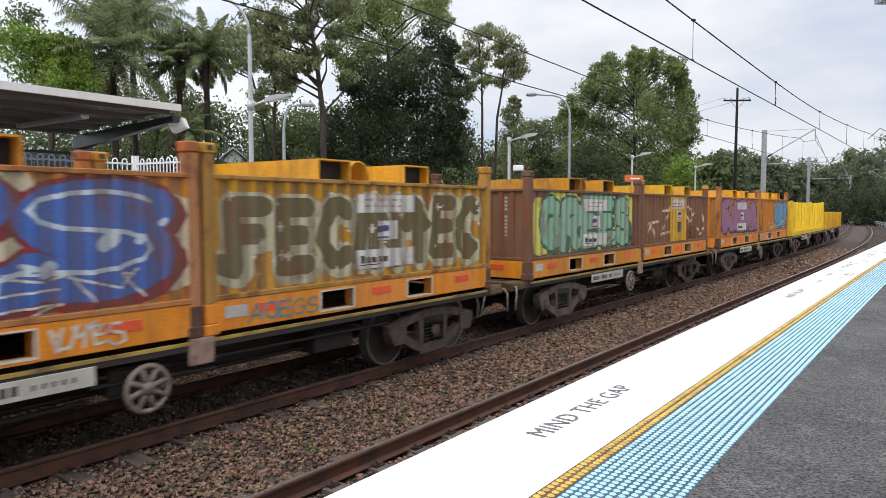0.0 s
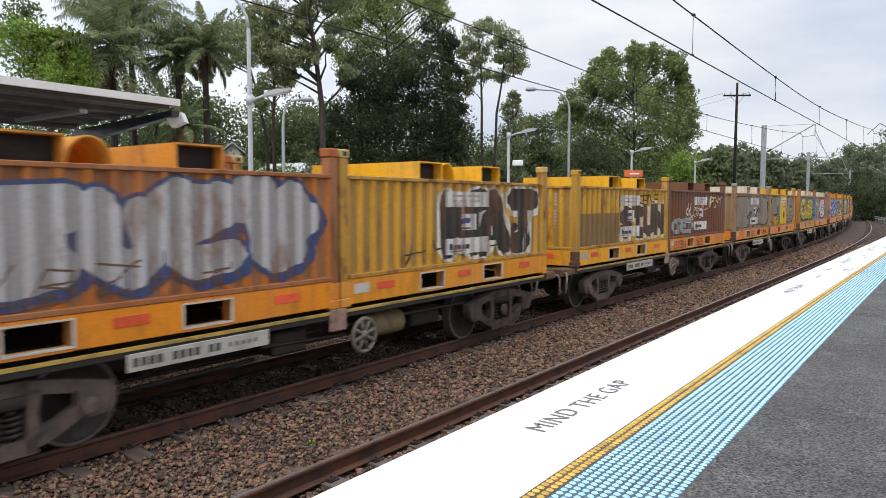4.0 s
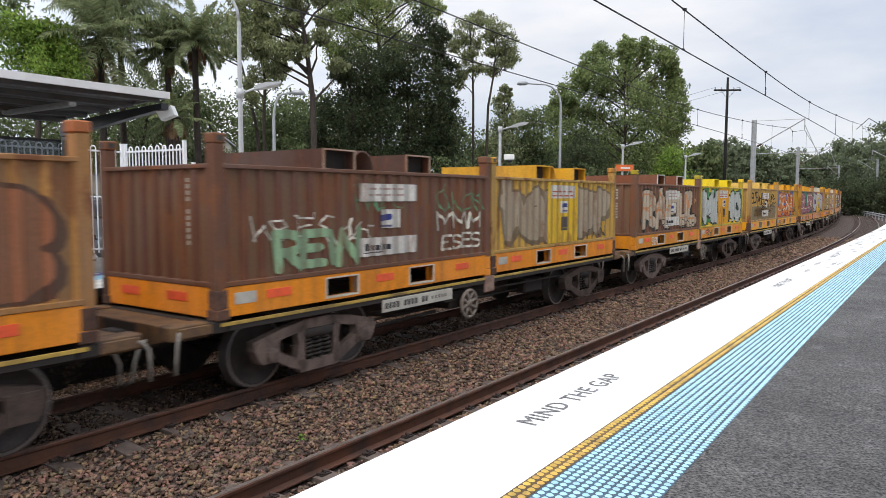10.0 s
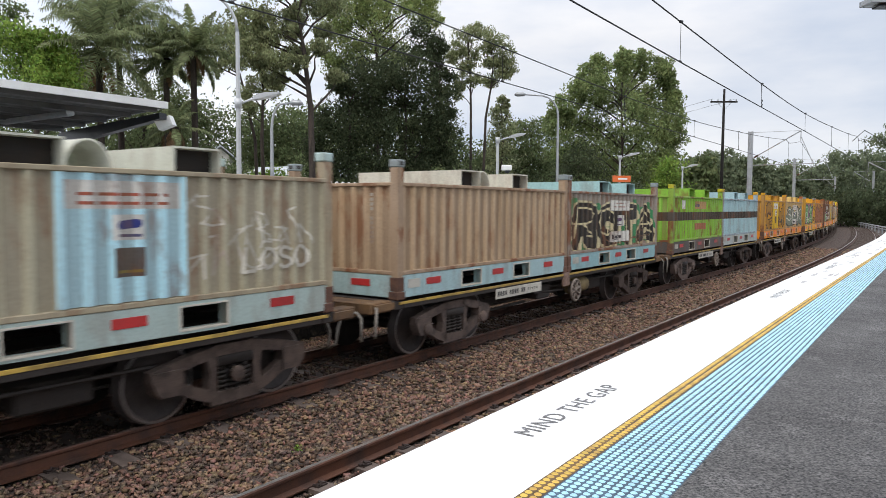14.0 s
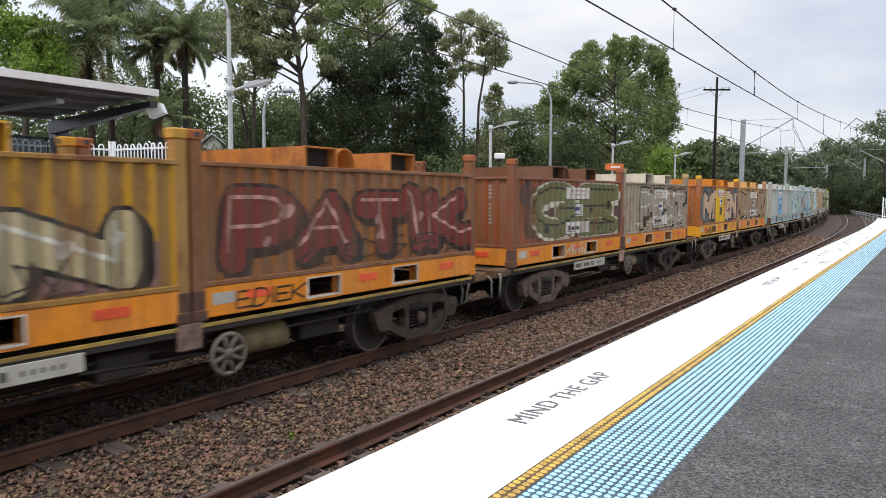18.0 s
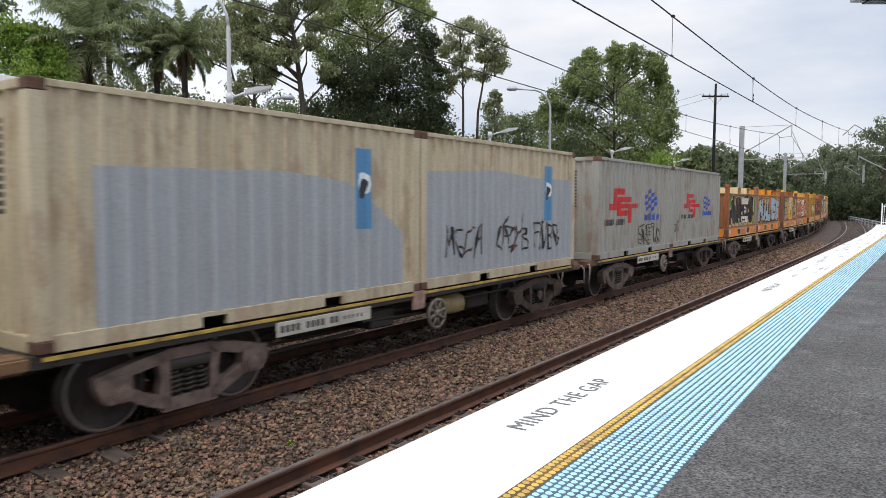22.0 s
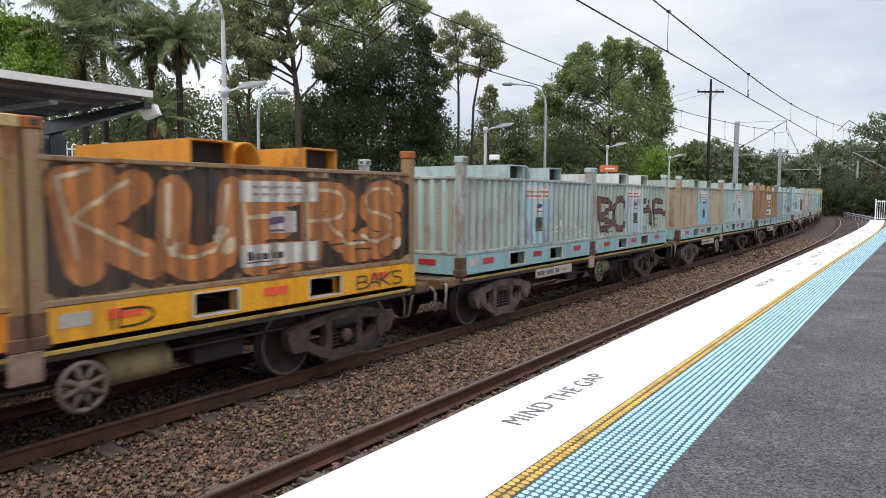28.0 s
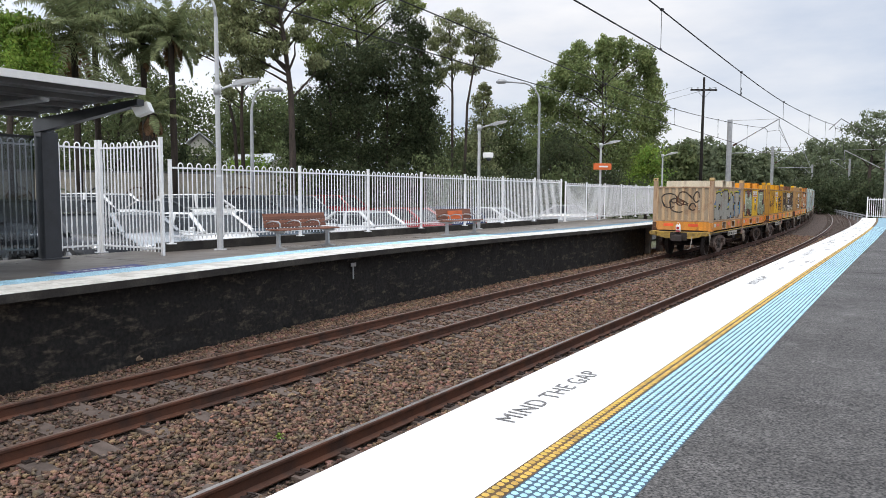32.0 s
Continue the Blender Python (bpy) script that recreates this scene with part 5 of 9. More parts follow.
M_TIN = mat("pale_tin_roof", (0.55, 0.58, 0.60), 0.5, 0.2, dirt=(0.35, 0.35, 0.35), amount=0.5, scale=1, fine=20, depth=0.1)
M_BOARDS = mat("pale_weatherboard", (0.62, 0.60, 0.55), 0.7, dirt=(0.4, 0.38, 0.34), amount=0.5, scale=1, fine=20, depth=0.1)


def build_house(x, y, z, w, d, h, roof, rot, label):
    hs = thing("house", label, "house", Matrix.Translation((x, y, z)) @ Matrix.Rotation(radians(rot), 4, "Z"))
    part("wall", Build().box(-w / 2, w / 2, -d / 2, d / 2, 0, h), M_BOARDS, hs, "pale boarded walls")
    c = Build()
    e = 0.4
    c.prism([(-w / 2 - e, h), (0, h + roof), (w / 2 + e, h), (w / 2 + e, h + 0.12), (0, h + roof + 0.14), (-w / 2 - e, h + 0.12)], -d / 2 - e, d / 2 + e)
    part("roof", c, M_TIN, hs, "pale metal gable roof")
    part("gable", Build().add([(-w / 2, -d / 2, h), (w / 2, -d / 2, h), (0, -d / 2, h + roof * 0.95), (-w / 2, -d / 2 + 0.1, h), (w / 2, -d / 2 + 0.1, h), (0, -d / 2 + 0.1, h + roof * 0.95)],
                              [(0, 1, 2), (3, 5, 4), (0, 3, 4, 1), (1, 4, 5, 2), (2, 5, 3, 0)]), M_BOARDS, hs, "white gable")
    for xx in (-w / 4, w / 4):
        wd = part("window", Build().box(xx - 0.5, xx + 0.5, -d / 2 - 0.04, -d / 2 + 0.02, h * 0.35, h * 0.8), M_WHITE, hs, "white window frame")
        part("pane", Build().box(xx - 0.43, xx + 0.43, -d / 2 - 0.05, -d / 2 - 0.04, h * 0.35 + 0.07, h * 0.8 - 0.07), M_GLASS, wd, "dark pane")


# ---- trees ----
def leaf_mat(name, c, c2, vary=0.45):
    return mat(name, c, 0.8, dirt=c2, amount=0.8, scale=0.35, fine=1.6, depth=0.25, island=vary, spec=0.1, thin=0.45)


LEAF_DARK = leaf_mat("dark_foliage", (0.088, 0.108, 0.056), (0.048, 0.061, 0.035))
LEAF_MID = leaf_mat("mid_green_foliage", (0.30, 0.355, 0.135), (0.17, 0.21, 0.085))
LEAF_MIX = leaf_mat("grey_green_foliage", (0.17, 0.205, 0.095), (0.09, 0.115, 0.055))
LEAF_BIG = leaf_mat("deep_green_foliage", (0.26, 0.315, 0.13), (0.145, 0.185, 0.08))
LEAF_GUM = leaf_mat("gum_foliage", (0.31, 0.335, 0.175), (0.19, 0.21, 0.115))
LEAF_BRIGHT = leaf_mat("bright_green_foliage", (0.25, 0.36, 0.075), (0.145, 0.22, 0.055))
LEAF_PALM = leaf_mat("palm_frond", (0.25, 0.285, 0.145), (0.15, 0.175, 0.095), 0.4)
LEAF_DRY = leaf_mat("dry_palm_frond", (0.26, 0.16, 0.09), (0.15, 0.09, 0.055), 0.3)
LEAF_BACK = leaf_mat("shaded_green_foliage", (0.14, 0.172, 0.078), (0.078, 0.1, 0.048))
# grey-green leaves paled further, distance haze put into the colour
LEAF_HAZE = leaf_mat("grey_green_distant_foliage", (0.20, 0.235, 0.14), (0.135, 0.162, 0.105), 0.3)


def leaves(rng, centres, radii, per, size, droop=0.3, flat=0.8):
    """Small folded leaf sprays scattered round centres: vertices and faces."""
    n = len(centres) * per
    c = np.repeat(centres, per, 0)
    r = np.repeat(radii, per)[:, None]
    off = rng.normal(0, 1, (n, 3))
    off /= np.linalg.norm(off, axis=1)[:, None] + 1e-6
    off *= rng.uniform(0.15, 1.0, (n, 1)) ** 0.6 * r
    off[:, 2] *= flat
    p = c + off
    d = rng.normal(0, 1, (n, 3))
    d[:, 2] -= droop * 2
    d /= np.linalg.norm(d, axis=1)[:, None]
    e = np.cross(d, rng.normal(0, 1, (n, 3)))
    e /= np.linalg.norm(e, axis=1)[:, None] + 1e-6
    ln = size * rng.uniform(0.6, 1.4, (n, 1))
    wd = ln * rng.uniform(0.2, 0.38, (n, 1))
    up = np.cross(d, e)
    v = np.stack([p - d * ln * 0.5, p + e * wd + up * wd * 0.35, p + d * ln * 0.5, p - e * wd + up * wd * 0.35], 1).reshape(-1, 3)
    f = (np.arange(n) * 4)[:, None] + np.array([0, 1, 2, 3])
    return v, f


def tree(name, label, x, y, z, clumps, leaf, seed, trunk=0.22, size=0.3, per=26, sub=26, bark=None, lean=(0, 0), fork=0.45, droop=0.3, puff=0.52, depth=0.75, category="tree"):
    """clumps: (dx, dy, height, radius across, radius up) from the foot of the trunk, or with no dy, which then is drawn at random within the crown's depth."""
    rng = np.random.default_rng(seed)
    t = thing(name, label, category, Matrix.Translation((x, y, z)))
    bark = bark or M_BARK
    reach = max(abs(c[0]) for c in clumps) * depth
    clumps = [c if len(c) == 5 else (c[0], rng.uniform(-0.8, 1.0) * math.sqrt(max(0.05 * reach ** 2, reach ** 2 - c[0] ** 2)), c[1], c[2], c[3]) for c in clumps]
    top = max(c[2] for c in clumps)
    fz = top * fork
    b = Build()
    k = (lean[0] * fz, lean[1] * fz)
    mx = float(np.mean([c[0] for c in clumps]))
    stem = [Vector((0, 0, -0.3)), Vector((0.02, 0, 0.4)), Vector((k[0] * 0.4 + 0.1, k[1] * 0.4, fz * 0.5)), Vector((k[0], k[1], fz)), Vector((k[0] + 0.4 * (mx - k[0]) + 0.1, k[1] + 0.1, fz + (top - fz) * 0.45)), Vector((k[0] + 0.7 * (mx - k[0]), k[1], fz + (top - fz) * 0.85))]
    b.tube(stem, [trunk * 1.35, trunk, trunk * 0.85, trunk * 0.72, trunk * 0.5, trunk * 0.2], 9)
    part("trunk", b, bark, t, "trunk", True)
    limbs = Build()
    cs, rs = [], []
    for dx, dy, h, ra, rz in clumps:
        hb = max(fz * 0.8, min(h - 0.55 * math.hypot(dx - mx, dy) - 0.6, fz + (top - fz) * 0.7))
        j = next((i for i in range(1, 6) if stem[i].z >= hb), 5)
        root = stem[j - 1].lerp(stem[j], (hb - stem[j - 1].z) / max(1e-3, stem[j].z - stem[j - 1].z))
        tip = Vector((dx, dy, h))
        m1, m2 = root.lerp(tip, 0.35), root.lerp(tip, 0.7)
        m1 += Vector((rng.normal(0, 0.16), rng.normal(0, 0.16), 0.10 * (h - hb)))
        m2 += Vector((rng.normal(0, 0.2), rng.normal(0, 0.2), 0.03 * (h - hb)))
        limbs.tube([root, m1, m2, tip], [trunk * 0.34, trunk * 0.26, trunk * 0.17, trunk * 0.08], 6)
        pts = rng.normal(0, 1, (sub, 3))
        pts /= np.linalg.norm(pts, axis=1)[:, None]
        pts *= rng.uniform(0.2, 1.0, (sub, 1)) ** 0.55
        pts = pts * np.array([ra, ra, rz]) + np.array([dx, dy, h])
        cs.append(pts)
        rs.append(rng.uniform(0.5, 1.35, sub) * puff * min(ra, 1.4 * rz) * (26 / sub) ** 0.33)
        for q in pts[:: max(1, sub // 6)]:
            limbs.tube([m2, (dx, dy, h), tuple(q)], [trunk * 0.12, trunk * 0.08, trunk * 0.03], 4)
    part("branchwork", limbs, bark, t, "branching limbs")
    v, f = leaves(rng, np.concatenate(cs), np.concatenate(rs), per, size, droop)
    o = new("crown", fast_mesh("crown", v, f, leaf))
    o.parent = t
    o["label"] = "crown of many small leaves"
    return t


def palm(x, y, z, h, r, seed, fronds=34, dead=6, label="tall palm with arching feathery fronds"):
    """A feather palm: every frond a bent rib with two rows of hanging leaflets."""
    rng = random.Random(seed)
    t = thing("palm_tree", label, "palm tree", Matrix.Translation((x, y, z)), group="palms behind the car park")
    b = Build().tube([(0, 0, -0.2), (0.05, 0, h * 0.4), (0.0, 0, h - 0.5), (0, 0, h)], [0.22, 0.17, 0.15, 0.24], 9)
    part("trunk", b, M_BARK, t, "slender ringed trunk", True)
    for name, count, mat_ in (("fronds", fronds, LEAF_PALM), ("dead_fronds", dead, LEAF_DRY)):
        c = Build()
        live = name == "fronds"
        for i in range(count):
            a = 2.39996 * i + rng.uniform(-0.25, 0.25)
            el = 1.35 - 2.0 * (i + 0.5) / count + rng.uniform(-0.15, 0.15) if live else rng.uniform(-1.35, -0.7)
            ln = r * rng.uniform(0.85, 1.12) * (1.0 if live else 0.62)
            bend = rng.uniform(0.07, 0.16)
            pts, p, e = [], Vector((0, 0, h)), el
            for j in range(9):
                pts.append(p.copy())
                p = p + Vector((math.cos(a) * math.cos(e), math.sin(a) * math.cos(e), math.sin(e))) * (ln / 8)
                e = max(e - bend * (0.4 + 0.16 * j), -1.5)
            c.tube(pts, [0.034 - 0.0035 * j for j in range(9)], 4)
            side = Vector((-math.sin(a), math.cos(a), 0))
            rows = 46
            for j in range(4, rows):
                u = j / rows * 8
                q = pts[int(u)].lerp(pts[int(u) + 1], u - int(u))
                fore = (pts[int(u) + 1] - pts[int(u)]).normalized()
                l2 = r * 0.24 * math.sin(math.pi * (0.15 + 0.78 * j / rows)) * rng.uniform(0.8, 1.15)
                for sg in (-1, 1):
                    hang = rng.uniform(0.15, 0.6)
                    mid = q + side * sg * l2 * 0.42 + fore * l2 * 0.25 + Vector((0, 0, l2 * rng.uniform(-0.08, 0.12)))
                    tip = q + side * sg * l2 * 0.66 + fore * l2 * 0.42 - Vector((0, 0, l2 * hang))
                    w = fore * 0.034
                    c.add([q - w, q + w, mid + w, tip, mid - w], [(0, 1, 2, 4), (4, 2, 3)])
        if count:
            part(name, c, mat_, t, "arching green fronds" if live else "hanging dry brown fronds")


def blob(rng, w, h0, h1, n, r):
    """Clumps filling an uneven crown w wide from h0 to h1."""
    out = []
    for i in range(n):
        u = (i + 0.5) / n
        z = h0 + (h1 - h0) * u
        ww = w * (0.55 + 0.45 * math.sin(math.pi * min(1, 0.25 + 0.85 * u)))
        a = 2.4 * i + rng.uniform(-0.4, 0.4)
        q = ww * rng.uniform(0.25, 0.95)
        out.append((q * math.cos(a), q * math.sin(a) * 0.8, z, r * rng.uniform(0.75, 1.2), r * rng.uniform(0.6, 0.95)))
    return out


def build_trees():
    R = random.Random(12)
    # palms with broadleaf trees round them
    palm(-18.4, 36.0, 0.8, 9.7, 4.3, 1, 40, 2)
    palm(-19.3, 40.0, 0.8, 12.3, 4.2, 2, 38, 1)
    palm(-15.8, 38.0, 0.8, 9.5, 2.3, 3, 28, 1)
    palm(-13.95, 37.0, 0.8, 9.7, 2.5, 4, 30, 2)
    palm(-14.4, 35.5, 0.8, 5.6, 1.7, 5, 12, 9, "small palm with browning fronds")
    palm(-17.0, 41.0, 0.8, 6.2, 2.2, 6, 22, 3, "lower palm among the trees")
    tree("broadleaf_tree", "bright green broadleaf tree beside the palms", -20.27, 33.5, 0.7, [(-0.27, 9.26, 1.38, 1.04), (0.80, 8.86, 1.18, 0.97), (-0.40, 8.06, 1.38, 1.04), (0.80, 7.67, 1.18, 0.90), (0.27, 9.58, 1.04, 0.62), (1.46, 8.20, 0.90, 0.83), (-1.46, 9.00, 1.38, 1.18), (1.73, 7.27, 0.90, 0.76), (0.00, 7.13, 1.38, 0.90), (-1.07, 9.80, 1.18, 0.83)], LEAF_BRIGHT, 21, 0.2, 0.17, 38, 30, M_BARK)
    tree("broadleaf_tree", "green tree behind the palms", -21.52, 47, 0.8, [(-1.31, 9.19, 1.94, 1.46), (0.19, 8.63, 1.75, 1.46), (1.49, 8.82, 1.46, 1.36), (2.80, 8.26, 1.46, 1.26), (-0.56, 6.95, 1.94, 1.46), (1.31, 6.76, 1.75, 1.36), (3.18, 6.76, 1.46, 1.26), (0.56, 5.27, 1.94, 1.46), (-2.06, 6.01, 1.94, 1.75), (2.43, 5.27, 1.75, 1.26), (3.92, 7.70, 1.07, 1.07), (-3.18, 7.70, 1.75, 1.55)], LEAF_MIX, 24, 0.2, 0.2, 26, 30, M_BARK)
    tree("broadleaf_tree", "tall mid-green tree at the car park's corner", -30.25, 50, 0.8, [(0.00, 12.65, 1.76, 1.03), (-0.99, 14.84, 1.24, 0.93), (1.27, 12.05, 1.45, 1.14), (2.54, 11.26, 1.45, 1.24), (-2.39, 13.64, 2.07, 1.55), (3.18, 11.26, 1.55, 1.45), (1.59, 9.67, 1.86, 1.55), (-0.40, 10.07, 2.07, 1.76), (0.80, 7.68, 2.27, 1.86), (3.18, 8.08, 2.07, 1.86)], LEAF_MIX, 22, 0.22, 0.22, 26, 30, M_BARK)
    # feathery gums behind the tall lamp
    tree("gum_tree", "feathery olive gum tree behind the lamp", -13.23, 47, 0.8, [(-0.64, 11.24, 0.90, 0.54), (0.30, 11.81, 0.81, 0.54), (0.67, 10.61, 0.81, 0.54), (-0.26, 9.86, 0.90, 0.54), (-1.01, 9.19, 0.72, 0.45), (0.56, 9.19, 0.67, 0.49), (0.11, 13.23, 0.81, 0.49), (-0.45, 12.48, 0.72, 0.49), (1.05, 9.75, 0.63, 0.45), (-0.71, 8.14, 0.63, 0.40)], LEAF_GUM, 26, 0.16, 0.16, 30, 24, M_BARK, droop=0.7, depth=0.5)
    tree("gum_tree", "thin olive gum tree leaning over the palms", -14.11, 48.5, 0.8, [(-2.51, 13.67, 1.02, 0.65), (-1.54, 13.29, 0.93, 0.69), (-2.12, 12.28, 0.93, 0.60), (-0.96, 12.82, 0.74, 0.60), (-2.97, 12.90, 0.74, 0.69), (-1.27, 11.36, 0.65, 0.46), (-2.31, 11.28, 0.74, 0.51), (-3.35, 11.67, 0.65, 0.65)], LEAF_GUM, 27, 0.15, 0.16, 34, 24, M_BARK, droop=0.7, depth=0.3)
    # the big straight gum and the crowns beside it
    tree("gum_tree", "tall straight gum tree with an open crown", -7.81, 36.5, 0.7, [(-3.11, 10.66, 0.82, 0.51), (-2.96, 9.70, 0.75, 0.48), (-2.09, 10.37, 0.82, 0.51), (-1.16, 10.66, 0.82, 0.48), (-0.73, 9.76, 0.68, 0.41), (-1.51, 9.15, 0.82, 0.45), (-2.50, 9.12, 0.68, 0.41), (-0.64, 8.95, 0.75, 0.41), (-3.40, 11.53, 0.82, 0.51), (-2.23, 11.44, 0.82, 0.51), (-0.93, 11.62, 0.75, 0.48), (-0.06, 12.40, 0.96, 0.62), (1.10, 12.11, 0.82, 0.55), (-1.51, 12.69, 0.96, 0.62), (0.81, 10.66, 0.55, 0.34), (0.75, 9.64, 0.51, 0.34), (-0.64, 13.56, 1.03, 0.68), (1.10, 13.42, 1.03, 0.68), (-2.67, 12.84, 0.89, 0.62), (1.25, 8.54, 0.55, 0.34), (-1.80, 8.34, 0.62, 0.31)], LEAF_GUM, 31, 0.2, 0.14, 54, 26, M_BARK, lean=(0.01, 0), fork=0.5, droop=0.7, depth=0.5)
    tree("gum_tree", "gum tree with a bright rounded crown", -5.58, 46.5, 0.7, [(-2.40, 13.65, 1.31, 0.96), (-1.11, 14.02, 1.48, 0.96), (0.18, 13.46, 1.48, 1.05), (-1.85, 12.35, 1.48, 1.05), (-0.37, 12.17, 1.48, 1.05), (0.92, 12.17, 1.22, 0.87), (-2.88, 11.24, 0.96, 0.65), (-1.48, 11.13, 1.31, 0.79), (1.29, 11.06, 1.13, 0.79), (0.00, 14.57, 1.31, 0.79), (-1.48, 15.12, 1.48, 0.96), (-2.77, 14.68, 1.05, 0.79), (1.11, 15.05, 1.48, 0.96), (2.59, 14.46, 1.22, 0.96), (3.51, 13.87, 0.79, 0.70), (3.14, 15.20, 0.96, 0.79)], LEAF_MID, 32, 0.2, 0.15, 58, 30, M_BARK, droop=0.5, depth=0.5)
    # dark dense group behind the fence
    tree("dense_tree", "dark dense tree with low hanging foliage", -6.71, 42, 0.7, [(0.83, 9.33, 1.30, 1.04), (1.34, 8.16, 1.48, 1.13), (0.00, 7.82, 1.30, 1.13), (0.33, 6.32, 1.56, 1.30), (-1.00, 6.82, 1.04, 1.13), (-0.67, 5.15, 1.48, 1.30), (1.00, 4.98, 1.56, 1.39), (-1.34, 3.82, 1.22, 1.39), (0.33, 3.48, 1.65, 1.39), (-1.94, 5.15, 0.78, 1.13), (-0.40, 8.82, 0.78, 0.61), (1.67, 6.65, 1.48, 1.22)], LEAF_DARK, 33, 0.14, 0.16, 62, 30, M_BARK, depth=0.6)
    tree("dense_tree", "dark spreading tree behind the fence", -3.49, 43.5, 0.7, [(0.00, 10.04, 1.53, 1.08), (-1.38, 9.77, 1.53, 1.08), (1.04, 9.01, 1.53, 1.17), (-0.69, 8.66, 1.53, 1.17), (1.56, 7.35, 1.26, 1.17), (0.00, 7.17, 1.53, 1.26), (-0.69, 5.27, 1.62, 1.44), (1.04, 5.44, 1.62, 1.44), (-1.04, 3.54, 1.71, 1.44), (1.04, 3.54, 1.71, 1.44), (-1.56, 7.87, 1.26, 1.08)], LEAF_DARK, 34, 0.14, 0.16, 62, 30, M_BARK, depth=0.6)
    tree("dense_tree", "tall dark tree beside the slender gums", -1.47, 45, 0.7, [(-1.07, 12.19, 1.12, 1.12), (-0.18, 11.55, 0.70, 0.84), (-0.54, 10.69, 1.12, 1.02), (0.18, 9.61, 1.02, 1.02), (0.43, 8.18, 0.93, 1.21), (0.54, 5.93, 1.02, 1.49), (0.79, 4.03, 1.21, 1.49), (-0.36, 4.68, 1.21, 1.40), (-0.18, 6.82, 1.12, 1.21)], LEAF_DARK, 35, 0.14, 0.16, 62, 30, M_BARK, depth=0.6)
    # slender gums
    tree("gum_tree", "slender gum tree with a small high crown", 0.42, 48, 0.7, [(-0.08, 13.27, 0.88, 0.56), (-0.84, 12.31, 0.65, 0.56), (-1.03, 11.66, 0.51, 0.51), (0.23, 12.12, 0.70, 0.51), (-0.08, 11.17, 0.56, 0.51), (-0.46, 10.21, 0.51, 0.70), (0.61, 13.57, 0.65, 0.51), (0.38, 10.14, 0.47, 0.42), (-0.76, 9.45, 0.42, 0.56)], LEAF_GUM, 37, 0.11, 0.13, 42, 24, M_BARK, lean=(0.02, 0), fork=0.6, droop=0.7, depth=0.6)
    tree("gum_tree", "slender leaning gum tree with a high crown", 1.16, 47, 0.7, [(0.86, 12.73, 0.91, 0.59), (1.61, 11.91, 0.77, 0.64), (1.87, 10.93, 0.64, 0.50), (0.67, 11.23, 0.59, 0.41), (0.60, 10.04, 0.55, 0.36), (1.49, 10.45, 0.55, 0.36), (0.52, 12.20, 0.64, 0.46), (1.23, 11.23, 0.55, 0.41)], LEAF_GUM, 36, 0.11, 0.13, 42, 24, M_BARK, lean=(0.05, 0), fork=0.6, droop=0.7, depth=0.6)
    tree("conifer", "small pointed dark green conifer", 2.75, 50.0, 0.6, [(0.1 * (-1) ** i, 0, 1.5 + 0.95 * i, 2.6 - 0.27 * i, 0.7) for i in range(9)], LEAF_GUM, 38, 0.15, 0.17, 34, 24)
    tree("dense_tree", "grey-green rounded trees by the car park's end", 3.96, 53, 0.6, [(0.63, 7.61, 1.21, 0.99), (1.69, 7.19, 1.10, 1.21), (0.21, 6.13, 1.31, 1.21), (1.47, 5.50, 1.42, 1.31), (0.63, 4.24, 1.42, 1.21), (-0.63, 7.19, 1.10, 0.99), (-0.97, 5.71, 1.31, 1.42), (-1.47, 4.11, 1.31, 1.31), (-2.40, 4.66, 1.21, 1.42), (-3.50, 4.11, 1.21, 1.21), (1.90, 4.45, 1.21, 1.31)], LEAF_MIX, 39, 0.2, 0.19, 36, 28, M_BARK, depth=0.5)
    # the big tree beyond the platform end
    tree("large_tree", "large broad dark green tree with upright limbs", 13.85, 62, 0.4, [(-2.96, 13.56, 0.81, 1.30), (-1.73, 14.25, 0.87, 1.41), (-0.54, 14.06, 0.87, 1.41), (0.69, 14.55, 0.87, 1.41), (2.07, 14.65, 0.87, 1.41), (3.06, 13.86, 0.87, 1.30), (3.75, 13.07, 0.70, 1.08), (-4.04, 11.99, 0.92, 1.19), (-2.56, 11.99, 1.30, 1.52), (-0.84, 11.99, 1.41, 1.63), (1.13, 12.23, 1.52, 1.74), (2.86, 11.74, 1.41, 1.52), (4.24, 11.25, 0.87, 1.08), (-5.27, 10.51, 1.03, 1.19), (-6.01, 9.28, 0.92, 1.08), (-4.04, 9.77, 1.46, 1.52), (-2.07, 9.77, 1.63, 1.74), (0.15, 9.77, 1.74, 1.84), (2.37, 9.77, 1.74, 1.84), (4.24, 9.52, 1.30, 1.41), (-4.78, 7.80, 1.46, 1.52), (-2.56, 7.55, 1.74, 1.74), (-0.10, 7.55, 1.84, 1.84), (2.37, 7.55, 1.84, 1.84), (4.34, 7.94, 1.19, 1.30), (-5.62, 6.32, 1.19, 1.30), (-3.55, 5.58, 1.74, 1.63), (-1.08, 5.33, 1.84, 1.74), (1.38, 5.33, 1.84, 1.74), (3.45, 5.83, 1.30, 1.41)], LEAF_BIG, 41, 0.2, 0.21, 66, 34, M_BARK, fork=0.25, droop=-0.2, depth=0.6, puff=0.62)
    tree("dense_tree", "bright green shrubby tree by the line", 16.2, 57.0, 0.3, blob(R, 1.5, 1.0, 5.6, 9, 1.2), LEAF_BRIGHT, 43, 0.15, 0.2, 30, 26)
    tree("dense_tree", "dark tree behind the platform lamp", 9.2, 57.0, 0.4, blob(R, 2.6, 1.2, 6.2, 12, 1.6), LEAF_DARK, 44, 0.2, 0.2, 30, 28)
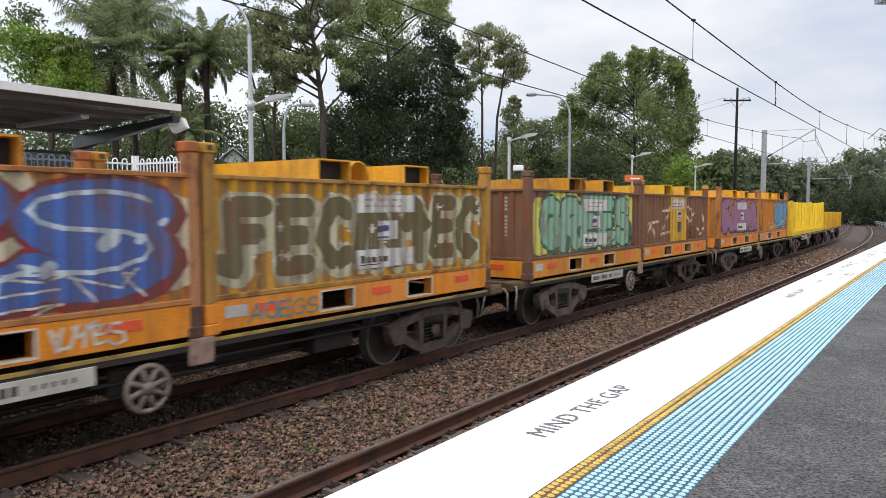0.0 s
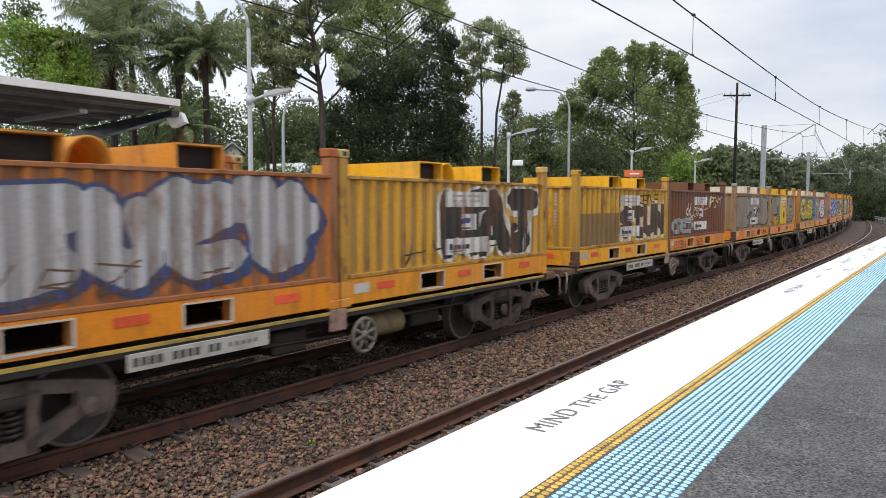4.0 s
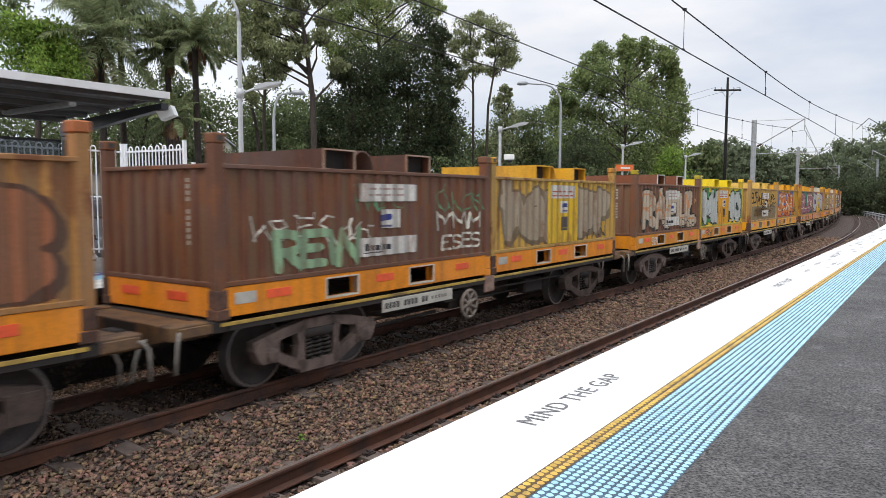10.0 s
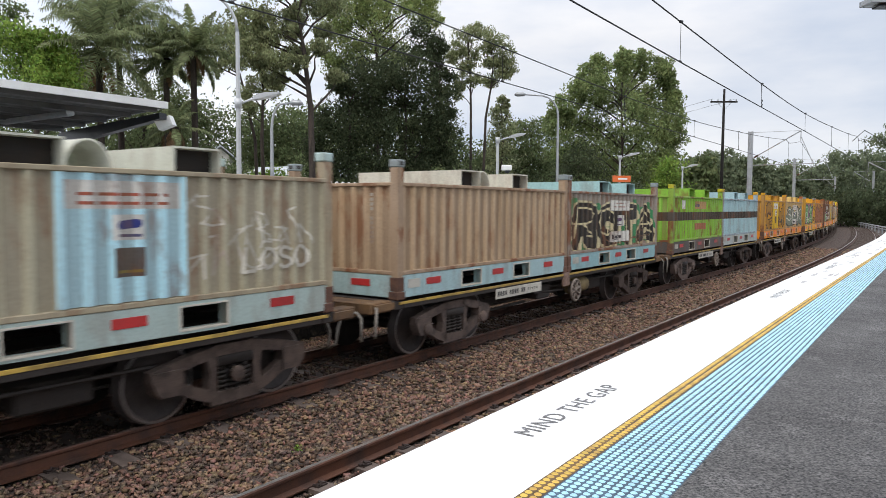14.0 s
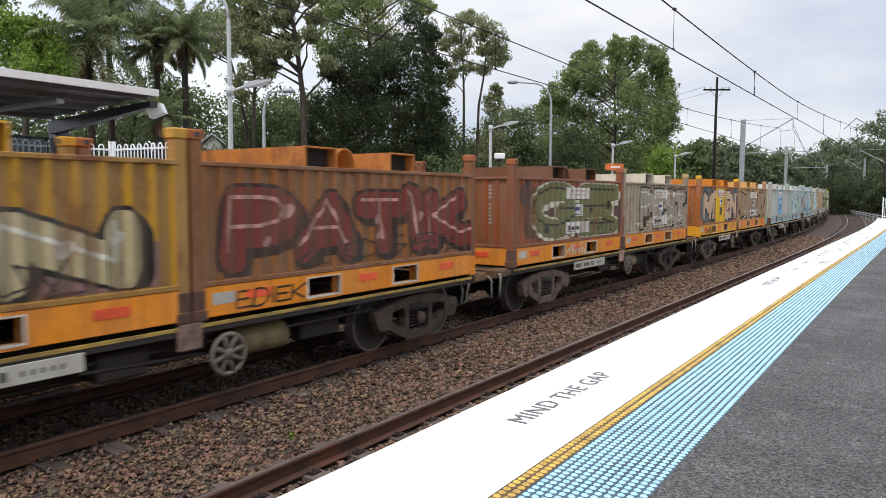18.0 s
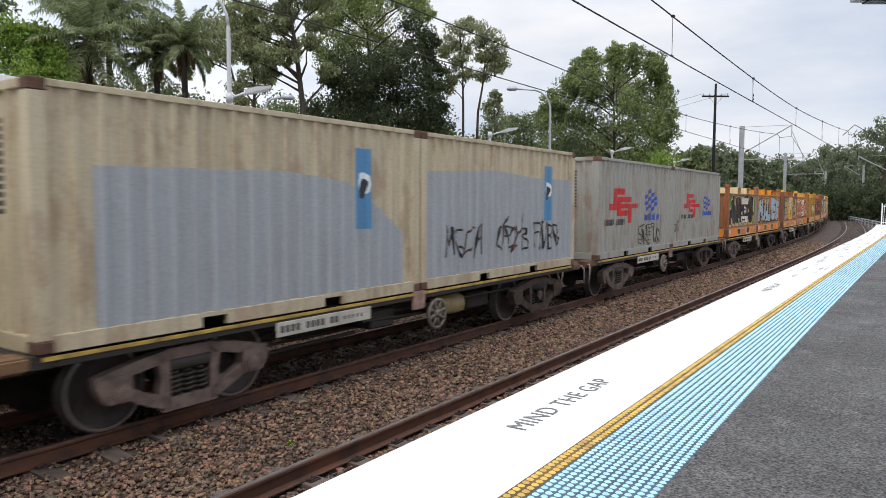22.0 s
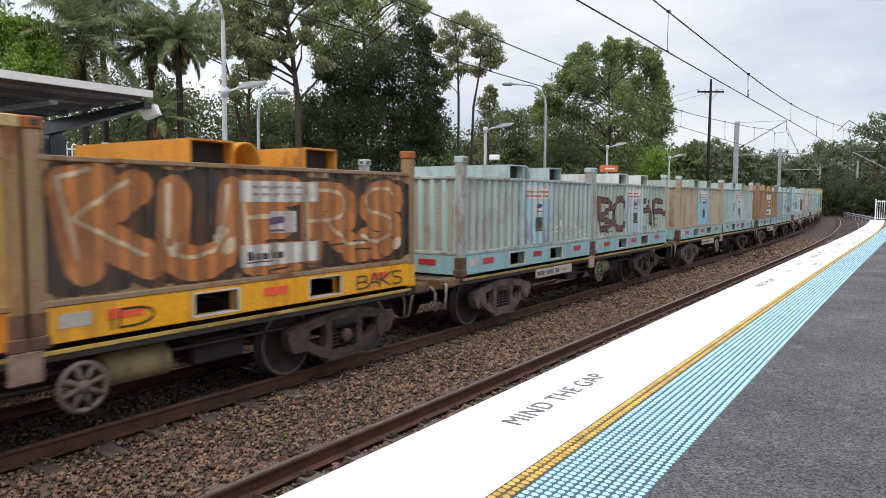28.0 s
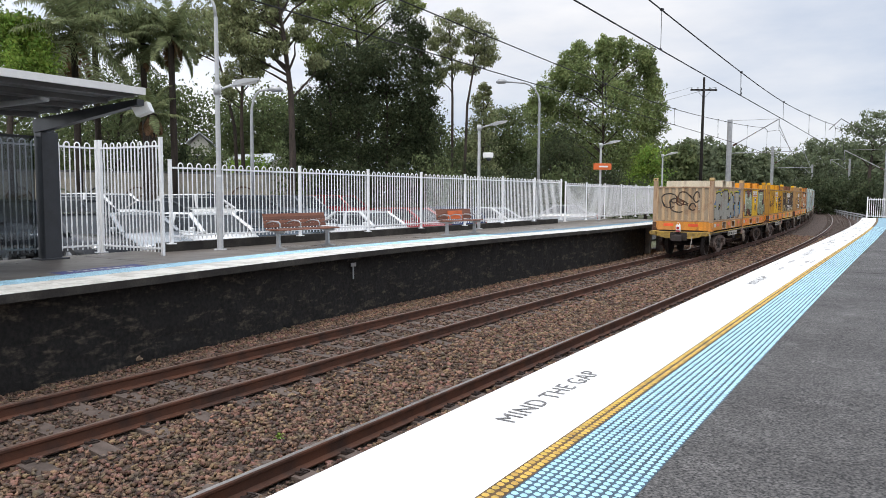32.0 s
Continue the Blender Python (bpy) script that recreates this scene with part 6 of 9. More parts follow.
    # shrubs along the fence
    for i, (a, d, h) in enumerate(((-0.19, 41, 3.4), (-0.13, 40, 3.0), (-0.07, 41, 3.2), (-0.01, 43, 3.4), (0.05, 46, 3.4), (0.11, 48, 3.2), (0.17, 50, 3.4), (0.24, 52, 3.2), (-0.43, 47, 5.0), (-0.52, 46, 5.0), (-0.37, 48, 4.6))):
        tree("shrub", "dense dark green shrub behind the car park", a * d, d, 0.7, blob(R, 2.0, 0.5, h, 8, 1.2), LEAF_DARK if i % 3 else LEAF_MIX, 60 + i, 0.1, 0.20, 18, 22, category="shrub")
    tree("shrub", "round bright green bush before a shed", -14.7, 54.0, 0.8, blob(R, 1.1, 0.4, 4.3, 6, 1.0), LEAF_BRIGHT, 76, 0.1, 0.18, 34, 24, category="shrub")
    for a, d, h in ((-0.365, 58, 4.8), (-0.34, 60, 5.0), (-0.31, 60, 4.8), (-0.275, 57, 4.0), (-0.215, 56, 5.5)):
        tree("shrub", "mid-green bushes before the houses", a * d, d, 0.7, blob(R, 2.0, 0.4, h, 7, 1.3), LEAF_MIX, 70 + int(-100 * a), 0.1, 0.22, 24, 24, category="shrub")
    for a, d, h in ((-0.288, 67, 9.5), (-0.252, 68, 10.0), (-0.225, 66, 9.0)):
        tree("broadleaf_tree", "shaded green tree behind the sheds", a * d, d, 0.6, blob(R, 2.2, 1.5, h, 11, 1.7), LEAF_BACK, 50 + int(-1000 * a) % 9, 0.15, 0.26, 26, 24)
    # trees up the line; past 105 metres the haze is in the leaf colour
    far = [(0.325, 100, 9.0, 4.5), (0.35, 118, 10, 5), (0.375, 130, 11.5, 5.5), (0.405, 140, 11, 5.5), (0.435, 150, 10.5, 5.5), (0.465, 160, 10.5, 6), (0.49, 185, 15, 7), (0.515, 200, 19, 8), (0.54, 190, 19, 8), (0.565, 175, 17, 7.5),
           (0.59, 150, 14, 6.5), (0.615, 135, 13, 6), (0.64, 120, 12, 6), (0.67, 110, 12, 6), (0.40, 190, 15, 7), (0.36, 170, 15.5, 7), (0.445, 210, 15, 8), (0.33, 140, 12.5, 6)]
    for i, (a, d, h, w) in enumerate(far):
        tree("far_tree", "hazy grey-green tree beyond the bend", a * d, d, -0.4, blob(R, w * 0.62, 1.5, h * (0.90 if a > 0.47 else 1.0), 14, w * 0.36), LEAF_HAZE if d > 105 else LEAF_MIX, 80 + i, 0.25, 0.66, 20, 22)
    for i, (a, d, h) in enumerate(((0.50, 118, 5), (0.525, 112, 5.5), (0.55, 108, 5), (0.575, 104, 5.2), (0.60, 100, 4.6), (0.63, 96, 4.6), (0.66, 92, 4.5), (0.47, 142, 5))):
        tree("far_shrub", "dark shrubs behind the guard rail", a * d, d, -0.5, blob(R, 3.4, 0.6, h, 9, 1.9), LEAF_DARK, 110 + i, 0.12, 0.40, 12, 20, category="shrub")
    for i, (a, d, h) in enumerate(((-0.72, 70, 9), (-0.64, 72, 10), (-0.56, 74, 9.5), (-0.49, 76, 10), (-0.42, 78, 12.5), (-0.36, 82, 13.5), (-0.30, 82, 13), (-0.24, 80, 12.5), (-0.185, 80, 13), (-0.13, 78, 13), (-0.07, 80, 12.5), (-0.02, 82, 11), (0.04, 84, 8.5), (0.08, 86, 8), (0.14, 86, 9.0), (0.21, 88, 9.5), (0.27, 92, 9.0))):
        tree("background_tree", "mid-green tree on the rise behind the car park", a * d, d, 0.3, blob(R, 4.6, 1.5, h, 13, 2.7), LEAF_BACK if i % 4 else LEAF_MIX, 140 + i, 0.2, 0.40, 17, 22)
    tree("gum_tree", "open-crowned gum tree beside the bend", 62.0, 104.0, -0.4, [(-3.0, 9.6, 1.9, 1.0), (-1.0, 11.4, 2.0, 1.1), (1.4, 12.4, 2.1, 1.1), (3.4, 11.4, 2.0, 1.1), (-2.2, 12.8, 1.8, 1.0), (0.6, 14.2, 1.9, 1.0), (2.8, 13.8, 1.9, 1.0), (4.8, 9.4, 1.8, 1.0), (0.6, 9.4, 1.6, 0.8)], LEAF_HAZE, 130, 0.3, 0.36, 22, 24, M_BARK, depth=0.4)
    # bank of grass tufts and the guard rail on the outside of the bend
    gr = thing("guard_rail", "pale metal guard rail beside the bend", "guard rail")
    a, b = Vector((44.0, 74.0, -0.5)), Vector((79.0, 152.0, -0.5))
    n = 24
    for z in (0.75, 1.0):
        part("rail", Build().tube([a.lerp(b, i / n) + Vector((0, 0, z)) for i in range(n + 1)], 0.07, 6), M_GALV, gr, "pale rail")
    for i in range(0, n + 1):
        p = a.lerp(b, i / n)
        part("post", Build().box(p.x - 0.06, p.x + 0.06, p.y - 0.06, p.y + 0.06, -0.55, 0.55), M_GALV, gr, "rail post")


build_far_fences()
build_shelter()
build_bench(4.2, "brown slatted bench with grey arms on the platform")
_b2 = build_bench(11.5, "brown slatted bench with an orange notice on its back")
part("notice", Build().box(-0.45, 0.45, 0.165, 0.18, 0.54, 0.82, 0.003), M_ORANGE, _b2, "orange notice board").matrix_local = Matrix.Rotation(radians(-6), 4, "X")
build_lamps()


def build_trackside():
    """A lone rock and a weed among the ballast."""
    rng = random.Random(5)
    bm = bmesh.new()
    bmesh.ops.create_icosphere(bm, subdivisions=2, radius=0.1)
    for q in bm.verts:
        q.co *= rng.uniform(0.8, 1.15)
        q.co.z *= 0.7
    rock = thing("rock", "pale sandstone rock lying on the ballast", "rock", along(-1.77, -2.49, -0.21))
    part("stone", bm, mat("sandstone", (0.33, 0.24, 0.16), 0.9, dirt=(0.18, 0.13, 0.09), amount=0.8, scale=9, fine=60, depth=0.25), rock, "pale sandstone")
    weed = thing("weed", "small green weed growing in the ballast", "weed", along(-3.2, 2.3, -0.24))
    c = Build()
    for i in range(16):
        a, r, h = rng.uniform(0, 6.28), rng.uniform(0.03, 0.09), rng.uniform(0.03, 0.1)
        d, e = Vector((math.cos(a), math.sin(a), 0)), Vector((-math.sin(a), math.cos(a), 0))
        c.add([(0, 0, 0), d * r * 0.6 + e * 0.014 + Vector((0, 0, h)), d * r + Vector((0, 0, h * 0.8)), d * r * 0.6 - e * 0.014 + Vector((0, 0, h))], [(0, 1, 2, 3)])
    part("leaves", c, LEAF_BRIGHT, weed, "small green leaves")


build_trackside()
build_overhead()
build_car_park()
build_house(-24.3, 72.0, 2.0, 1.7, 5, 5.3, 1.0, 15, "white weatherboard house among trees")
build_house(-15.8, 62.0, 0.8, 3.6, 5, 4.1, 0.9, 60, "low pale-roofed house among trees")
build_trees()
# ---- the goods train: wagons, containers and their paint ----
TURN = Matrix.Rotation(math.pi, 4, "Z")


# ---- one flat wagon; y runs forwards from its trailing container end, z from the rails ----
def build_wagon():
    w = thing("flat_wagon", "low skeletal container wagon on two bogies", "wagon", group="wagons of the goods train")
    b = Build()
    b.prism([(-0.45, 0.66), (2.9, 0.66), (4.3, 0.40), (8.1, 0.40), (9.5, 0.66), (12.64, 0.66), (12.64, 0.99), (-0.45, 0.99)], -0.34, 0.34, "x")
    part("centre_sill", b, M_FRAME, w, "dark steel centre sill")
    o1 = None
    for y in (1.0, 2.6, 4.3, 7.9, 9.6, 11.2):
        m = Matrix.Translation((0, y, 0))
        if o1 is None:
            c = Build().prism([(-1.12, 0.90), (-0.35, 0.66), (0.35, 0.66), (1.12, 0.90), (1.12, 0.985), (-1.12, 0.985)], -0.06, 0.06)
            o1 = part("outrigger", c, M_FRAME, w, "dark tapered outrigger")
            o1.matrix_local = m
        else:
            again(o1, "outrigger", w, m)
    o1 = None
    for y in (0.0, 6.08, 12.02):
        m = Matrix.Translation((0, y, 0))
        if o1 is None:
            o1 = part("bolster_beam", Build().box(-1.19, 1.19, -0.02, 0.22, 0.88, 1.02, 0.01), M_FRAME, w, "dark container support beam")
            o1.matrix_local = m
        else:
            again(o1, "bolster_beam", w, m)
    for x in (-1, 1):
        c = Build().box(min(x * 1.10, x * 1.20), max(x * 1.10, x * 1.20), 0.22, 11.97, 0.885, 0.965, 0.008)
        sill = part("side_sill", c, M_FRAME, w, "dark side sill")
        c = Build().box(min(x * 1.196, x * 1.212), max(x * 1.196, x * 1.212), 0.1, 12.09, 0.955, 1.0, 0.004)
        part("edge_stripe", c, M_YLINE, sill, "dirty yellow edge stripe")
    for y, d in ((-0.02, -1), (12.21, 1)):
        c = Build()
        y0, y1 = sorted((y, y + d * 0.42))
        c.prism([(-1.2, 0.90), (-1.2, 1.0), (1.2, 1.0), (1.2, 0.90), (0.5, 0.74), (-0.5, 0.74)], y0, y1)
        for x in (-1.02, 1.02):
            c.box(x - 0.12, x + 0.12, min(y, y + d * 0.5), max(y, y + d * 0.5), 0.86, 1.03, 0.015)
        part("headstock", c, M_HEAD, w, "rusty yellow end platform")
        c = Build()
        yy = y + d * 0.42
        c.box(-0.16, 0.16, min(yy, yy + d * 0.18), max(yy, yy + d * 0.18), 0.62, 0.9, 0.03)
        c.box(-0.11, 0.11, min(yy, yy + d * 0.34), max(yy, yy + d * 0.34), 0.68, 0.84, 0.03)
        c.prism([(-0.19, yy + d * 0.2), (0.02, yy + d * 0.26), (0.2, yy + d * 0.22), (0.2, yy + d * 0.34), (-0.04, yy + d * 0.33), (-0.18, yy + d * 0.36)][::d], 0.66, 0.88, "z")
        part("coupler", c, M_WHEEL, w, "dark automatic coupler")
        c = Build().tube([(0.5, y + d * 0.3, 0.85), (0.55, y + d * 0.5, 0.78), (0.56, y + d * 0.58, 0.6), (0.52, y + d * 0.6, 0.36), (0.4, y + d * 0.62, 0.3)], 0.022, 6)
        part("brake_hose", c, M_HOSE, w, "hanging brake hose", True)
        c = Build().tube([(1.0, y + d * 0.3, 0.98), (1.22, y + d * 0.45, 0.95), (1.26, y + d * 0.5, 0.86), (1.25, y + d * 0.52, 0.52)], 0.02, 6)
        part("grab_handle", c, M_HOSE, w, "bent grab handle", True)
    # number board with its characters as bars
    c = Build().box(1.205, 1.222, 3.0, 4.85, 0.735, 0.925, 0.004)
    board = part("number_board", c, M_BOARD, w, "dirty white number board")
    c = Build()
    y = 3.06
    for i in range(18):
        if i not in (4, 9, 12):
            c.box(1.222, 1.2255, y, y + (0.06 if i < 12 else 0.03), 0.785 + 0.02 * (i > 11), 0.875 - 0.02 * (i > 11))
        y += 0.092
    tagged(part("marking", c, M_INK, board, "black marking bars"), kind="stuff")
    for x in (-1, 1):
        c = Build().box(min(x * 1.17, x * 1.225), max(x * 1.17, x * 1.225), 5.92, 6.24, 0.72, 1.03, 0.015)
        part("middle_bracket", c, M_PRIMER, w, "faded pink-grey middle bracket")
    # hand brake wheel and air cylinder
    c = Build()
    ring = [(1.19, 6.62 + 0.24 * math.cos(a), 0.58 + 0.24 * math.sin(a)) for a in (2 * math.pi * i / 20 for i in range(21))]
    c.tube(ring, 0.032, 6, caps=False)
    for i in range(8):
        a = 2 * math.pi * i / 8 + 0.3
        c.tube([(1.17, 6.62, 0.58), (1.19, 6.62 + 0.23 * math.cos(a), 0.58 + 0.23 * math.sin(a))], 0.034, 5)
    c.tube([(1.02, 6.62, 0.58), (1.21, 6.62, 0.58)], 0.075, 10)
    part("handbrake_wheel", c, M_HAND, w, "grey spoked handbrake wheel", True)
    c = Build().tube([(0.85, 6.95, 0.62), (0.85, 7.0, 0.62), (0.85, 7.75, 0.62), (0.85, 7.8, 0.62)], [0.1, 0.19, 0.19, 0.1], 14)
    part("air_cylinder", c, M_TANK, w, "dusty yellow air cylinder", True)
    c = Build().box(0.5, 1.0, 5.1, 5.7, 0.5, 0.8, 0.03)
    c.tube([(1.0, 4.9, 0.66), (1.0, 6.4, 0.6)], 0.025, 6)
    c.tube([(0.6, 1.8, 0.5), (0.6, 10.4, 0.5)], 0.02, 6)
    c.tube([(0.95, 3.0, 0.74), (0.95, 9.6, 0.70)], 0.024, 6)
    c.tube([(0.75, 2.9, 0.42), (0.75, 5.0, 0.46)], 0.03, 6)
    c.box(0.36, 0.8, 8.2, 9.0, 0.42, 0.72, 0.03)
    c.box(-0.9, -0.36, 3.6, 8.6, 0.40, 0.8, 0.03)
    part("brake_gear", c, M_FRAME, w, "dark brake rigging")
    # two bogies
    frames = Build()
    for sx in (1,):
        x0, x1 = sorted((sx * 0.97, sx * 1.10))
        def beam(y0, z0, y1, z1, h0, h1):
            frames.prism([(y0, z0 - h0), (y1, z1 - h1), (y1, z1 + h1), (y0, z0 + h0)], x0, x1, "x")
        for e in (-1, 1):
            beam(e * 1.14, 0.60, e * 0.70, 0.69, 0.06, 0.07)
            beam(e * 0.72, 0.69, e * 0.24, 0.77, 0.07, 0.065)
            beam(e * 0.78, 0.43, e * 0.56, 0.32, 0.075, 0.075)
            beam(e * 0.58, 0.325, e * 0.26, 0.205, 0.075, 0.075)
            frames.prism([(e * 0.27, 0.20), (e * 0.42, 0.26), (e * 0.37, 0.50), (e * 0.42, 0.72), (e * 0.27, 0.76)], x0, x1, "x")
            frames.prism([(e * 0.74, 0.36), (e * 1.03, 0.36), (e * 1.08, 0.42), (e * 1.14, 0.56), (e * 1.10, 0.65), (e * 0.74, 0.65)], x0 - 0.01, x1 + 0.025, "x")
        beam(-0.30, 0.77, 0.30, 0.77, 0.065, 0.065)
        beam(-0.36, 0.20, 0.36, 0.20, 0.075, 0.075)
    spring = Build()
    for sx in (1,):
        for yy in (-0.17, 0.0, 0.17):
            pts = [(sx * 1.02 + 0.07 * math.cos(a), yy + 0.07 * math.sin(a), 0.275 + 0.28 * a / (2 * math.pi * 5)) for a in (2 * math.pi * i / 8 for i in range(0, 41))]
            spring.tube(pts, 0.024, 4)
        spring.box(sx * 1.02 - 0.1, sx * 1.02 + 0.1, -0.27, 0.27, 0.575, 0.70, 0.02)
    caps = Build()
    for sx in (1,):
        for e in (1,):
            caps.tube([(sx * 1.12, 0, 0.46), (sx * 1.16, 0, 0.46), (sx * 1.175, 0, 0.46)], [0.10, 0.10, 0.05], 10)
    bolster = Build().box(-0.95, 0.95, -0.16, 0.16, 0.42, 0.66, 0.03)
    wheelset = Build()
    prof = [(0.66, 0.49), (0.69, 0.49), (0.70, 0.462), (0.79, 0.458), (0.80, 0.40), (0.765, 0.37), (0.745, 0.2), (0.79, 0.14), (0.79, 0.07)]
    n = 28
    for sx in (-1, 1):
        o = [(sx * x, r * math.cos(2 * math.pi * i / n), r * math.sin(2 * math.pi * i / n)) for x, r in prof for i in range(n)]
        wheelset.add(o, [(j * n + i, j * n + (i + 1) % n, (j + 1) * n + (i + 1) % n, (j + 1) * n + i) for j in range(len(prof) - 1) for i in range(n)])
        wheelset.add([(sx * 0.66, r * math.cos(2 * math.pi * i / n), r * math.sin(2 * math.pi * i / n)) for r in (0.49, 0.07) for i in range(n)],
                     [(i, (i + 1) % n, n + (i + 1) % n, n + i) for i in range(n)])
    wheelset.tube([(-0.98, 0, 0), (0.98, 0, 0)], 0.075, 10)
    wheelset.m = 1
    for sx in (-1, 1):                  # the tread's polished edge
        wheelset.add([(sx * x, r * math.cos(2 * math.pi * i / n), r * math.sin(2 * math.pi * i / n)) for x, r in ((0.8025, 0.459), (0.8025, 0.425)) for i in range(n)],
                     [(i, (i + 1) % n, n + (i + 1) % n, n + i) for i in range(n)])
    first = None
    for y in (1.80, 10.60):
        if first is None:
            bogie = part("bogie", bolster, M_FRAME, w, "two-axle freight bogie")
            first = bogie
            kids = [part("side_frame", frames, M_BOGIE, bogie, "dusty cast side frame with openings"), part("spring_nest", spring, M_FRAME, bogie, "dark coil springs", True),
                    part("axle_box", caps, M_BOGIE, bogie, "round axle box cover")]
            kids[2].location.y = -0.86
            for q in kids[:2]:
                again(q, q.name.split(".")[0], bogie, TURN)
            for q in (Matrix.Translation((0, 0.86, 0)), Matrix.Translation((0, 0.86, 0)) @ TURN, Matrix.Translation((0, -0.86, 0)) @ TURN):
                again(kids[2], "axle_box", bogie, q)
            kids = list(bogie.children)
            ws = part("wheelset", wheelset, [M_WHEEL, M_TREAD], bogie, "steel wheels on an axle", True)
        else:
            bogie = again(first, "bogie", w)
            for k in kids:
                again(k, k.name.split(".")[0], bogie, k.matrix_local)
            ws = again(kids_ws, "wheelset", bogie)
        bogie.matrix_local = Matrix.Translation((0, y, 0))
        kids_ws = ws
        ws.location = (0, -0.86, 0.46)
        ws2 = again(ws, "wheelset", bogie)
        ws2.location = (0, 0.86, 0.46)
    return w


# ---- container shells, built once and shared ----
L20, W20 = 6.058, 2.438
RIB, DEEP = 0.2753, 0.042


def rib_breaks(a, b):
    """Along a corrugated wall: (place, depth) where its folds lie."""
    n = max(1, round((b - a) / RIB))
    p, out = (b - a) / n, [(a, 0.0)]
    for i in range(n):
        q = a + i * p
        out += [(q + 0.13 * p, 0.0), (q + 0.25 * p, DEEP), (q + 0.79 * p, DEEP), (q + 0.91 * p, 0.0)]
    out.append((b, 0.0))
    return out


SIDE_FOLDS = rib_breaks(0.16, L20 - 0.16)
END_FOLDS = rib_breaks(-W20 / 2 + 0.15, W20 / 2 - 0.15)


def folded_wall(folds, z0, z1):
    """A thick folded sheet facing +x, in (depth, along, z)."""
    b = Build()
    n = len(folds)
    v = [(-d, a, z) for z in (z0, z1) for a, d in folds] + [(-d - 0.008, a, z) for z in (z0, z1) for a, d in folds]
    f = []
    for i in range(n - 1):
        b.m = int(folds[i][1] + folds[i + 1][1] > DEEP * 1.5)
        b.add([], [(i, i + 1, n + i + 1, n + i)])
    b.m = 0
    b.v, v0 = [tuple(p) for p in v], v
    for i in range(n - 1):
        f += [(2 * n + i, 3 * n + i, 3 * n + i + 1, 2 * n + i + 1), (n + i, n + i + 1, 3 * n + i + 1, 3 * n + i), (i, 2 * n + i, 2 * n + i + 1, i + 1)]
    b.f += f
    b.mi += [0] * len(f)
    return b


def drape(build, poly, lift, folds, x0):
    """Lays a convex polygon of (along, z) on a folded wall whose outer face is at x0."""
    for (a0, d0), (a1, d1) in zip(folds[:-1], folds[1:]):
        q = poly
        for edge, keep in ((a0, 1), (a1, -1)):
            out = []
            for i in range(len(q)):
                p, r = q[i], q[(i + 1) % len(q)]
                ip, ir = keep * (p[0] - edge) >= 0, keep * (r[0] - edge) >= 0
                if ip:
                    out.append(p)
                if ip != ir:
                    t = (edge - p[0]) / (r[0] - p[0])
                    out.append((edge, p[1] + t * (r[1] - p[1])))
            q = out
            if len(q) < 3:
                break
        if len(q) >= 3:
            o = len(build.v)
            for a, z in q:
                d = d0 + (d1 - d0) * (a - a0) / (a1 - a0)
                build.v.append((x0 - d + lift, a, z))
            build.f.append(tuple(range(o, o + len(q))))
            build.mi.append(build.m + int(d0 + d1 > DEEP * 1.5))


def capsule(p, q, r, n=5):
    d = Vector((q[0] - p[0], q[1] - p[1]))
    a = math.atan2(d.y, d.x) if d.length > 1e-6 else 0.0
    return ([(q[0] + r * math.cos(a + t), q[1] + r * math.sin(a + t)) for t in (-math.pi / 2 + math.pi * i / n for i in range(n + 1))] +
            [(p[0] + r * math.cos(a + t), p[1] + r * math.sin(a + t)) for t in (math.pi / 2 + math.pi * i / n for i in range(n + 1))])


def rect(a0, a1, z0, z1):
    return [(a0, z0), (a1, z0), (a1, z1), (a0, z1)]


# strokes of sprayed shapes in a unit box: no alphabet, only its gestures
GESTURES = [
    [(0.1, 0.0), (0.18, 1.0)], [(0.85, 0.05), (0.78, 0.98)], [(0.1, 0.95), (0.9, 0.9)], [(0.1, 0.05), (0.85, 0.1)], [(0.12, 0.5), (0.8, 0.55)],
    [(0.1, 0.95), (0.5, 0.45), (0.9, 0.95)], [(0.12, 0.05), (0.5, 0.6), (0.88, 0.0)], [(0.1, 0.0), (0.9, 1.0)], [(0.1, 1.0), (0.9, 0.05)],
    [(0.8, 0.85), (0.45, 1.0), (0.12, 0.75), (0.12, 0.3), (0.45, 0.02), (0.85, 0.2)],
    [(0.85, 0.9), (0.3, 0.92), (0.15, 0.65), (0.75, 0.45), (0.85, 0.15), (0.3, 0.02), (0.08, 0.15)],
    [(0.15, 0.02), (0.15, 0.95), (0.7, 0.9), (0.8, 0.65), (0.2, 0.5), (0.85, 0.3), (0.75, 0.05), (0.15, 0.02)],
    [(0.5, 1.0), (0.1, 0.7), (0.12, 0.25), (0.5, 0.0), (0.88, 0.25), (0.88, 0.7), (0.5, 1.0)], [(0.15, 1.0), (0.15, 0.25), (0.5, 0.0), (0.85, 0.3), (0.85, 1.0)],
]
COMBOS = [(0, 6), (9,), (10,), (11,), (0, 7, 3), (13,), (0, 2, 4), (0, 1, 8), (12,), (0, 5, 1), (0, 2, 4, 3), (6, 4), (2, 7, 3), (0, 4, 1)]


def bow(cx, cz, rx, rz, a0, a1, n=7):
    """Points on a part of an ellipse, angles in degrees."""
    return [(cx + rx * math.cos(radians(a0 + (a1 - a0) * i / n)), cz + rz * math.sin(radians(a0 + (a1 - a0) * i / n))) for i in range(n + 1)]


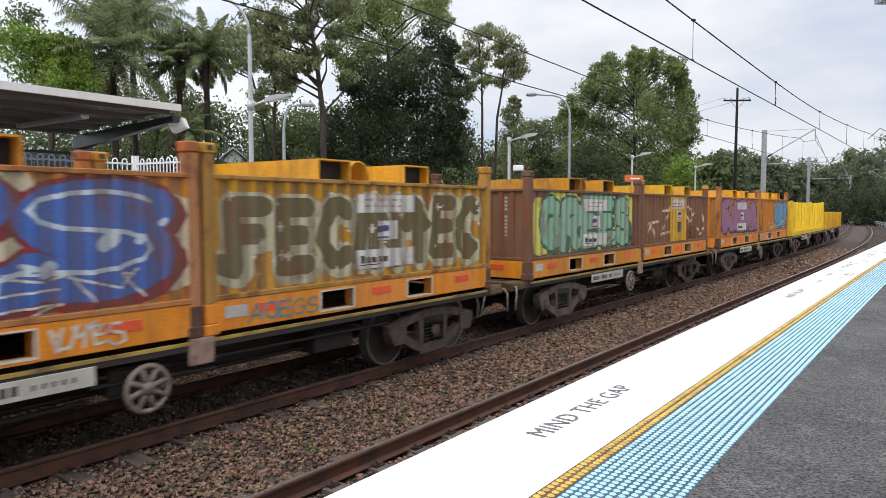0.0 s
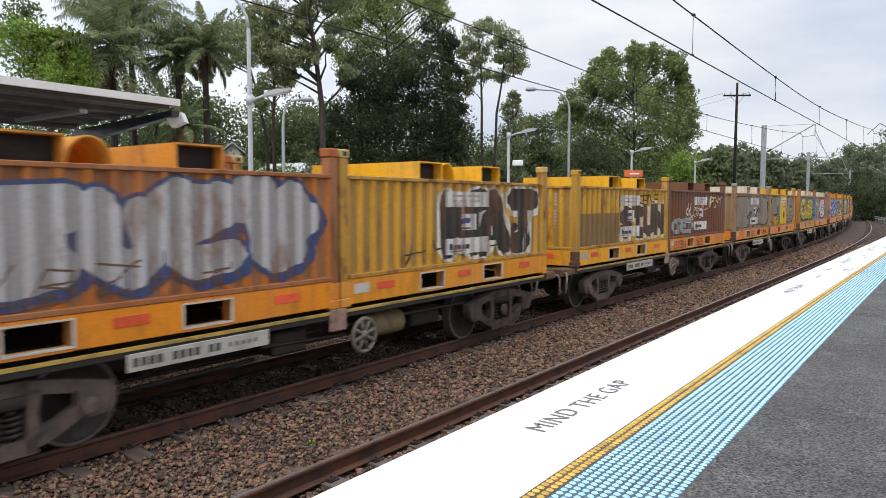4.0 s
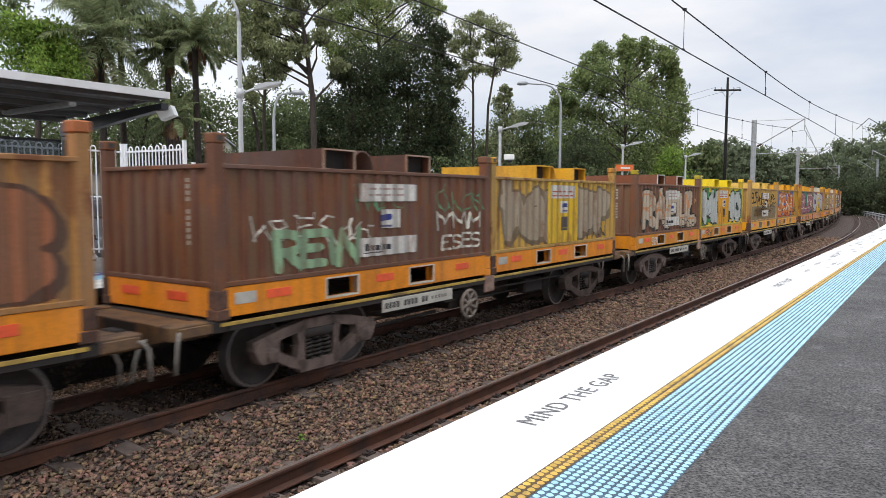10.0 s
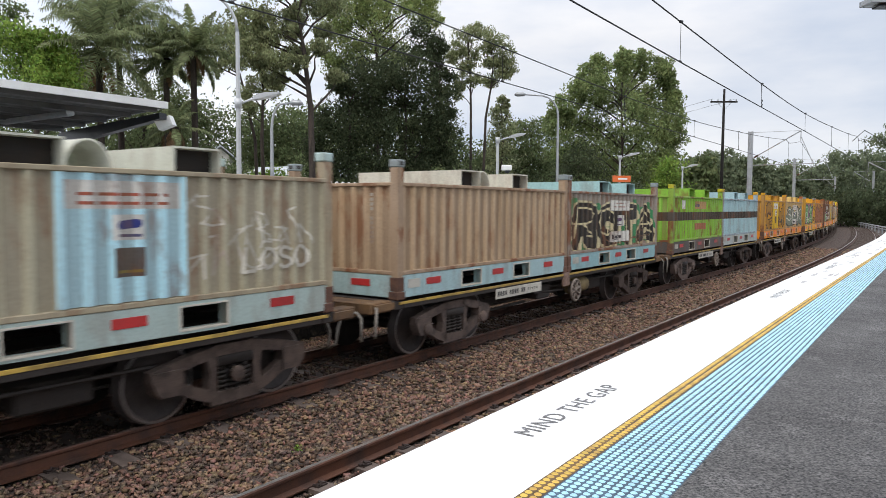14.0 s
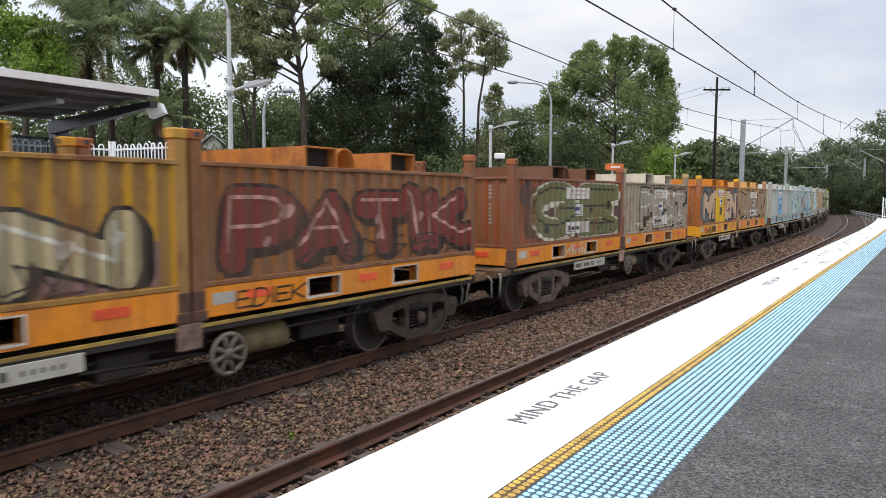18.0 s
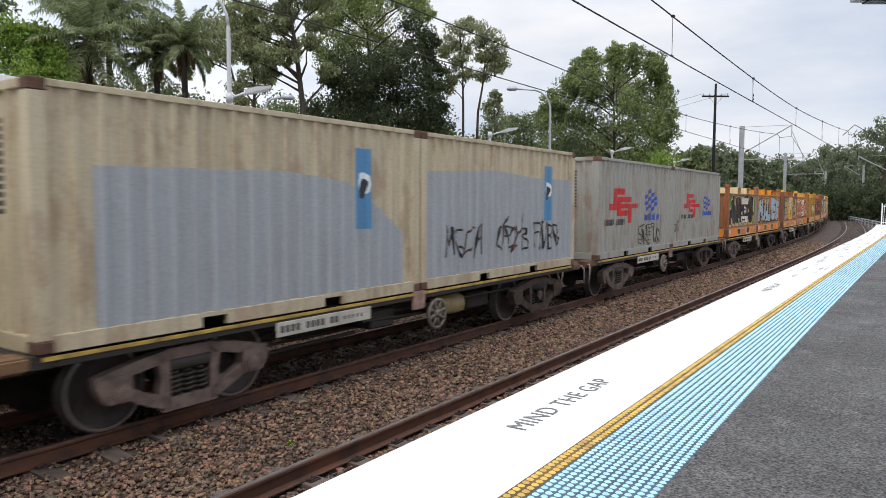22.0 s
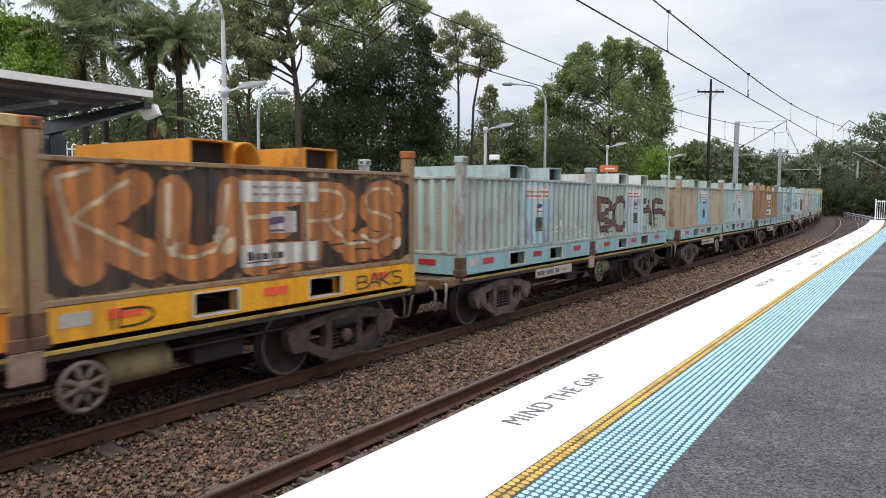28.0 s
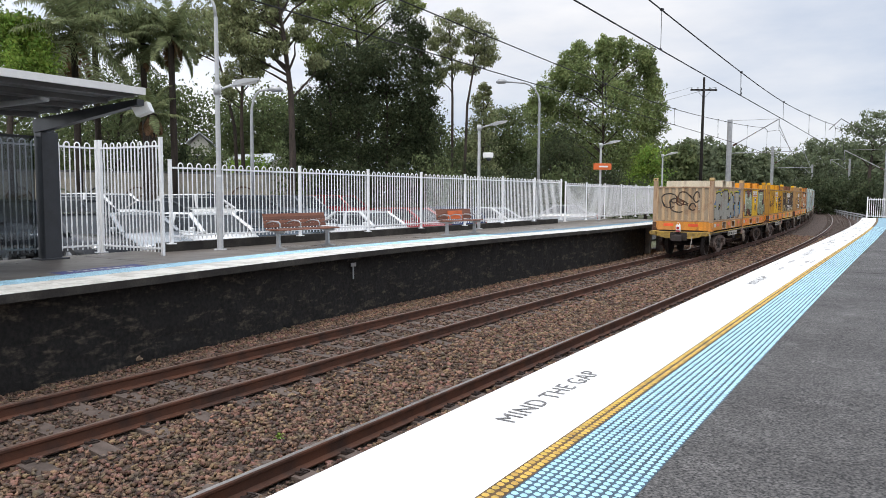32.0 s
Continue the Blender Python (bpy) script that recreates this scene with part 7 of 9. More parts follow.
P_BOWL = [(0, 0), (0, 1), (0.5, 1)] + bow(0.5, 0.73, 0.46, 0.27, 90, -90) + [(0, 0.46)]
STROKES = {
    "A": [[(0, 0), (0.5, 1), (1, 0)], [(0.2, 0.36), (0.8, 0.36)]],
    "B": [[(0, 0), (0, 1), (0.5, 1)] + bow(0.5, 0.76, 0.4, 0.24, 90, -90) + [(0, 0.52), (0.55, 0.52)] + bow(0.55, 0.26, 0.43, 0.26, 90, -90) + [(0, 0)]],
    "C": [bow(0.55, 0.5, 0.53, 0.5, 50, 310, 9)],
    "D": [[(0, 0), (0, 1), (0.4, 1)] + bow(0.4, 0.5, 0.58, 0.5, 90, -90, 8) + [(0, 0)]],
    "E": [[(0.95, 1), (0, 1), (0, 0), (0.95, 0)], [(0, 0.52), (0.75, 0.52)]],
    "F": [[(0.95, 1), (0, 1), (0, 0)], [(0, 0.55), (0.75, 0.55)]],
    "G": [bow(0.52, 0.5, 0.5, 0.5, 50, 330, 10) + [(1.0, 0.45), (0.6, 0.45)]],
    "H": [[(0, 0), (0, 1)], [(1, 0), (1, 1)], [(0, 0.5), (1, 0.5)]],
    "I": [[(0.5, 0), (0.5, 1)]],
    "K": [[(0, 0), (0, 1)], [(0.95, 1), (0.08, 0.5), (1, 0)]],
    "L": [[(0, 1), (0, 0), (0.9, 0)]],
    "M": [[(0, 0), (0.05, 1), (0.5, 0.35), (0.95, 1), (1, 0)]],
    "N": [[(0, 0), (0, 1), (1, 0), (1, 1)]],
    "O": [bow(0.5, 0.5, 0.5, 0.5, 90, 450, 12)],
    "P": [P_BOWL],
    "R": [P_BOWL, [(0.4, 0.46), (1, 0)]],
    "S": [bow(0.52, 0.76, 0.45, 0.24, 30, 270, 8) + bow(0.5, 0.26, 0.47, 0.26, 90, -150, 8)],
    "T": [[(0, 1), (1, 1)], [(0.5, 1), (0.5, 0)]],
    "U": [[(0, 1), (0, 0.3)] + bow(0.5, 0.3, 0.5, 0.3, 180, 360) + [(1, 1)]],
    "Y": [[(0, 1), (0.5, 0.5), (1, 1)], [(0.5, 0.5), (0.45, 0)]],
    "^": [[(0.5, 0), (0.5, 0.95)], [(0.05, 0.6), (0.5, 1), (0.95, 0.6)]],
}
BROAD = {"I": 0.45, "M": 1.25, " ": 0.6}


def lettered(rng, word, a0, a1, z0, z1, fat, slant):
    """The strokes of a sprayed word between a0 and a1: every letter with its own height and tilt."""
    total = sum(BROAD.get(c, 1.0) for c in word)
    shapes, a = [], a0
    for c in word:
        w = (a1 - a0) * BROAD.get(c, 1.0) / total
        room = max(0.3 * w, w - 1.5 * fat)
        lo, hi = z0 + rng.uniform(0, 0.10) * (z1 - z0), z1 - rng.uniform(0, 0.12) * (z1 - z0)
        tilt = rng.uniform(-slant, slant) * 0.6
        for stroke in STROKES.get(c, ()):
            shapes.append([(a + (w - room) / 2 + room * (x + 0.03 * rng.uniform(-1, 1)) + tilt * (z - 0.5) * (hi - lo), lo + (hi - lo) * z) for x, z in stroke])
            if rng.random() < 0.3 and fat > 0.05:        # a spur off the end
                e = shapes[-1][-1]
                shapes.append([e, (e[0] + rng.choice((-0.3, 0.3)) * w, e[1] + rng.uniform(-0.08, 0.16) * (z1 - z0))])
        a += w
    return shapes


def sprayed(seed, a0, a1, z0, z1, letters, layers, slant=0.12, wild=False):
    """Layers of (colour, stroke radius, dx, dz) over a word or over a number of loose gestures; gives [(colour, lift, polygon)]."""
    rng = random.Random(seed)
    word = letters if isinstance(letters, str) else ""
    w = (a1 - a0) / max(1, len(word) if word else letters)
    shapes = lettered(rng, word, a0, a1, z0, z1, max(l[1] for l in layers) * 0.8, slant) if word else []
    for i in range(0 if word else letters):
        z_lo, z_hi = z0 + rng.uniform(0, 0.12) * (z1 - z0), z1 - rng.uniform(0, 0.14) * (z1 - z0)
        tilt = rng.uniform(-slant, slant)
        picks = [(g, 0.0, 1.0) for g in COMBOS[rng.randrange(len(COMBOS))]]
        if wild:                        # a second gesture grown into the first
            lo = rng.choice((0.0, 0.35, 0.5))
            picks += [(g, lo, lo + 0.5) for g in COMBOS[rng.randrange(len(COMBOS))][:2]]
        for g, part_lo, part_hi in picks:
            pts = [(a0 + w * (i + 0.04 + 0.92 * (x + rng.uniform(-0.12, 0.12))) + tilt * (z - 0.5), z_lo + (z_hi - z_lo) * (part_lo + (part_hi - part_lo) * (z + rng.uniform(-0.08, 0.08)))) for x, z in GESTURES[g]]
            shapes.append(pts)
            if rng.random() < 0.5:      # a flick off the end
                e = pts[-1]
                shapes.append([e, (e[0] + rng.uniform(-0.4, 0.5) * w, e[1] + rng.uniform(-0.25, 0.3) * (z1 - z0))])
    out, lift = [], 0.003
    for colour, r, dx, dz in layers:
        k = 0
        for pts in shapes:
            for p, q in zip(pts[:-1], pts[1:]):
                out.append((colour, lift + 0.00004 * k, capsule((p[0] + dx, p[1] + dz), (q[0] + dx, q[1] + dz), r)))
                k += 1
        lift += 0.00004 * k + 0.002
    return out


def cloud(seed, a0, a1, z0, z1, colour, lift, r=0.22, n=9):
    rng = random.Random(seed)
    out = []
    for i in range(n):
        a = a0 + (a1 - a0) * (i + 0.5) / n
        out.append((colour, lift + 0.00004 * i, capsule((a, z0 + r + rng.uniform(0, 0.1)), (a + rng.uniform(-0.2, 0.2), z1 - r + rng.uniform(-0.25, 0.1)), r * rng.uniform(0.9, 1.35), 7)))
    return out


def paint_mesh(items, folds, x0, z_lo, z_hi, parent, name="graffiti", label="sprayed graffiti in several colours"):
    """One mesh for all sprayed shapes of a wall, clipped to the wall's height."""
    b, cols = Build(), []
    for colour, lift, poly in items:
        if colour not in cols:
            cols.append(colour)
        b.m = 2 * cols.index(colour)
        drape(b, [(a, min(max(z, z_lo), z_hi)) for a, z in poly], lift, folds, x0)
    if not b.v:
        return None
    if name == "painted_patch":       # fresh paint, hardly worn
        return b.ob(name, [coat("fresh_paint_" + c, lin(c), 0.1, 0.05, 0.35) for c in cols for _ in (0, 1)], parent, label)
    # each colour twice: plain on the flats, with rib shading painted in for folds
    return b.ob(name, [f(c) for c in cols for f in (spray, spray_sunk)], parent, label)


SHELL = {}


def build_shells():
    """The shared meshes of an open half-height container; they lie under one hidden-away first container."""
    z0, zt = 0.40, 1.83
    hx = W20 / 2
    b = Build()
    pockets = ((1.80, 2.42), (3.64, 4.26))
    for sx in (-1, 1):
        x0, x1 = sorted((sx * (hx - 0.004), sx * (hx - 0.16)))
        spans = [0.1] + [e for p in pockets for e in p] + [L20 - 0.1]
        for i in range(0, len(spans), 2):
            b.box(x0, x1, spans[i], spans[i + 1], 0.03, 0.385, 0.008)
        for p0, p1 in pockets:
            b.box(x0, x1, p0, p1, 0.03, 0.075)
            b.box(x0, x1, p0, p1, 0.335, 0.385)
    for y0, y1 in ((0.004, 0.15), (L20 - 0.15, L20 - 0.004)):
        b.box(-hx + 0.1, hx - 0.1, y0, y1, 0.03, 0.385, 0.008)
    b.box(-hx + 0.16, hx - 0.16, 0.15, L20 - 0.15, 0.30, 0.40)
    SHELL["base_frame"] = b
    SHELL["side_wall"] = folded_wall(SIDE_FOLDS, z0, zt - 0.05)
    SHELL["end_wall"] = folded_wall(END_FOLDS, z0, zt - 0.05)
    for name, za, zb in (("top_rail", zt - 0.055, zt), ("bottom_rail", z0 - 0.012, z0 + 0.05)):
        SHELL[name] = Build().box(hx - 0.075, hx + 0.004, -L20 / 2 + 0.13, L20 / 2 - 0.13, za, zb, 0.008)
        SHELL["end_" + name] = Build().box(-hx + 0.13, hx - 0.13, L20 / 2 - 0.075, L20 / 2 + 0.004, za, zb, 0.008)
    SHELL["post"] = Build().box(0.004, 0.165, 0.004, 0.165, 0.12, 2.06, 0.012)
    c = Build().box(-0.004, 0.18, -0.004, 0.18, 2.06, 2.18, 0.014)
    SHELL["post_cap"] = c
    # no holes cut: thin black plates paint the dark inside them
    c = Build().box(0.05, 0.13, -0.006, -0.002, 2.09, 2.15)
    c.box(0.182, 0.186, 0.05, 0.13, 2.09, 2.15)
    SHELL["cap_hole"] = c
    c = Build().box(-0.006, 0.19, -0.006, 0.19, 0.0, 0.13, 0.012)
    c.box(0.0, 0.17, 0.0, 0.17, 0.13, 0.36, 0.01)
    SHELL["corner_casting"] = c
    t, y0, y1, h = 0.02, 0.0, 0.62, 0.30
    b = Build()
    b.box(-1.16, 1.16, y0, y1, h - t, h)
    b.box(-1.16, 1.16, y0, y0 + t, 0, h - t)
    b.box(-1.16, 1.16, y1 - t, y1, 0, h - t)
    SHELL["lifting_tunnel"] = b
    # solid dark block that stands in for the shade inside the tunnel
    SHELL["tunnel_lining"] = Build().box(-1.02, 1.02, y0 + t, y1 - t, 0.0, h - t)
    b = Build()
    for sx in (1,):
        x0, x1 = sorted((sx * 1.16, sx * 1.185))
        b.box(x0, x1, y0 - 0.004, y1 + 0.004, h - t + 0.002, h + 0.004)
        b.box(x0, x1, y0 - 0.004, y0 + t - 0.002, 0, h - t + 0.002)
        b.box(x0, x1, y1 - t + 0.002, y1 + 0.004, 0, h - t + 0.002)
    SHELL["tunnel_rim"] = b
    b, n = Build(), 12
    ring = [(0.25 - 0.25 * math.cos(math.pi * i / n), 0.02 + 0.30 * math.sin(math.pi * i / n)) for i in range(n + 1)]
    inner = [(0.25 - 0.225 * math.cos(math.pi * i / n), 0.02 + 0.275 * math.sin(math.pi * i / n)) for i in range(n + 1)]
    v = [(x, y, z) for x in (-0.85, 1.05) for y, z in ring + inner]
    m = len(ring)
    f = []
    for i in range(n):
        f += [(i, i + 1, 2 * m + i + 1, 2 * m + i), (m + i, 3 * m + i, 3 * m + i + 1, m + i + 1), (i, m + i, m + i + 1, i + 1), (2 * m + i, 2 * m + i + 1, 3 * m + i + 1, 3 * m + i)]
    b.add(v, f)
    SHELL["hoop_cover"] = b
    c = Build()
    for x0, x1 in ((-0.335, -0.31), (0.31, 0.335)):
        c.box(-0.1, 0.01, x0, x1, 0.06, 0.35)
    c.box(-0.1, 0.01, -0.31, 0.31, 0.06, 0.078)
    c.box(-0.1, 0.01, -0.31, 0.31, 0.332, 0.35)
    SHELL["fork_pocket"] = c
    SHELL["reflector"] = Build().box(0, 0.008, -0.2, 0.2, 0, 0.11, 0.002)
    c = Build().box(0, 0.006, -0.16, 0.16, 0, 0.14)
    SHELL["data_plate"] = c


def shell(name, parent, material, m=None, label="", smooth=False, second=None):
    s = SHELL[name]
    if isinstance(s, Build):
        s = SHELL[name] = part(name, s, [material, material] if max(s.mi, default=0) else material, parent, label, smooth)
        o = s
    else:
        o = again(s, name, parent)
        if label:
            o["label"] = label
    on(o, material, second)
    if m is not None:
        o.matrix_local = m
    return o


def open_container(spec, seed):
    """A half-height open steel container on a fork-pocket base."""
    colour, base, cap, top, label = spec["paint"], spec["base"], spec["cap"], spec.get("top", spec["paint"]), spec["label"]
    rng = random.Random(seed)
    c = thing("open_container", label, "container", group="open steel containers on the train")
    hx = W20 / 2
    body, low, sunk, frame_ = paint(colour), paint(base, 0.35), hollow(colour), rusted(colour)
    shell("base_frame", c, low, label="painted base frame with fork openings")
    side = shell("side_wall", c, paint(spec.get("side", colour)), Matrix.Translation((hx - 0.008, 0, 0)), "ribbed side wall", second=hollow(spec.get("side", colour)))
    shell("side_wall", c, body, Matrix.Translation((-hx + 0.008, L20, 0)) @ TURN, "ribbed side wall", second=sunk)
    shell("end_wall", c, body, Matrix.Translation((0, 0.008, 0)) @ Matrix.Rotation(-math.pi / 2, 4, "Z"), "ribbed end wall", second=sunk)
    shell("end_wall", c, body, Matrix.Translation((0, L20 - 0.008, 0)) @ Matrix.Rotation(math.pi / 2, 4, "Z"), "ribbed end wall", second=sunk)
    for turn in (Matrix.Identity(4), TURN):
        for name in ("top_rail", "bottom_rail", "end_top_rail", "end_bottom_rail"):
            shell(name, c, frame_, Matrix.Translation((0, L20 / 2, 0)) @ turn, "wall rail")
    for sx, sy in ((-1, -1), (1, -1), (-1, 1), (1, 1)):
        m = Matrix.Translation((sx * hx, 0 if sy < 0 else L20, 0)) @ Matrix.Rotation({(-1, -1): 0, (1, -1): math.pi / 2, (1, 1): math.pi, (-1, 1): -math.pi / 2}[(sx, sy)], 4, "Z")
        post = shell("post", c, frame_, m, "corner post")
        head = shell("post_cap", post, paint(cap, 0.3), label="painted stacking cap")
        shell("cap_hole", post, M_INK, label="black plates for the dark of the stacking holes")
        shell("corner_casting", c, M_RUST if rng.random() < 0.8 else low, m, "rusty corner casting")
    lid = paint(top, 0.4)
    for y in (1.80, 3.60):
        tun = shell("lifting_tunnel", c, lid, Matrix.Translation((0, y, 1.80)), "box-shaped tunnel across the top")
        shell("tunnel_lining", tun, M_TUNNEL_SHADE, label="dark block for the shade inside the tunnel")
        for turn in (Matrix.Identity(4), Matrix.Translation((0, 0.62, 0)) @ TURN):
            shell("tunnel_rim", tun, paint(spec.get("rim", top), 0.3), turn, "pale tunnel rim")
    shell("hoop_cover", c, lid, Matrix.Translation((0, 2.48, 1.80)), "rounded cover across the top", True)
    rim = paint(spec.get("pocket", "CFC8B8"), 0.3)
    flash = M_RED if base in COLD else M_FLUO
    for sx in (-1, 1):
        turn = Matrix.Identity(4) if sx > 0 else TURN
        for y in (2.11, 3.95):
            shell("fork_pocket", c, rim, Matrix.Translation((sx * (hx - 0.004), y, 0)) @ turn, "pale fork pocket frame")
        if sx > 0:
            for y in (0.95, 3.03, 5.12):
                shell("reflector", c, flash, Matrix.Translation((hx - 0.004, y, 0.19)), "red reflector")
            shell("data_plate", c, M_BOARD, Matrix.Translation((hx - 0.004, 0.42, 0.17)), "pale data plate")
    for x in (0.45, -0.55):
        shell("reflector", c, flash, Matrix.Translation((x, 0.004, 0.19)) @ Matrix.Rotation(-math.pi / 2, 4, "Z"), "red reflector")
    decals(c, spec, seed, hx - 0.008, 0.46, 1.77)
    return c


def decals(c, spec, seed, x0, zl, zh):
    """Signs, stickers and graffiti on the side that faces the platforms."""
    rng = random.Random(seed + 5)
    g, items = spec.get("g"), []
    if spec.get("stripe"):
        items.append(("3F352C", 0.0025, rect(0.16, L20 - 0.16, 1.05, 1.32)))
        e = paint_mesh([("3F352C", 0.0025, rect(-1.07, 1.07, 1.05, 1.32))], END_FOLDS, 0.0, zl, zh, c, "end_stripe", "dark stripe round the end")
        e.matrix_local = Matrix.Translation((0, 0.008, 0)) @ Matrix.Rotation(-math.pi / 2, 4, "Z")
        hx = W20 / 2
        for sx in (-1, 1):
            for y0 in (0.001, L20 - 0.168):
                part("post_stripe", Build().box(*sorted((sx * (hx - 0.168), sx * (hx - 0.001))), y0, y0 + 0.167, 1.05, 1.32), spray("3F352C"), c, "dark stripe round the post")
    if g:
        kind, cols, letters = g[0], g[1], g[2]
        a0, a1 = g[3] if len(g) > 3 else (0.3, 5.75)
        full, H = (zl, zh), zh - zl
        if len(g) > 4:
            zl, zh = g[4]
        if kind == "big":          # backdrop, outline, fill, light
            if cols[0]:
                items += cloud(seed, a0, a1, zl, zh, cols[0], 0.003, 0.3, 12)
            w = (a1 - a0) / (len(letters) if isinstance(letters, str) else letters)
            r = max(0.07, min(0.21, 0.175 * w))
            lay = [(cols[4], r + 0.11, 0.02, 0)] if len(cols) > 4 else []
            lay += [(cols[1], r + 0.06, 0.07, -0.06), (cols[1], r + 0.05, 0, 0), (cols[2], r, 0, 0)]
            if len(cols) > 3 and cols[3]:
                lay.append((cols[3], 0.024, -0.4 * r, 0.4 * r))
            items += [(a, l + 0.003, p) for a, l, p in sprayed(seed, a0 + 0.15, a1 - 0.15, zl + 0.20, zh - 0.22, letters, lay, 0.3, seed % 3 != 1)]
            drips = random.Random(seed + 9)
            for i in range(7):
                a, z = drips.uniform(a0, a1), drips.uniform(zl + 0.2, zl + 0.7)
                items.append((cols[1], 0.016, rect(a, a + 0.014, z - drips.uniform(0.1, 0.35), z)))
            for i in range(5):
                a, z, q = drips.uniform(a0 + 0.3, a1 - 0.3), drips.uniform(zl + 0.2, zh - 0.3), drips.uniform(0.03, 0.08)
                items.append((cols[3] if len(cols) > 3 and cols[3] else cols[2], 0.0165, capsule((a, z), (a + q, z + q), q)))
        elif kind == "line":       # outlined letters, thin paint
            lay = [(cols[1], 0.085, 0, 0), (cols[0], 0.05, 0, 0)] if len(cols) > 1 else [(cols[0], 0.035, 0, 0)]
            items += sprayed(seed, a0, a1, zl + 0.1, zh - 0.3, letters, lay)
        elif kind == "tag":        # thin marker tags
            for i in range(letters):
                a = a0 + (a1 - a0 - 1.2) * rng.random()
                z = zl + 0.15 + (H - 0.6) * rng.random()
                items += [(q, l + 0.0006 * i, p) for q, l, p in sprayed(seed + i, a, a + rng.uniform(0.8, 1.5), z, z + rng.uniform(0.25, 0.5), 4, [(cols[i % len(cols)], 0.013, 0, 0)], 0.3)]
        zl, zh = full
    for colour, a, b, p, q in spec.get("patches", ()):
        items.append((colour, 0.0022, rect(a, b, p, q)))
    for i, (word, a, b, p, q, colour, r) in enumerate(spec.get("tags", ())):
        items += [(c_, l + 0.013 + 0.0004 * i, t_) for c_, l, t_ in sprayed(seed + 3 * i, a, b, p, q, word, [(colour, r, 0, 0)], 0.3)]
    flecks = random.Random(seed + 2)
    for i in range(spec.get("flecks", 0)):       # small pale dabs among the letters
        a, z, q = flecks.uniform(0.3, 5.7), flecks.uniform(zl + 0.12, zh - 0.12), flecks.uniform(0.02, 0.045)
        items += [("DDD8C8", 0.0178 + 0.00003 * i, capsule((a - q, z), (a + q, z), 0.4 * q)), ("DDD8C8", 0.0180 + 0.00003 * i, capsule((a, z - 1.3 * q), (a, z + 1.3 * q), 0.4 * q))]
    if rng.random() < 0.75 and not spec.get("clean") and not spec.get("tags"):
        items += [(q, l + 0.012, p) for q, l, p in sprayed(seed + 77, 0.3 + 3.5 * rng.random(), 4.3 + 1.4 * rng.random(), zl + 0.02, zl + 0.4, 5, [(rng.choice(["2A2622", "D8D2C4", "6B4A38"]), 0.012, 0, 0)], 0.3)]
    if items:
        paint_mesh(items, SIDE_FOLDS, x0, zl, zh, c)
    low = spec.get("low", ())
    for word, a, b, colour in low:
        it = sprayed(seed + 31, a, b, 0.08, 0.30, word, [(colour, 0.013, 0, 0)], 0.35)
        tagged(paint_mesh(it, [(-0.1, 0.0), (6.2, 0.0)], x0 + 0.009, 0.05, 0.37, c, "base_tag", "sprayed tag on the base frame"), kind="stuff")
    if rng.random() < 0.3 and not spec.get("clean") and not low:
        a = rng.choice((0.75, 2.5, 4.4))
        it = sprayed(seed + 31, a, a + rng.uniform(0.7, 1.1), 0.08, 0.32, 4, [(rng.choice(["2A2622", "2A2622", "D8D2C4", "3A5A44"]), 0.016, 0, 0)], 0.1)
        tagged(paint_mesh(it, [(-0.1, 0.0), (6.2, 0.0)], x0 + 0.009, 0.05, 0.37, c, "base_tag", "thin tag on the base frame"), kind="stuff")
    sign = spec.get("sign")
    if sign:
        s, extra = [], []
        if sign == "plain":
            extra += [("D9D6CE", 0.020, rect(2.5, 3.85, 1.38, 1.64)), ("D9D6CE", 0.0205, rect(2.5, 3.85, 0.58, 0.85)), ("D9D6CE", 0.021, rect(2.98, 3.40, 0.98, 1.26))]
        else:
            s += [(sign, 0.020, rect(2.30, 3.72, zl, zh))]
            extra += [("D9D6CE", 0.0215, rect(2.38, 3.66, 1.42, 1.70)), ("D9D6CE", 0.022, rect(2.86, 3.24, 1.10, 1.36)),
                  ("4A4440", 0.0225, rect(2.88, 3.24, 0.72, 1.02)), ("8A7A30", 0.0235, rect(2.92, 3.20, 0.76, 0.79))]
        panel = paint_mesh(s, SIDE_FOLDS, x0, zl, zh, c, "sign_panel", "painted notice panel") or c
        for q in extra:
            paint_mesh([q], SIDE_FOLDS, x0, zl, zh, panel, "notice", "pale notice" if q[0] == "D9D6CE" else "dark notice")
        bars = []
        ink = "B5604E" if sign != "plain" else "B49A92"
        for i, z in enumerate((1.46, 1.55)):
            a = 2.52 + 0.08 * (sign == "plain") * 2
            while a < 3.45:
                w = rng.uniform(0.08, 0.2)
                bars.append((ink, 0.0245, rect(a, min(a + w, 3.52), z, z + 0.032)))
                a += w + 0.04
        if sign == "plain":
            bars += [("2E2E38", 0.0245, rect(2.58 + 0.085 * i, 2.64 + 0.085 * i, 0.66, 0.74 + 0.03 * (i in (0, 4)))) for i in range(7)] + [("2E2E38", 0.0246, rect(2.57, 3.02, 0.625, 0.64))]
        bars += [("2B3A82", 0.0246, capsule((2.96, 1.25 if sign != "plain" else 1.13), (3.14, 1.27 if sign != "plain" else 1.15), 0.045)), ("555577", 0.0246, rect(2.93, 3.18, 1.13 if sign != "plain" else 1.0, 1.16 if sign != "plain" else 1.03))]
        tagged(paint_mesh(bars, SIDE_FOLDS, x0, zl, zh, panel, "notice_print", "rows of small print as bars"), kind="stuff")
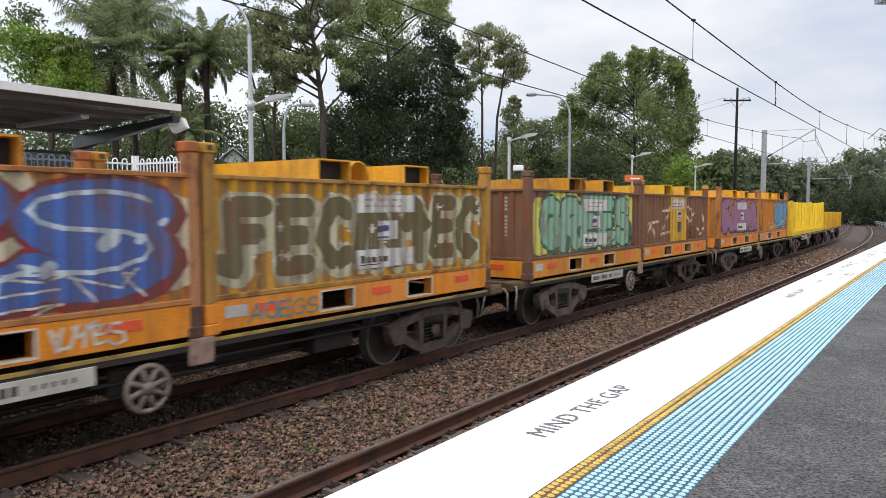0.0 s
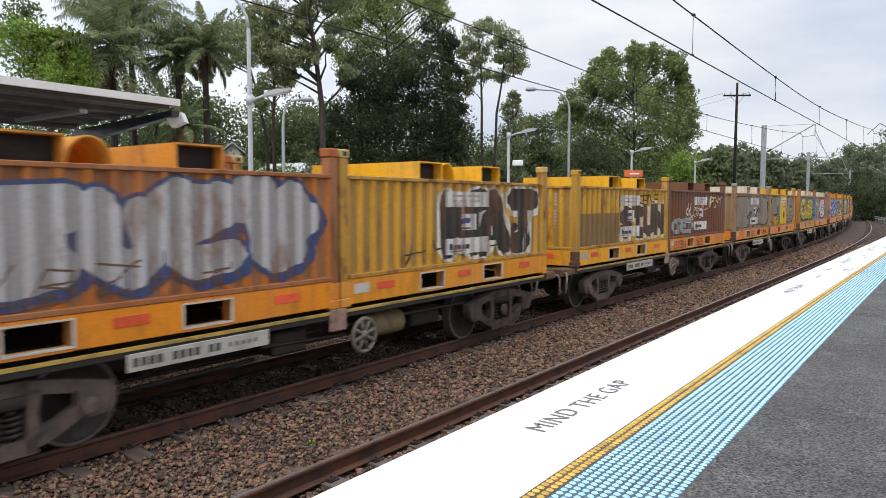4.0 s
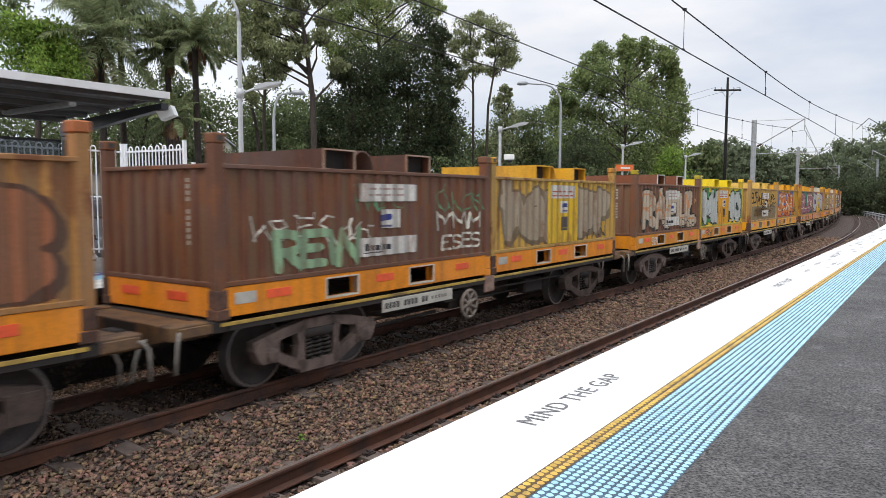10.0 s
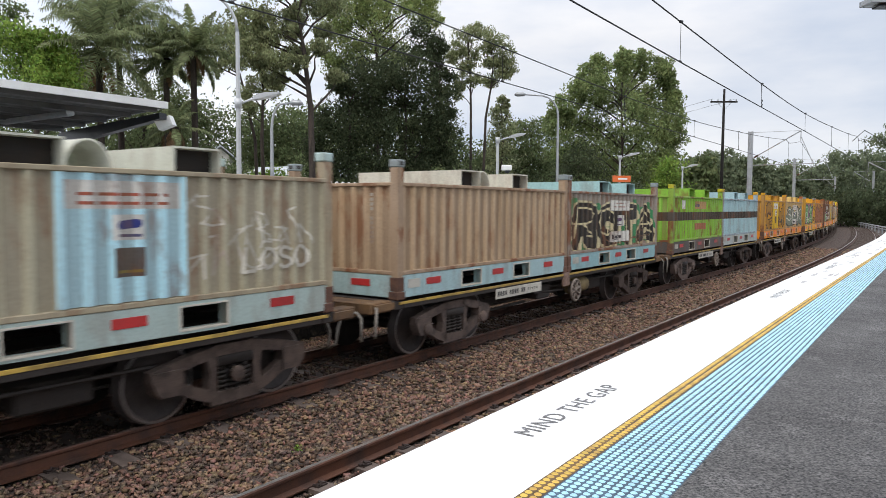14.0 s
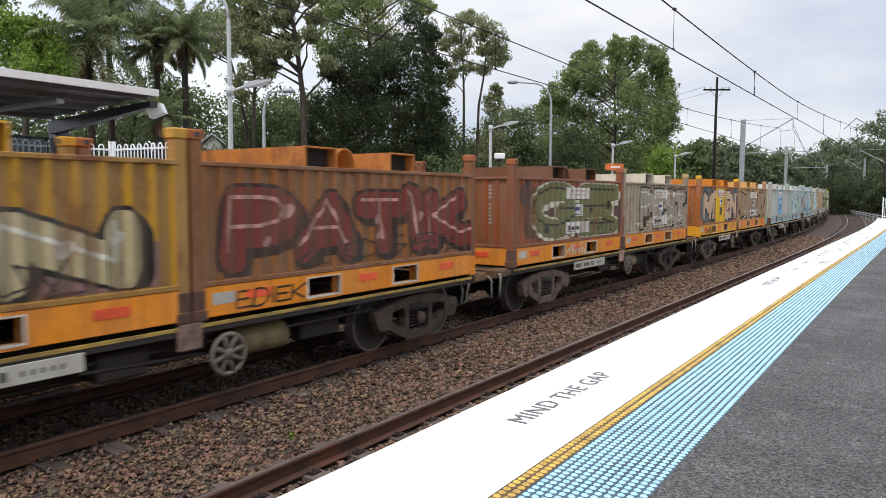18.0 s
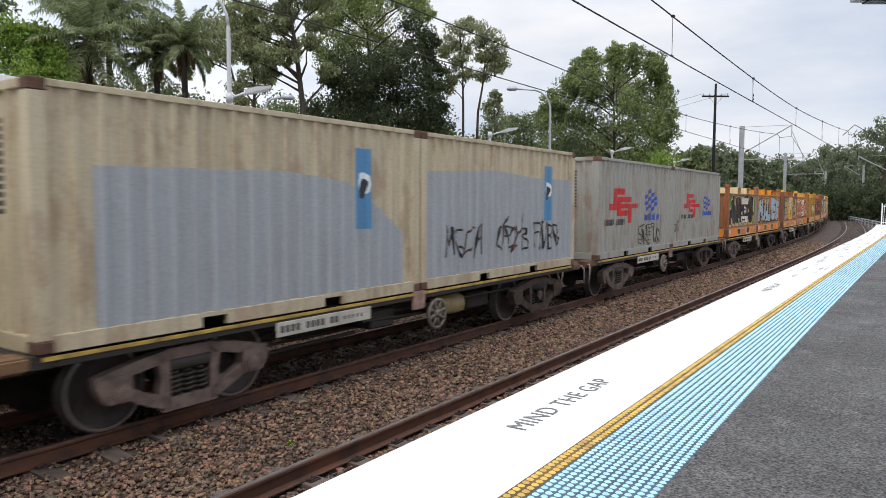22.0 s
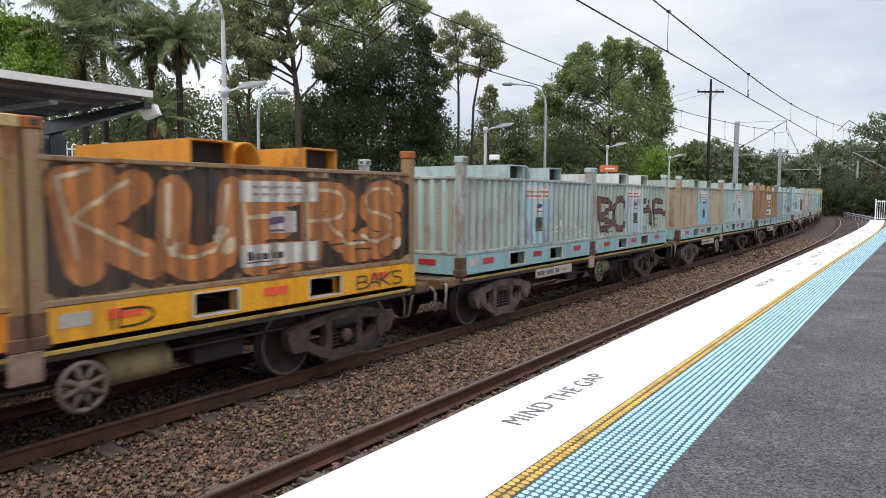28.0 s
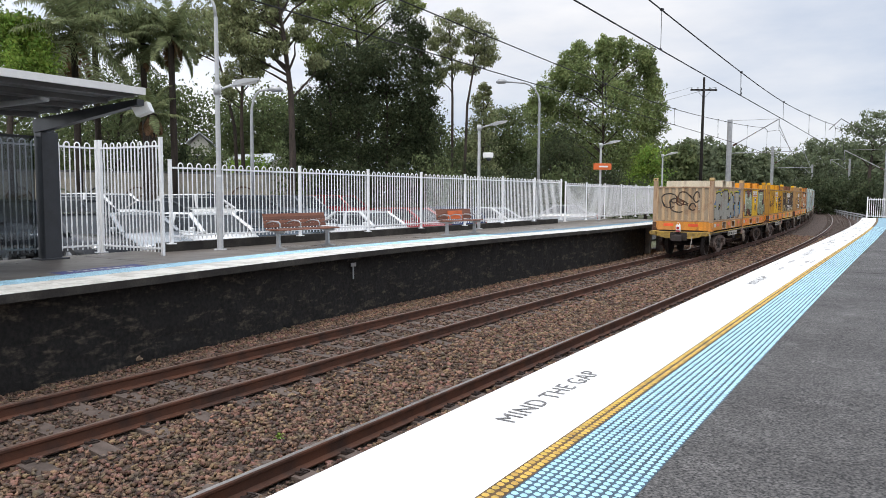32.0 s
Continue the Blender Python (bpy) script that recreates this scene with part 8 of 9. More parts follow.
    if spec.get("end"):
        it = []
        for i, (cx, cz, ra, rb) in enumerate(((-0.55, 1.25, 0.3, 0.33), (-0.2, 1.05, 0.34, 0.3), (0.05, 1.35, 0.28, 0.25), (0.4, 1.0, 0.13, 0.13), (0.55, 1.4, 0.12, 0.2), (-0.35, 1.25, 0.12, 0.1), (-0.1, 1.15, 0.14, 0.1))):
            ring = [(cx + ra * math.cos(t) * (1 + 0.15 * math.sin(3 * t + i)), cz + rb * math.sin(t) * (1 + 0.12 * math.cos(2 * t + i))) for t in (2 * math.pi * j / 14 for j in range(13))]
            it += [(spec["end"], 0.003 + 0.0002 * i + 0.00001 * j, capsule(p, q, 0.028)) for j, (p, q) in enumerate(zip(ring[:-1], ring[1:]))]
        e = paint_mesh(it, END_FOLDS, 0.0, zl, zh, c, "end_graffiti", "sprayed outlines on the end wall")
        e.matrix_local = Matrix.Translation((0, 0.008, 0)) @ Matrix.Rotation(-math.pi / 2, 4, "Z")
    # owner's number down the end wall, as bars
    it = [("CFC9BC", 0.003, rect(0.62, 0.68, 1.62 - 0.075 * i, 1.67 - 0.075 * i)) for i in range(11) if i not in (4,)]
    e = paint_mesh(it, END_FOLDS, 0.0, zl, zh, c, "end_marking", "pale upright marking bars")
    e.matrix_local = Matrix.Translation((0, 0.008, 0)) @ Matrix.Rotation(-math.pi / 2, 4, "Z")


TALL = {}


def tall_container(spec, seed):
    """A closed twenty-foot container."""
    c = thing("tall_container", spec["label"], "container", group="closed containers on the train")
    hx, H = W20 / 2, 2.591
    body = paint(spec["paint"], 0.6 if spec["style"] == "patched" else 0.1)
    def put(name, make, material, m=None, label=""):
        if name not in TALL:
            TALL[name] = part(name, make(), material, c, label)
            o = TALL[name]
        else:
            o = again(TALL[name], name, c)
        on(o, material)
        if m is not None:
            o.matrix_local = m
        return o
    wall = lambda: folded_wall(SIDE_FOLDS, 0.16, H - 0.07)
    ends = lambda: folded_wall(END_FOLDS, 0.16, H - 0.07)
    put("side_wall", wall, body, Matrix.Translation((hx - 0.008, 0, 0)), "ribbed side wall")
    put("side_wall", wall, body, Matrix.Translation((-hx + 0.008, L20, 0)) @ TURN, "ribbed side wall")
    put("end_wall", ends, body, Matrix.Translation((0, 0.008, 0)) @ Matrix.Rotation(-math.pi / 2, 4, "Z"), "ribbed end wall")
    put("end_wall", ends, body, Matrix.Translation((0, L20 - 0.008, 0)) @ Matrix.Rotation(math.pi / 2, 4, "Z"), "ribbed end wall")
    def rails():
        b = Build()
        for sx in (-1, 1):
            x0, x1 = sorted((sx * (hx - 0.07), sx * (hx - 0.001)))
            b.box(x0, x1, 0.16, L20 - 0.16, H - 0.075, H - 0.005, 0.006)
            for y0, y1 in ((0.16, 1.85), (2.2, 3.85), (4.2, L20 - 0.16)):
                b.box(x0, x1, y0, y1, 0.0, 0.17, 0.006)
            for y0, y1 in ((1.85, 2.2), (3.85, 4.2)):
                b.box(x0, x1, y0, y1, 0.12, 0.17)
        for y0, y1 in ((0.001, 0.07), (L20 - 0.07, L20 - 0.001)):
            b.box(-hx + 0.16, hx - 0.16, y0, y1, H - 0.1, H - 0.005, 0.006)
            b.box(-hx + 0.16, hx - 0.16, y0, y1, 0.0, 0.17, 0.006)
        return b
    put("edge_frame", rails, body, label="top and bottom rails with fork slots")
    def roof():
        b = Build().box(-hx + 0.07, hx - 0.07, 0.07, L20 - 0.07, H - 0.045, H - 0.02)
        for i in range(20):
            b.box(-hx + 0.12, hx - 0.12, 0.25 + 0.29 * i, 0.38 + 0.29 * i, H - 0.02, H - 0.005)
        return b
    put("roof", roof, body, label="ribbed roof sheet")
    def posts():
        return Build().box(0, 0.16, 0, 0.16, 0.12, H - 0.12, 0.01)
    def cast():
        return Build().box(-0.003, 0.18, -0.003, 0.165, 0, 0.12, 0.01).box(-0.003, 0.18, -0.003, 0.165, H - 0.12, H, 0.01)
    for sx, sy in ((-1, -1), (1, -1), (-1, 1), (1, 1)):
        m = Matrix.Translation((sx * hx, 0 if sy < 0 else L20, 0)) @ Matrix.Rotation({(-1, -1): 0, (1, -1): math.pi / 2, (1, 1): math.pi, (-1, 1): -math.pi / 2}[(sx, sy)], 4, "Z")
        put("corner_post", posts, body, m, "corner post")
        put("corner_casting", cast, M_RUST, m, "rusty corner castings")
    x0, zl, zh = hx - 0.008, 0.17, H - 0.08
    if spec["style"] == "patched":
        it = []
        edges = [(0.62, 1.80), (3.2, 1.84), (4.4, 1.72), (4.9, 1.45), (5.6, 1.0)] if seed % 2 else [(0.16, 1.95), (2.5, 2.05), (4.0, 1.95), (5.9, 1.95)]
        for (p, zp), (q, zq) in zip(edges[:-1], edges[1:]):
            it.append(("9DA1A5", 0.003, [(p, zl), (q, zl), (q, zq), (p, zp)]))
        it += [("4F86AE", 0.006, rect(4.5, 4.88, 1.05, 2.22)), ("DDE3E6", 0.0075, capsule((4.69, 1.68), (4.69, 1.74), 0.14)), ("2E3438", 0.009, capsule((4.67, 1.56), (4.71, 1.72), 0.07))]
        paint_mesh(it, SIDE_FOLDS, x0, zl, zh, c, "painted_patch", "grey painted-over patch and blue sign")
        if seed % 2 == 0:
            t = []
            for i, a in enumerate((0.7, 2.5, 4.0)):
                t += [(q, l + 0.001 * i, p) for q, l, p in sprayed(seed + i, a, a + 1.3, 0.45, 1.05, 4, [("25262A", 0.02, 0, 0)], 0.25)]
            paint_mesh(t, SIDE_FOLDS, x0 + 0.008, zl, zh, c)
    else:
        step = lambda a0_, a1_, z0_, z1_: [(a0_ + 0.18 * (z0_ - 1.0), z0_), (a1_ + 0.18 * (z0_ - 1.0), z0_), (a1_ + 0.18 * (z1_ - 1.0), z1_), (a0_ + 0.18 * (z1_ - 1.0), z1_)]
        k = 1.0 if seed % 2 else 0.85          # the leading container carries smaller emblems
        red = [step(0.36, 0.92, 1.27, 1.46), step(0.72, 0.96, 1.27, 1.90), step(0.9, 1.66, 1.72, 1.90), step(1.06, 1.28, 1.10, 1.66), step(1.06, 2.18, 1.50, 1.66), step(1.06, 1.92, 1.10, 1.26), step(1.4, 2.84, 1.32, 1.46), step(2.02, 2.28, 0.88, 1.46)]
        spot_ = lambda p: [(0.5 + (a_ - 0.5) * k + 0.65 * (k < 1), 1.30 + (z_ - 1.30) * k) for a_, z_ in p]
        red = [[(2.84 - 0.85 * (2.84 - a_), 0.88 + 0.92 * (z_ - 0.88)) for a_, z_ in p] for p in red]
        it = [("C42B2E", 0.003 + 0.0004 * i, spot_(p)) for i, p in enumerate(red)]
        it += [("3D3F44", 0.007, spot_(step(0.45 + 0.2 * i, 0.59 + 0.2 * i, 0.84, 1.0))) for i in range(8)]
        paint_mesh(it, SIDE_FOLDS, x0, zl, zh, c, "red_emblem", "red stepped emblem with a row of grey bars")
        it = []
        for j in range(4):                      # four waving bands that lean
            wave = []
            for i in range(7):
                u = (i / 3 - 1) * (0.30, 0.44, 0.44, 0.30)[j]
                wave.append((4.02 - 0.24 + 0.16 * j + u, 1.68 - 0.13 * j + 0.36 * u + 0.035 * math.sin(7.5 * u)))
            for i, ((p, zp), (q, zq)) in enumerate(zip(wave[:-1], wave[1:])):
                it.append(("2F57B4", 0.003 + 0.0004 * (6 * j + i), spot_([(p, zp - 0.055), (q, zq - 0.055), (q, zq + 0.055), (p, zp + 0.055)])))
        it += [("2F57B4", 0.014, spot_(rect(3.46 + 0.15 * i, 3.57 + 0.15 * i, 0.93, 1.09 if i % 3 else 1.13))) for i in range(9)]
        paint_mesh(it, SIDE_FOLDS, x0, zl, zh, c, "blue_emblem", "blue banded emblem with bars")
        t = sprayed(seed, 3.05, 4.85, 0.28, 0.78, "SNETA", [("2E2E30", 0.06, 0, 0), ("94928A", 0.035, 0, 0)], 0.25) if seed % 2 else sprayed(seed, 0.3, 0.9, 0.5, 0.95, 2, [("6A6A6C", 0.02, 0, 0)])
        paint_mesh(t, SIDE_FOLDS, x0 + 0.012, zl, zh, c)
    it = [("4A4A48", 0.003, rect(0.55, 0.61, 2.2 - 0.08 * i, 2.25 - 0.08 * i)) for i in range(12)]
    e = paint_mesh(it, END_FOLDS, 0.0, zl, zh, c, "end_marking", "dark upright marking bars")
    e.matrix_local = Matrix.Translation((0, 0.008, 0)) @ Matrix.Rotation(-math.pi / 2, 4, "Z")
    return c


# paints
RU, GO, YE, TA, BR, DB = "9C5B34", "B98B33", "DDB022", "BBA173", "6A4630", "4C332A"
PB, LB, PG, GR, GY, TK = "B4C6C6", "A6CCD0", "B0C0B8", "86B83A", "8E9498", "A08763"
BO, BB, BGR, BDK, BRU = "EDA41C", "93BFC9", "A3A49A", "55504C", "DB8A2C"
K_, W_, C_ = "26231F", "DFDACB", "D9C3A0"


COLD = (BB, BGR, BDK, "A9C4CC", "B5C4C2", "B9BDBC")


def spec(label, paint_, base, cap, g=None, sign=None, **more):
    return dict(label=label, paint=paint_, base=base, cap=cap, g=g, sign=sign, **more)


def s2(adj, what):
    return adj + " open steel container " + what


# from the tail forwards: the trailing and the leading container of each wagon
LOADS = [
    (spec(s2("rust-stained pale", "with grey and blue graffiti"), "BBA284", "C98A48", TA, ("big", ("4F7FA8", "2C2A26", "9C9C94", None, "B8B43A"), 4, (0.3, 5.8)), top="D8D0B8", end=K_),
     spec(s2("tan", "with maroon and green graffiti"), "C2963F", BRU, GO, ("big", ("6B3A36", "3A2E2A", "8E9A80", "C9CFC0"), 5), "DDB022", top="D9952B")),
    (spec(s2("dirty golden", "with a yellow notice panel"), GO, BRU, YE, ("tag", (K_, "3E3A36"), 7), "E0B01E", top="D29A2C"),
     spec(s2("black-painted", "with pale outlined graffiti"), GO, BO, YE, ("big", ("2B2722", "B7A271", "3A3027"), 5), "plain", top="6A4630")),
    (spec(s2("tan-brown", "with faint dark tags"), "B08A55", BRU, TA, ("line", ("3A332C",), 6), "plain", top=TK),
     spec(s2("orange-brown", "with huge orange and black letters"), TK, BO, RU, ("big", (K_, "3A2A20", "C27B43", C_), 6, (0.2, 5.85)), "plain", top="C98A40")),
    (spec(s2("pale blue-grey", "with a light notice panel"), PB, BB, PB, None, "A9CBD3", top=PB),
     spec(s2("pale grey", "with dark outlined graffiti"), PG, BB, PB, ("line", ("6B4A4A", K_), 5), "B5C8CC", top="D5D6CE")),
    (spec(s2("pale tan", "with a blue notice panel"), "B5A88F", BB, PB, None, "8FBDD0", top=PG), spec(s2("pale blue", "with little writing"), PB, BB, PB, ("tag", (K_,), 2), "B5C8CC", top=PB)),
    (spec(s2("dirty brown", "with white notices"), "94785C", BB, GY, None, "plain", top=TK),
     spec(s2("blue-grey", "with faded pink graffiti"), "93AEB8", BB, GY, ("line", ("A98E92",), 6), "A9CBD3", top=PB)),
    (spec(s2("light blue", "with maroon graffiti"), "AECFD6", BB, PB, ("big", (None, "4A2A34", "8C4A58"), 4, (3.7, 5.7)), "C5D8D8", top="C9D6D2"),
     spec(s2("pale tan", "with maroon and black graffiti"), "B5AD96", BB, PB, ("big", (None, "6A3A44", "B9AFA0"), 5), "B5C8CC", top=PG)),
    (spec(s2("pale grey-green", "with a light blue panel"), PG, BB, PB, None, "A9CBD3", top=PG), spec(s2("pale grey-blue", "with a blue notice panel"), PB, BB, YE, ("tag", (K_,), 2), "7FB6D4", top=PB)),
    (spec(s2("light cyan", "with teal patches and red letters"), LB, BGR, "E0A02A", ("big", (None, "9A3B30", "9A9FA2"), 3, (1.6, 4.6)), "6FB3D6", top=LB, pocket="B87A48"),
     spec(s2("bright green", "with a dark stripe and grey graffiti"), GR, BGR, "D0A030", ("big", (None, "4A423A", "8A7F72"), 5, (0.9, 5.2)), None, top=GR, stripe=1)),
    (dict(style="patched", paint="BCAE92", label="closed cream container with a grey painted-over patch"), dict(style="patched", paint="BCAE92", label="closed cream and grey container with black tags")),
    (dict(style="emblem", paint="9A9890", label="closed grey container with red and blue emblems"), dict(style="emblem", paint="9A9890", label="closed grey container with red and blue emblems")),
    (spec(s2("rusty brown", "with camouflage-coloured graffiti"), RU, BRU, RU, ("big", ("5C8A3C", "C8A878", "24211D"), 6), "plain", top="D8C49A", side="8E8678"),
     spec(s2("orange", "with pale blue graffiti"), "C07A33", BRU, RU, ("big", ("C8602A", "2A2420", "9FB4BC", None, "D8A830"), 5), None, top="C98A40", side="8C8A70")),
    (spec(s2("rust-brown", "with cream letters and a yellow panel"), BR, BRU, YE, ("big", (None, "3A2A20", "B09A76", "5A4030"), 6), "EAB01C", top=RU),
     spec(s2("orange-tan", "with salmon letters"), "BE7E3C", BRU, RU, ("big", ("B0703A", "33261F", "C0684C", "E0C8B0"), 4), "plain", top="D0A060")),
    (spec(s2("golden brown", "with dark purple graffiti"), "B08430", BRU, GO, ("big", (None, "1E1A18", "B8A880", W_), 5), None, top="C99A3A"),
     spec(s2("brown", "with dark red graffiti"), "8A5A34", BRU, RU, ("big", (None, "33211D", "7A2E28", "C89A90"), 4), None, top="B5743E")),
    (spec(s2("rust-red", "with olive and white graffiti"), "8A4C30", "D88A22", RU, ("big", ("5A4038", "D8D2BE", "6E7444", "2A2622"), 5, (0.5, 5.8)), "plain", top=BR),
     spec(s2("grey-tan", "with grey outlined letters"), "A79A84", BRU, TA, ("big", (None, "26231F", "A39A88", "DAD4C6"), 5), "plain", top="DCD4BE")),
    (spec(s2("rusty orange", "with peach letters and a yellow panel"), "B5692A", BO, YE, ("big", ("5A7078", "26304A", "D0B190"), 6, (0.35, 5.85)), "E5B51C", top="C07A33"),
     spec(s2("tan", "with dark outlined letters"), "B89468", BRU, TA, ("big", (None, K_, "A08A70"), 5), "plain", top="D0A468")),
    (spec(s2("pale grey", "with a blue notice panel"), "BDBFB4", BB, PB, None, "7FB6D4", top="D5D6CE"), spec(s2("pale grey-blue", "with white top boxes"), "B5C0BE", BB, PB, ("tag", (K_,), 2), "A9CBD3", top="D5D6CE")),
    (spec(s2("light blue", "with curly outlined graffiti"), "9BBCC6", BB, LB, ("big", (None, "3A4048", "A9ABA6", "DDDDD2"), 6), "8CC0D8", top="C5D2CE"),
     spec(s2("pale tan", "with a blue panel and white tags"), "B3AB90", "B5C4C2", PB, ("tag", (W_,), 3), "BCE6F0", top="D0D0C0")),
    (spec(s2("rust-streaked tan", "with pale blue base"), "B0987C", "A9C4CC", GY, None, None, top="D6D0BE", clean=1),
     spec(s2("grey-brown", "with green, cream and black graffiti"), "9A9084", BB, GY, ("big", ("3E8A58", "CFC29A", "26231F", "CFC29A"), 5), "plain", top=LB)),
    (spec(s2("bright green", "with a dark stripe"), GR, BDK, "A8A030", None, None, top=GR, stripe=1, clean=1),
     spec(s2("pale blue", "with a dark stripe"), "A8C8D4", "B9BDBC", GO, None, None, top="A8C8D4", stripe=1, clean=1)),
    (spec(s2("golden tan", "with faint grey letters and yellow panel"), "BE8C3A", BRU, GO, ("big", (None, "4A4236", "A87C38"), 3, (0.3, 5.5)), "E0B82A", top=GO),
     spec(s2("tan", "with grey-green letters"), "B89A6A", BRU, RU, ("big", (None, "4A5048", "7A8272", W_), 5), "plain", top="D5B878")),
    (spec(s2("yellow", "with blue-green graffiti on pink"), "CF9D2A", BO, GY, ("big", ("A8788A", "2E4450", "6E9A62", "B9CFA8"), 5, (0.3, 4.6)), None, top="DDA82A"),
     spec(s2("rusty tan", "with red-brown letters"), "AE7C44", BRU, RU, ("big", (None, "5A3A2C", "9A6040"), 5), None, top="C98A40")),
    (spec(s2("dark brown", "with white notices and pale tags"), "5E3A2C", BRU, BR, ("tag", ("5E9068", W_), 4), "plain", top=DB, rim="A08A78"),
     spec(s2("tan-yellow", "with grey letters and yellow panel"), "C09A4C", BRU, GO, ("big", (None, "7A6A50", "A89880"), 6), "DDB428", top="C99A3A")),
    (spec(s2("brown", "with white and black letters"), "6E4A36", "D08A2C", "A89A2A", ("big", (None, K_, "C2B29C", "C98A58"), 6, (0.3, 5.85)), "plain", top="7A4A34", rim="D0CCC0"),
     spec(s2("bright yellow", "with silver letters on green"), "D9BC1C", "D8902A", "D9BC1C", ("big", ("3F9050", "2C3830", "B9BDB8"), 5), "E0A21E", top="E5CF1E")),
    (spec(s2("tan-yellow", "with thin black tags"), "BE9A5A", BO, GO, ("tag", (K_,), 7), "plain", top="D9B868"),
     spec(s2("golden", "with orange letters on blue and red"), "B48A30", BO, GO, ("big", ("4478B0", "A83038", "D8833A", W_), 4, (0.2, 4.6)), None, top="D9A040")),
    (spec(s2("yellow-tan", "with purple letters on teal"), "C2922E", BRU, RU, ("big", ("2E7A66", K_, "9A6470", C_), 4, (0.15, 5.9)), None, top="DDA32A", side="2E7A66"),
     spec(s2("purple-painted", "with silver letters and yellow panel"), "C2922E", BRU, "DDA82A", ("big", ("8A4A8C", K_, "B5B7BC"), 5, (0.15, 5.9)), "E0B01E", top="D8D4C0", side="8A4A8C")),
    (spec(s2("yellow-orange", "with red and black tags"), "C8943A", BRU, GO, ("big", (None, K_, "A8905E"), 6), "plain", top="DDA43A"),
     spec(s2("pinkish tan", "with dark tags and notices"), "BC9272", BO, RU, ("big", (None, K_, "BC8E88", "C8C050"), 5), "plain", top="E0D4B8")),
    (spec(s2("golden", "with black and cream letters"), GO, BRU, GO, ("big", (None, K_, "A89458"), 5), "plain", top="D9A93A"), spec(s2("dark brown", "with white tags"), "6A4030", BRU, BR, ("tag", (W_,), 4), "plain", top=BR)),
    (spec(s2("rusty orange", "with blue and white letters"), "B06A34", BRU, RU, ("big", (None, "3A4A78", "B9B6B4"), 5), None, top="C98A40"),
     spec(s2("golden yellow", "with black and white letters"), "C8962C", "D8902A", "B9A26A", ("big", (None, W_, "2E2A26"), 4), "plain", top="E0AC3A")),
    (spec(s2("golden yellow", "with brown and cream letters"), "C4962A", BO, GO, ("big", (None, "E0CDA8", "4A3A30", None, "E0CDA8"), 7), "plain", top="D9A93A"),
     spec(s2("dark brown", "with pale drips"), "66402E", BRU, BR, ("tag", (C_, W_), 4), "plain", top=BR)),
    (spec(s2("grey-brown", "with grey bubble letters"), TK, BRU, GY, ("big", ("857768", "4A443E", "8F857A"), 4), "plain", top="D6CCB4"),
     spec(s2("golden", "with blue-grey bubble letters"), "C0922E", BRU, GO, ("big", (None, "34405C", "8A8578"), 4), "E0B82A", top="C99A3A")),
    (spec(s2("orange", "with olive letters on blue"), "B87A2E", "D8943A", RU, ("big", (None, "24201E", "B0A028", "E0DCB8", "A86AA8"), 5, (0.2, 5.9)), None, top="DCCFAE", side="2C86B2"),
     spec(s2("grey", "with a red and white graffito"), "8C9090", BRU, GY, ("big", ("C8502C", "24201E", "C4C4BE"), 2, (1.2, 4.6)), "plain", top="D8CCB0")),
    (spec(s2("rusty orange", "with blue, white and red letters"), "C47E3C", BRU, RU, ("big", ("D8C8A8", "8A2F34", "4468B0", "C9D4DC"), 6, (0.2, 5.8)), None, top="C98A44"),
     spec(s2("golden", "with cream dotted letters"), "BB8A2A", BRU, GO, ("big", (None, "C9C2A0", "6A6038"), 8), "plain", top="D8A030")),
    (spec(s2("brown", "with green letters on yellow"), "6E4632", "D08A2C", BR, ("big", ("D8CE62", "3A6A50", "8FB59A"), 5, (0.3, 5.4)), "plain", top="C08A3C"),
     spec(s2("brown", "with a yellow panel and thin outlines"), "7A5238", BRU, GO, ("line", (C_,), 5), "DDA82A", top="D9A93A")),
    (spec(s2("orange", "with purple letters"), "C07A30", BRU, RU, ("big", (None, "5A4A68", "A0748C"), 4), "plain", top="DDA43A"),
     spec(s2("orange", "with blue letters"), "C07A30", BRU, RU, ("big", (None, "3A5A78", "6A9AB4"), 3, (3.0, 5.8)), None, top="DDA43A")),
]


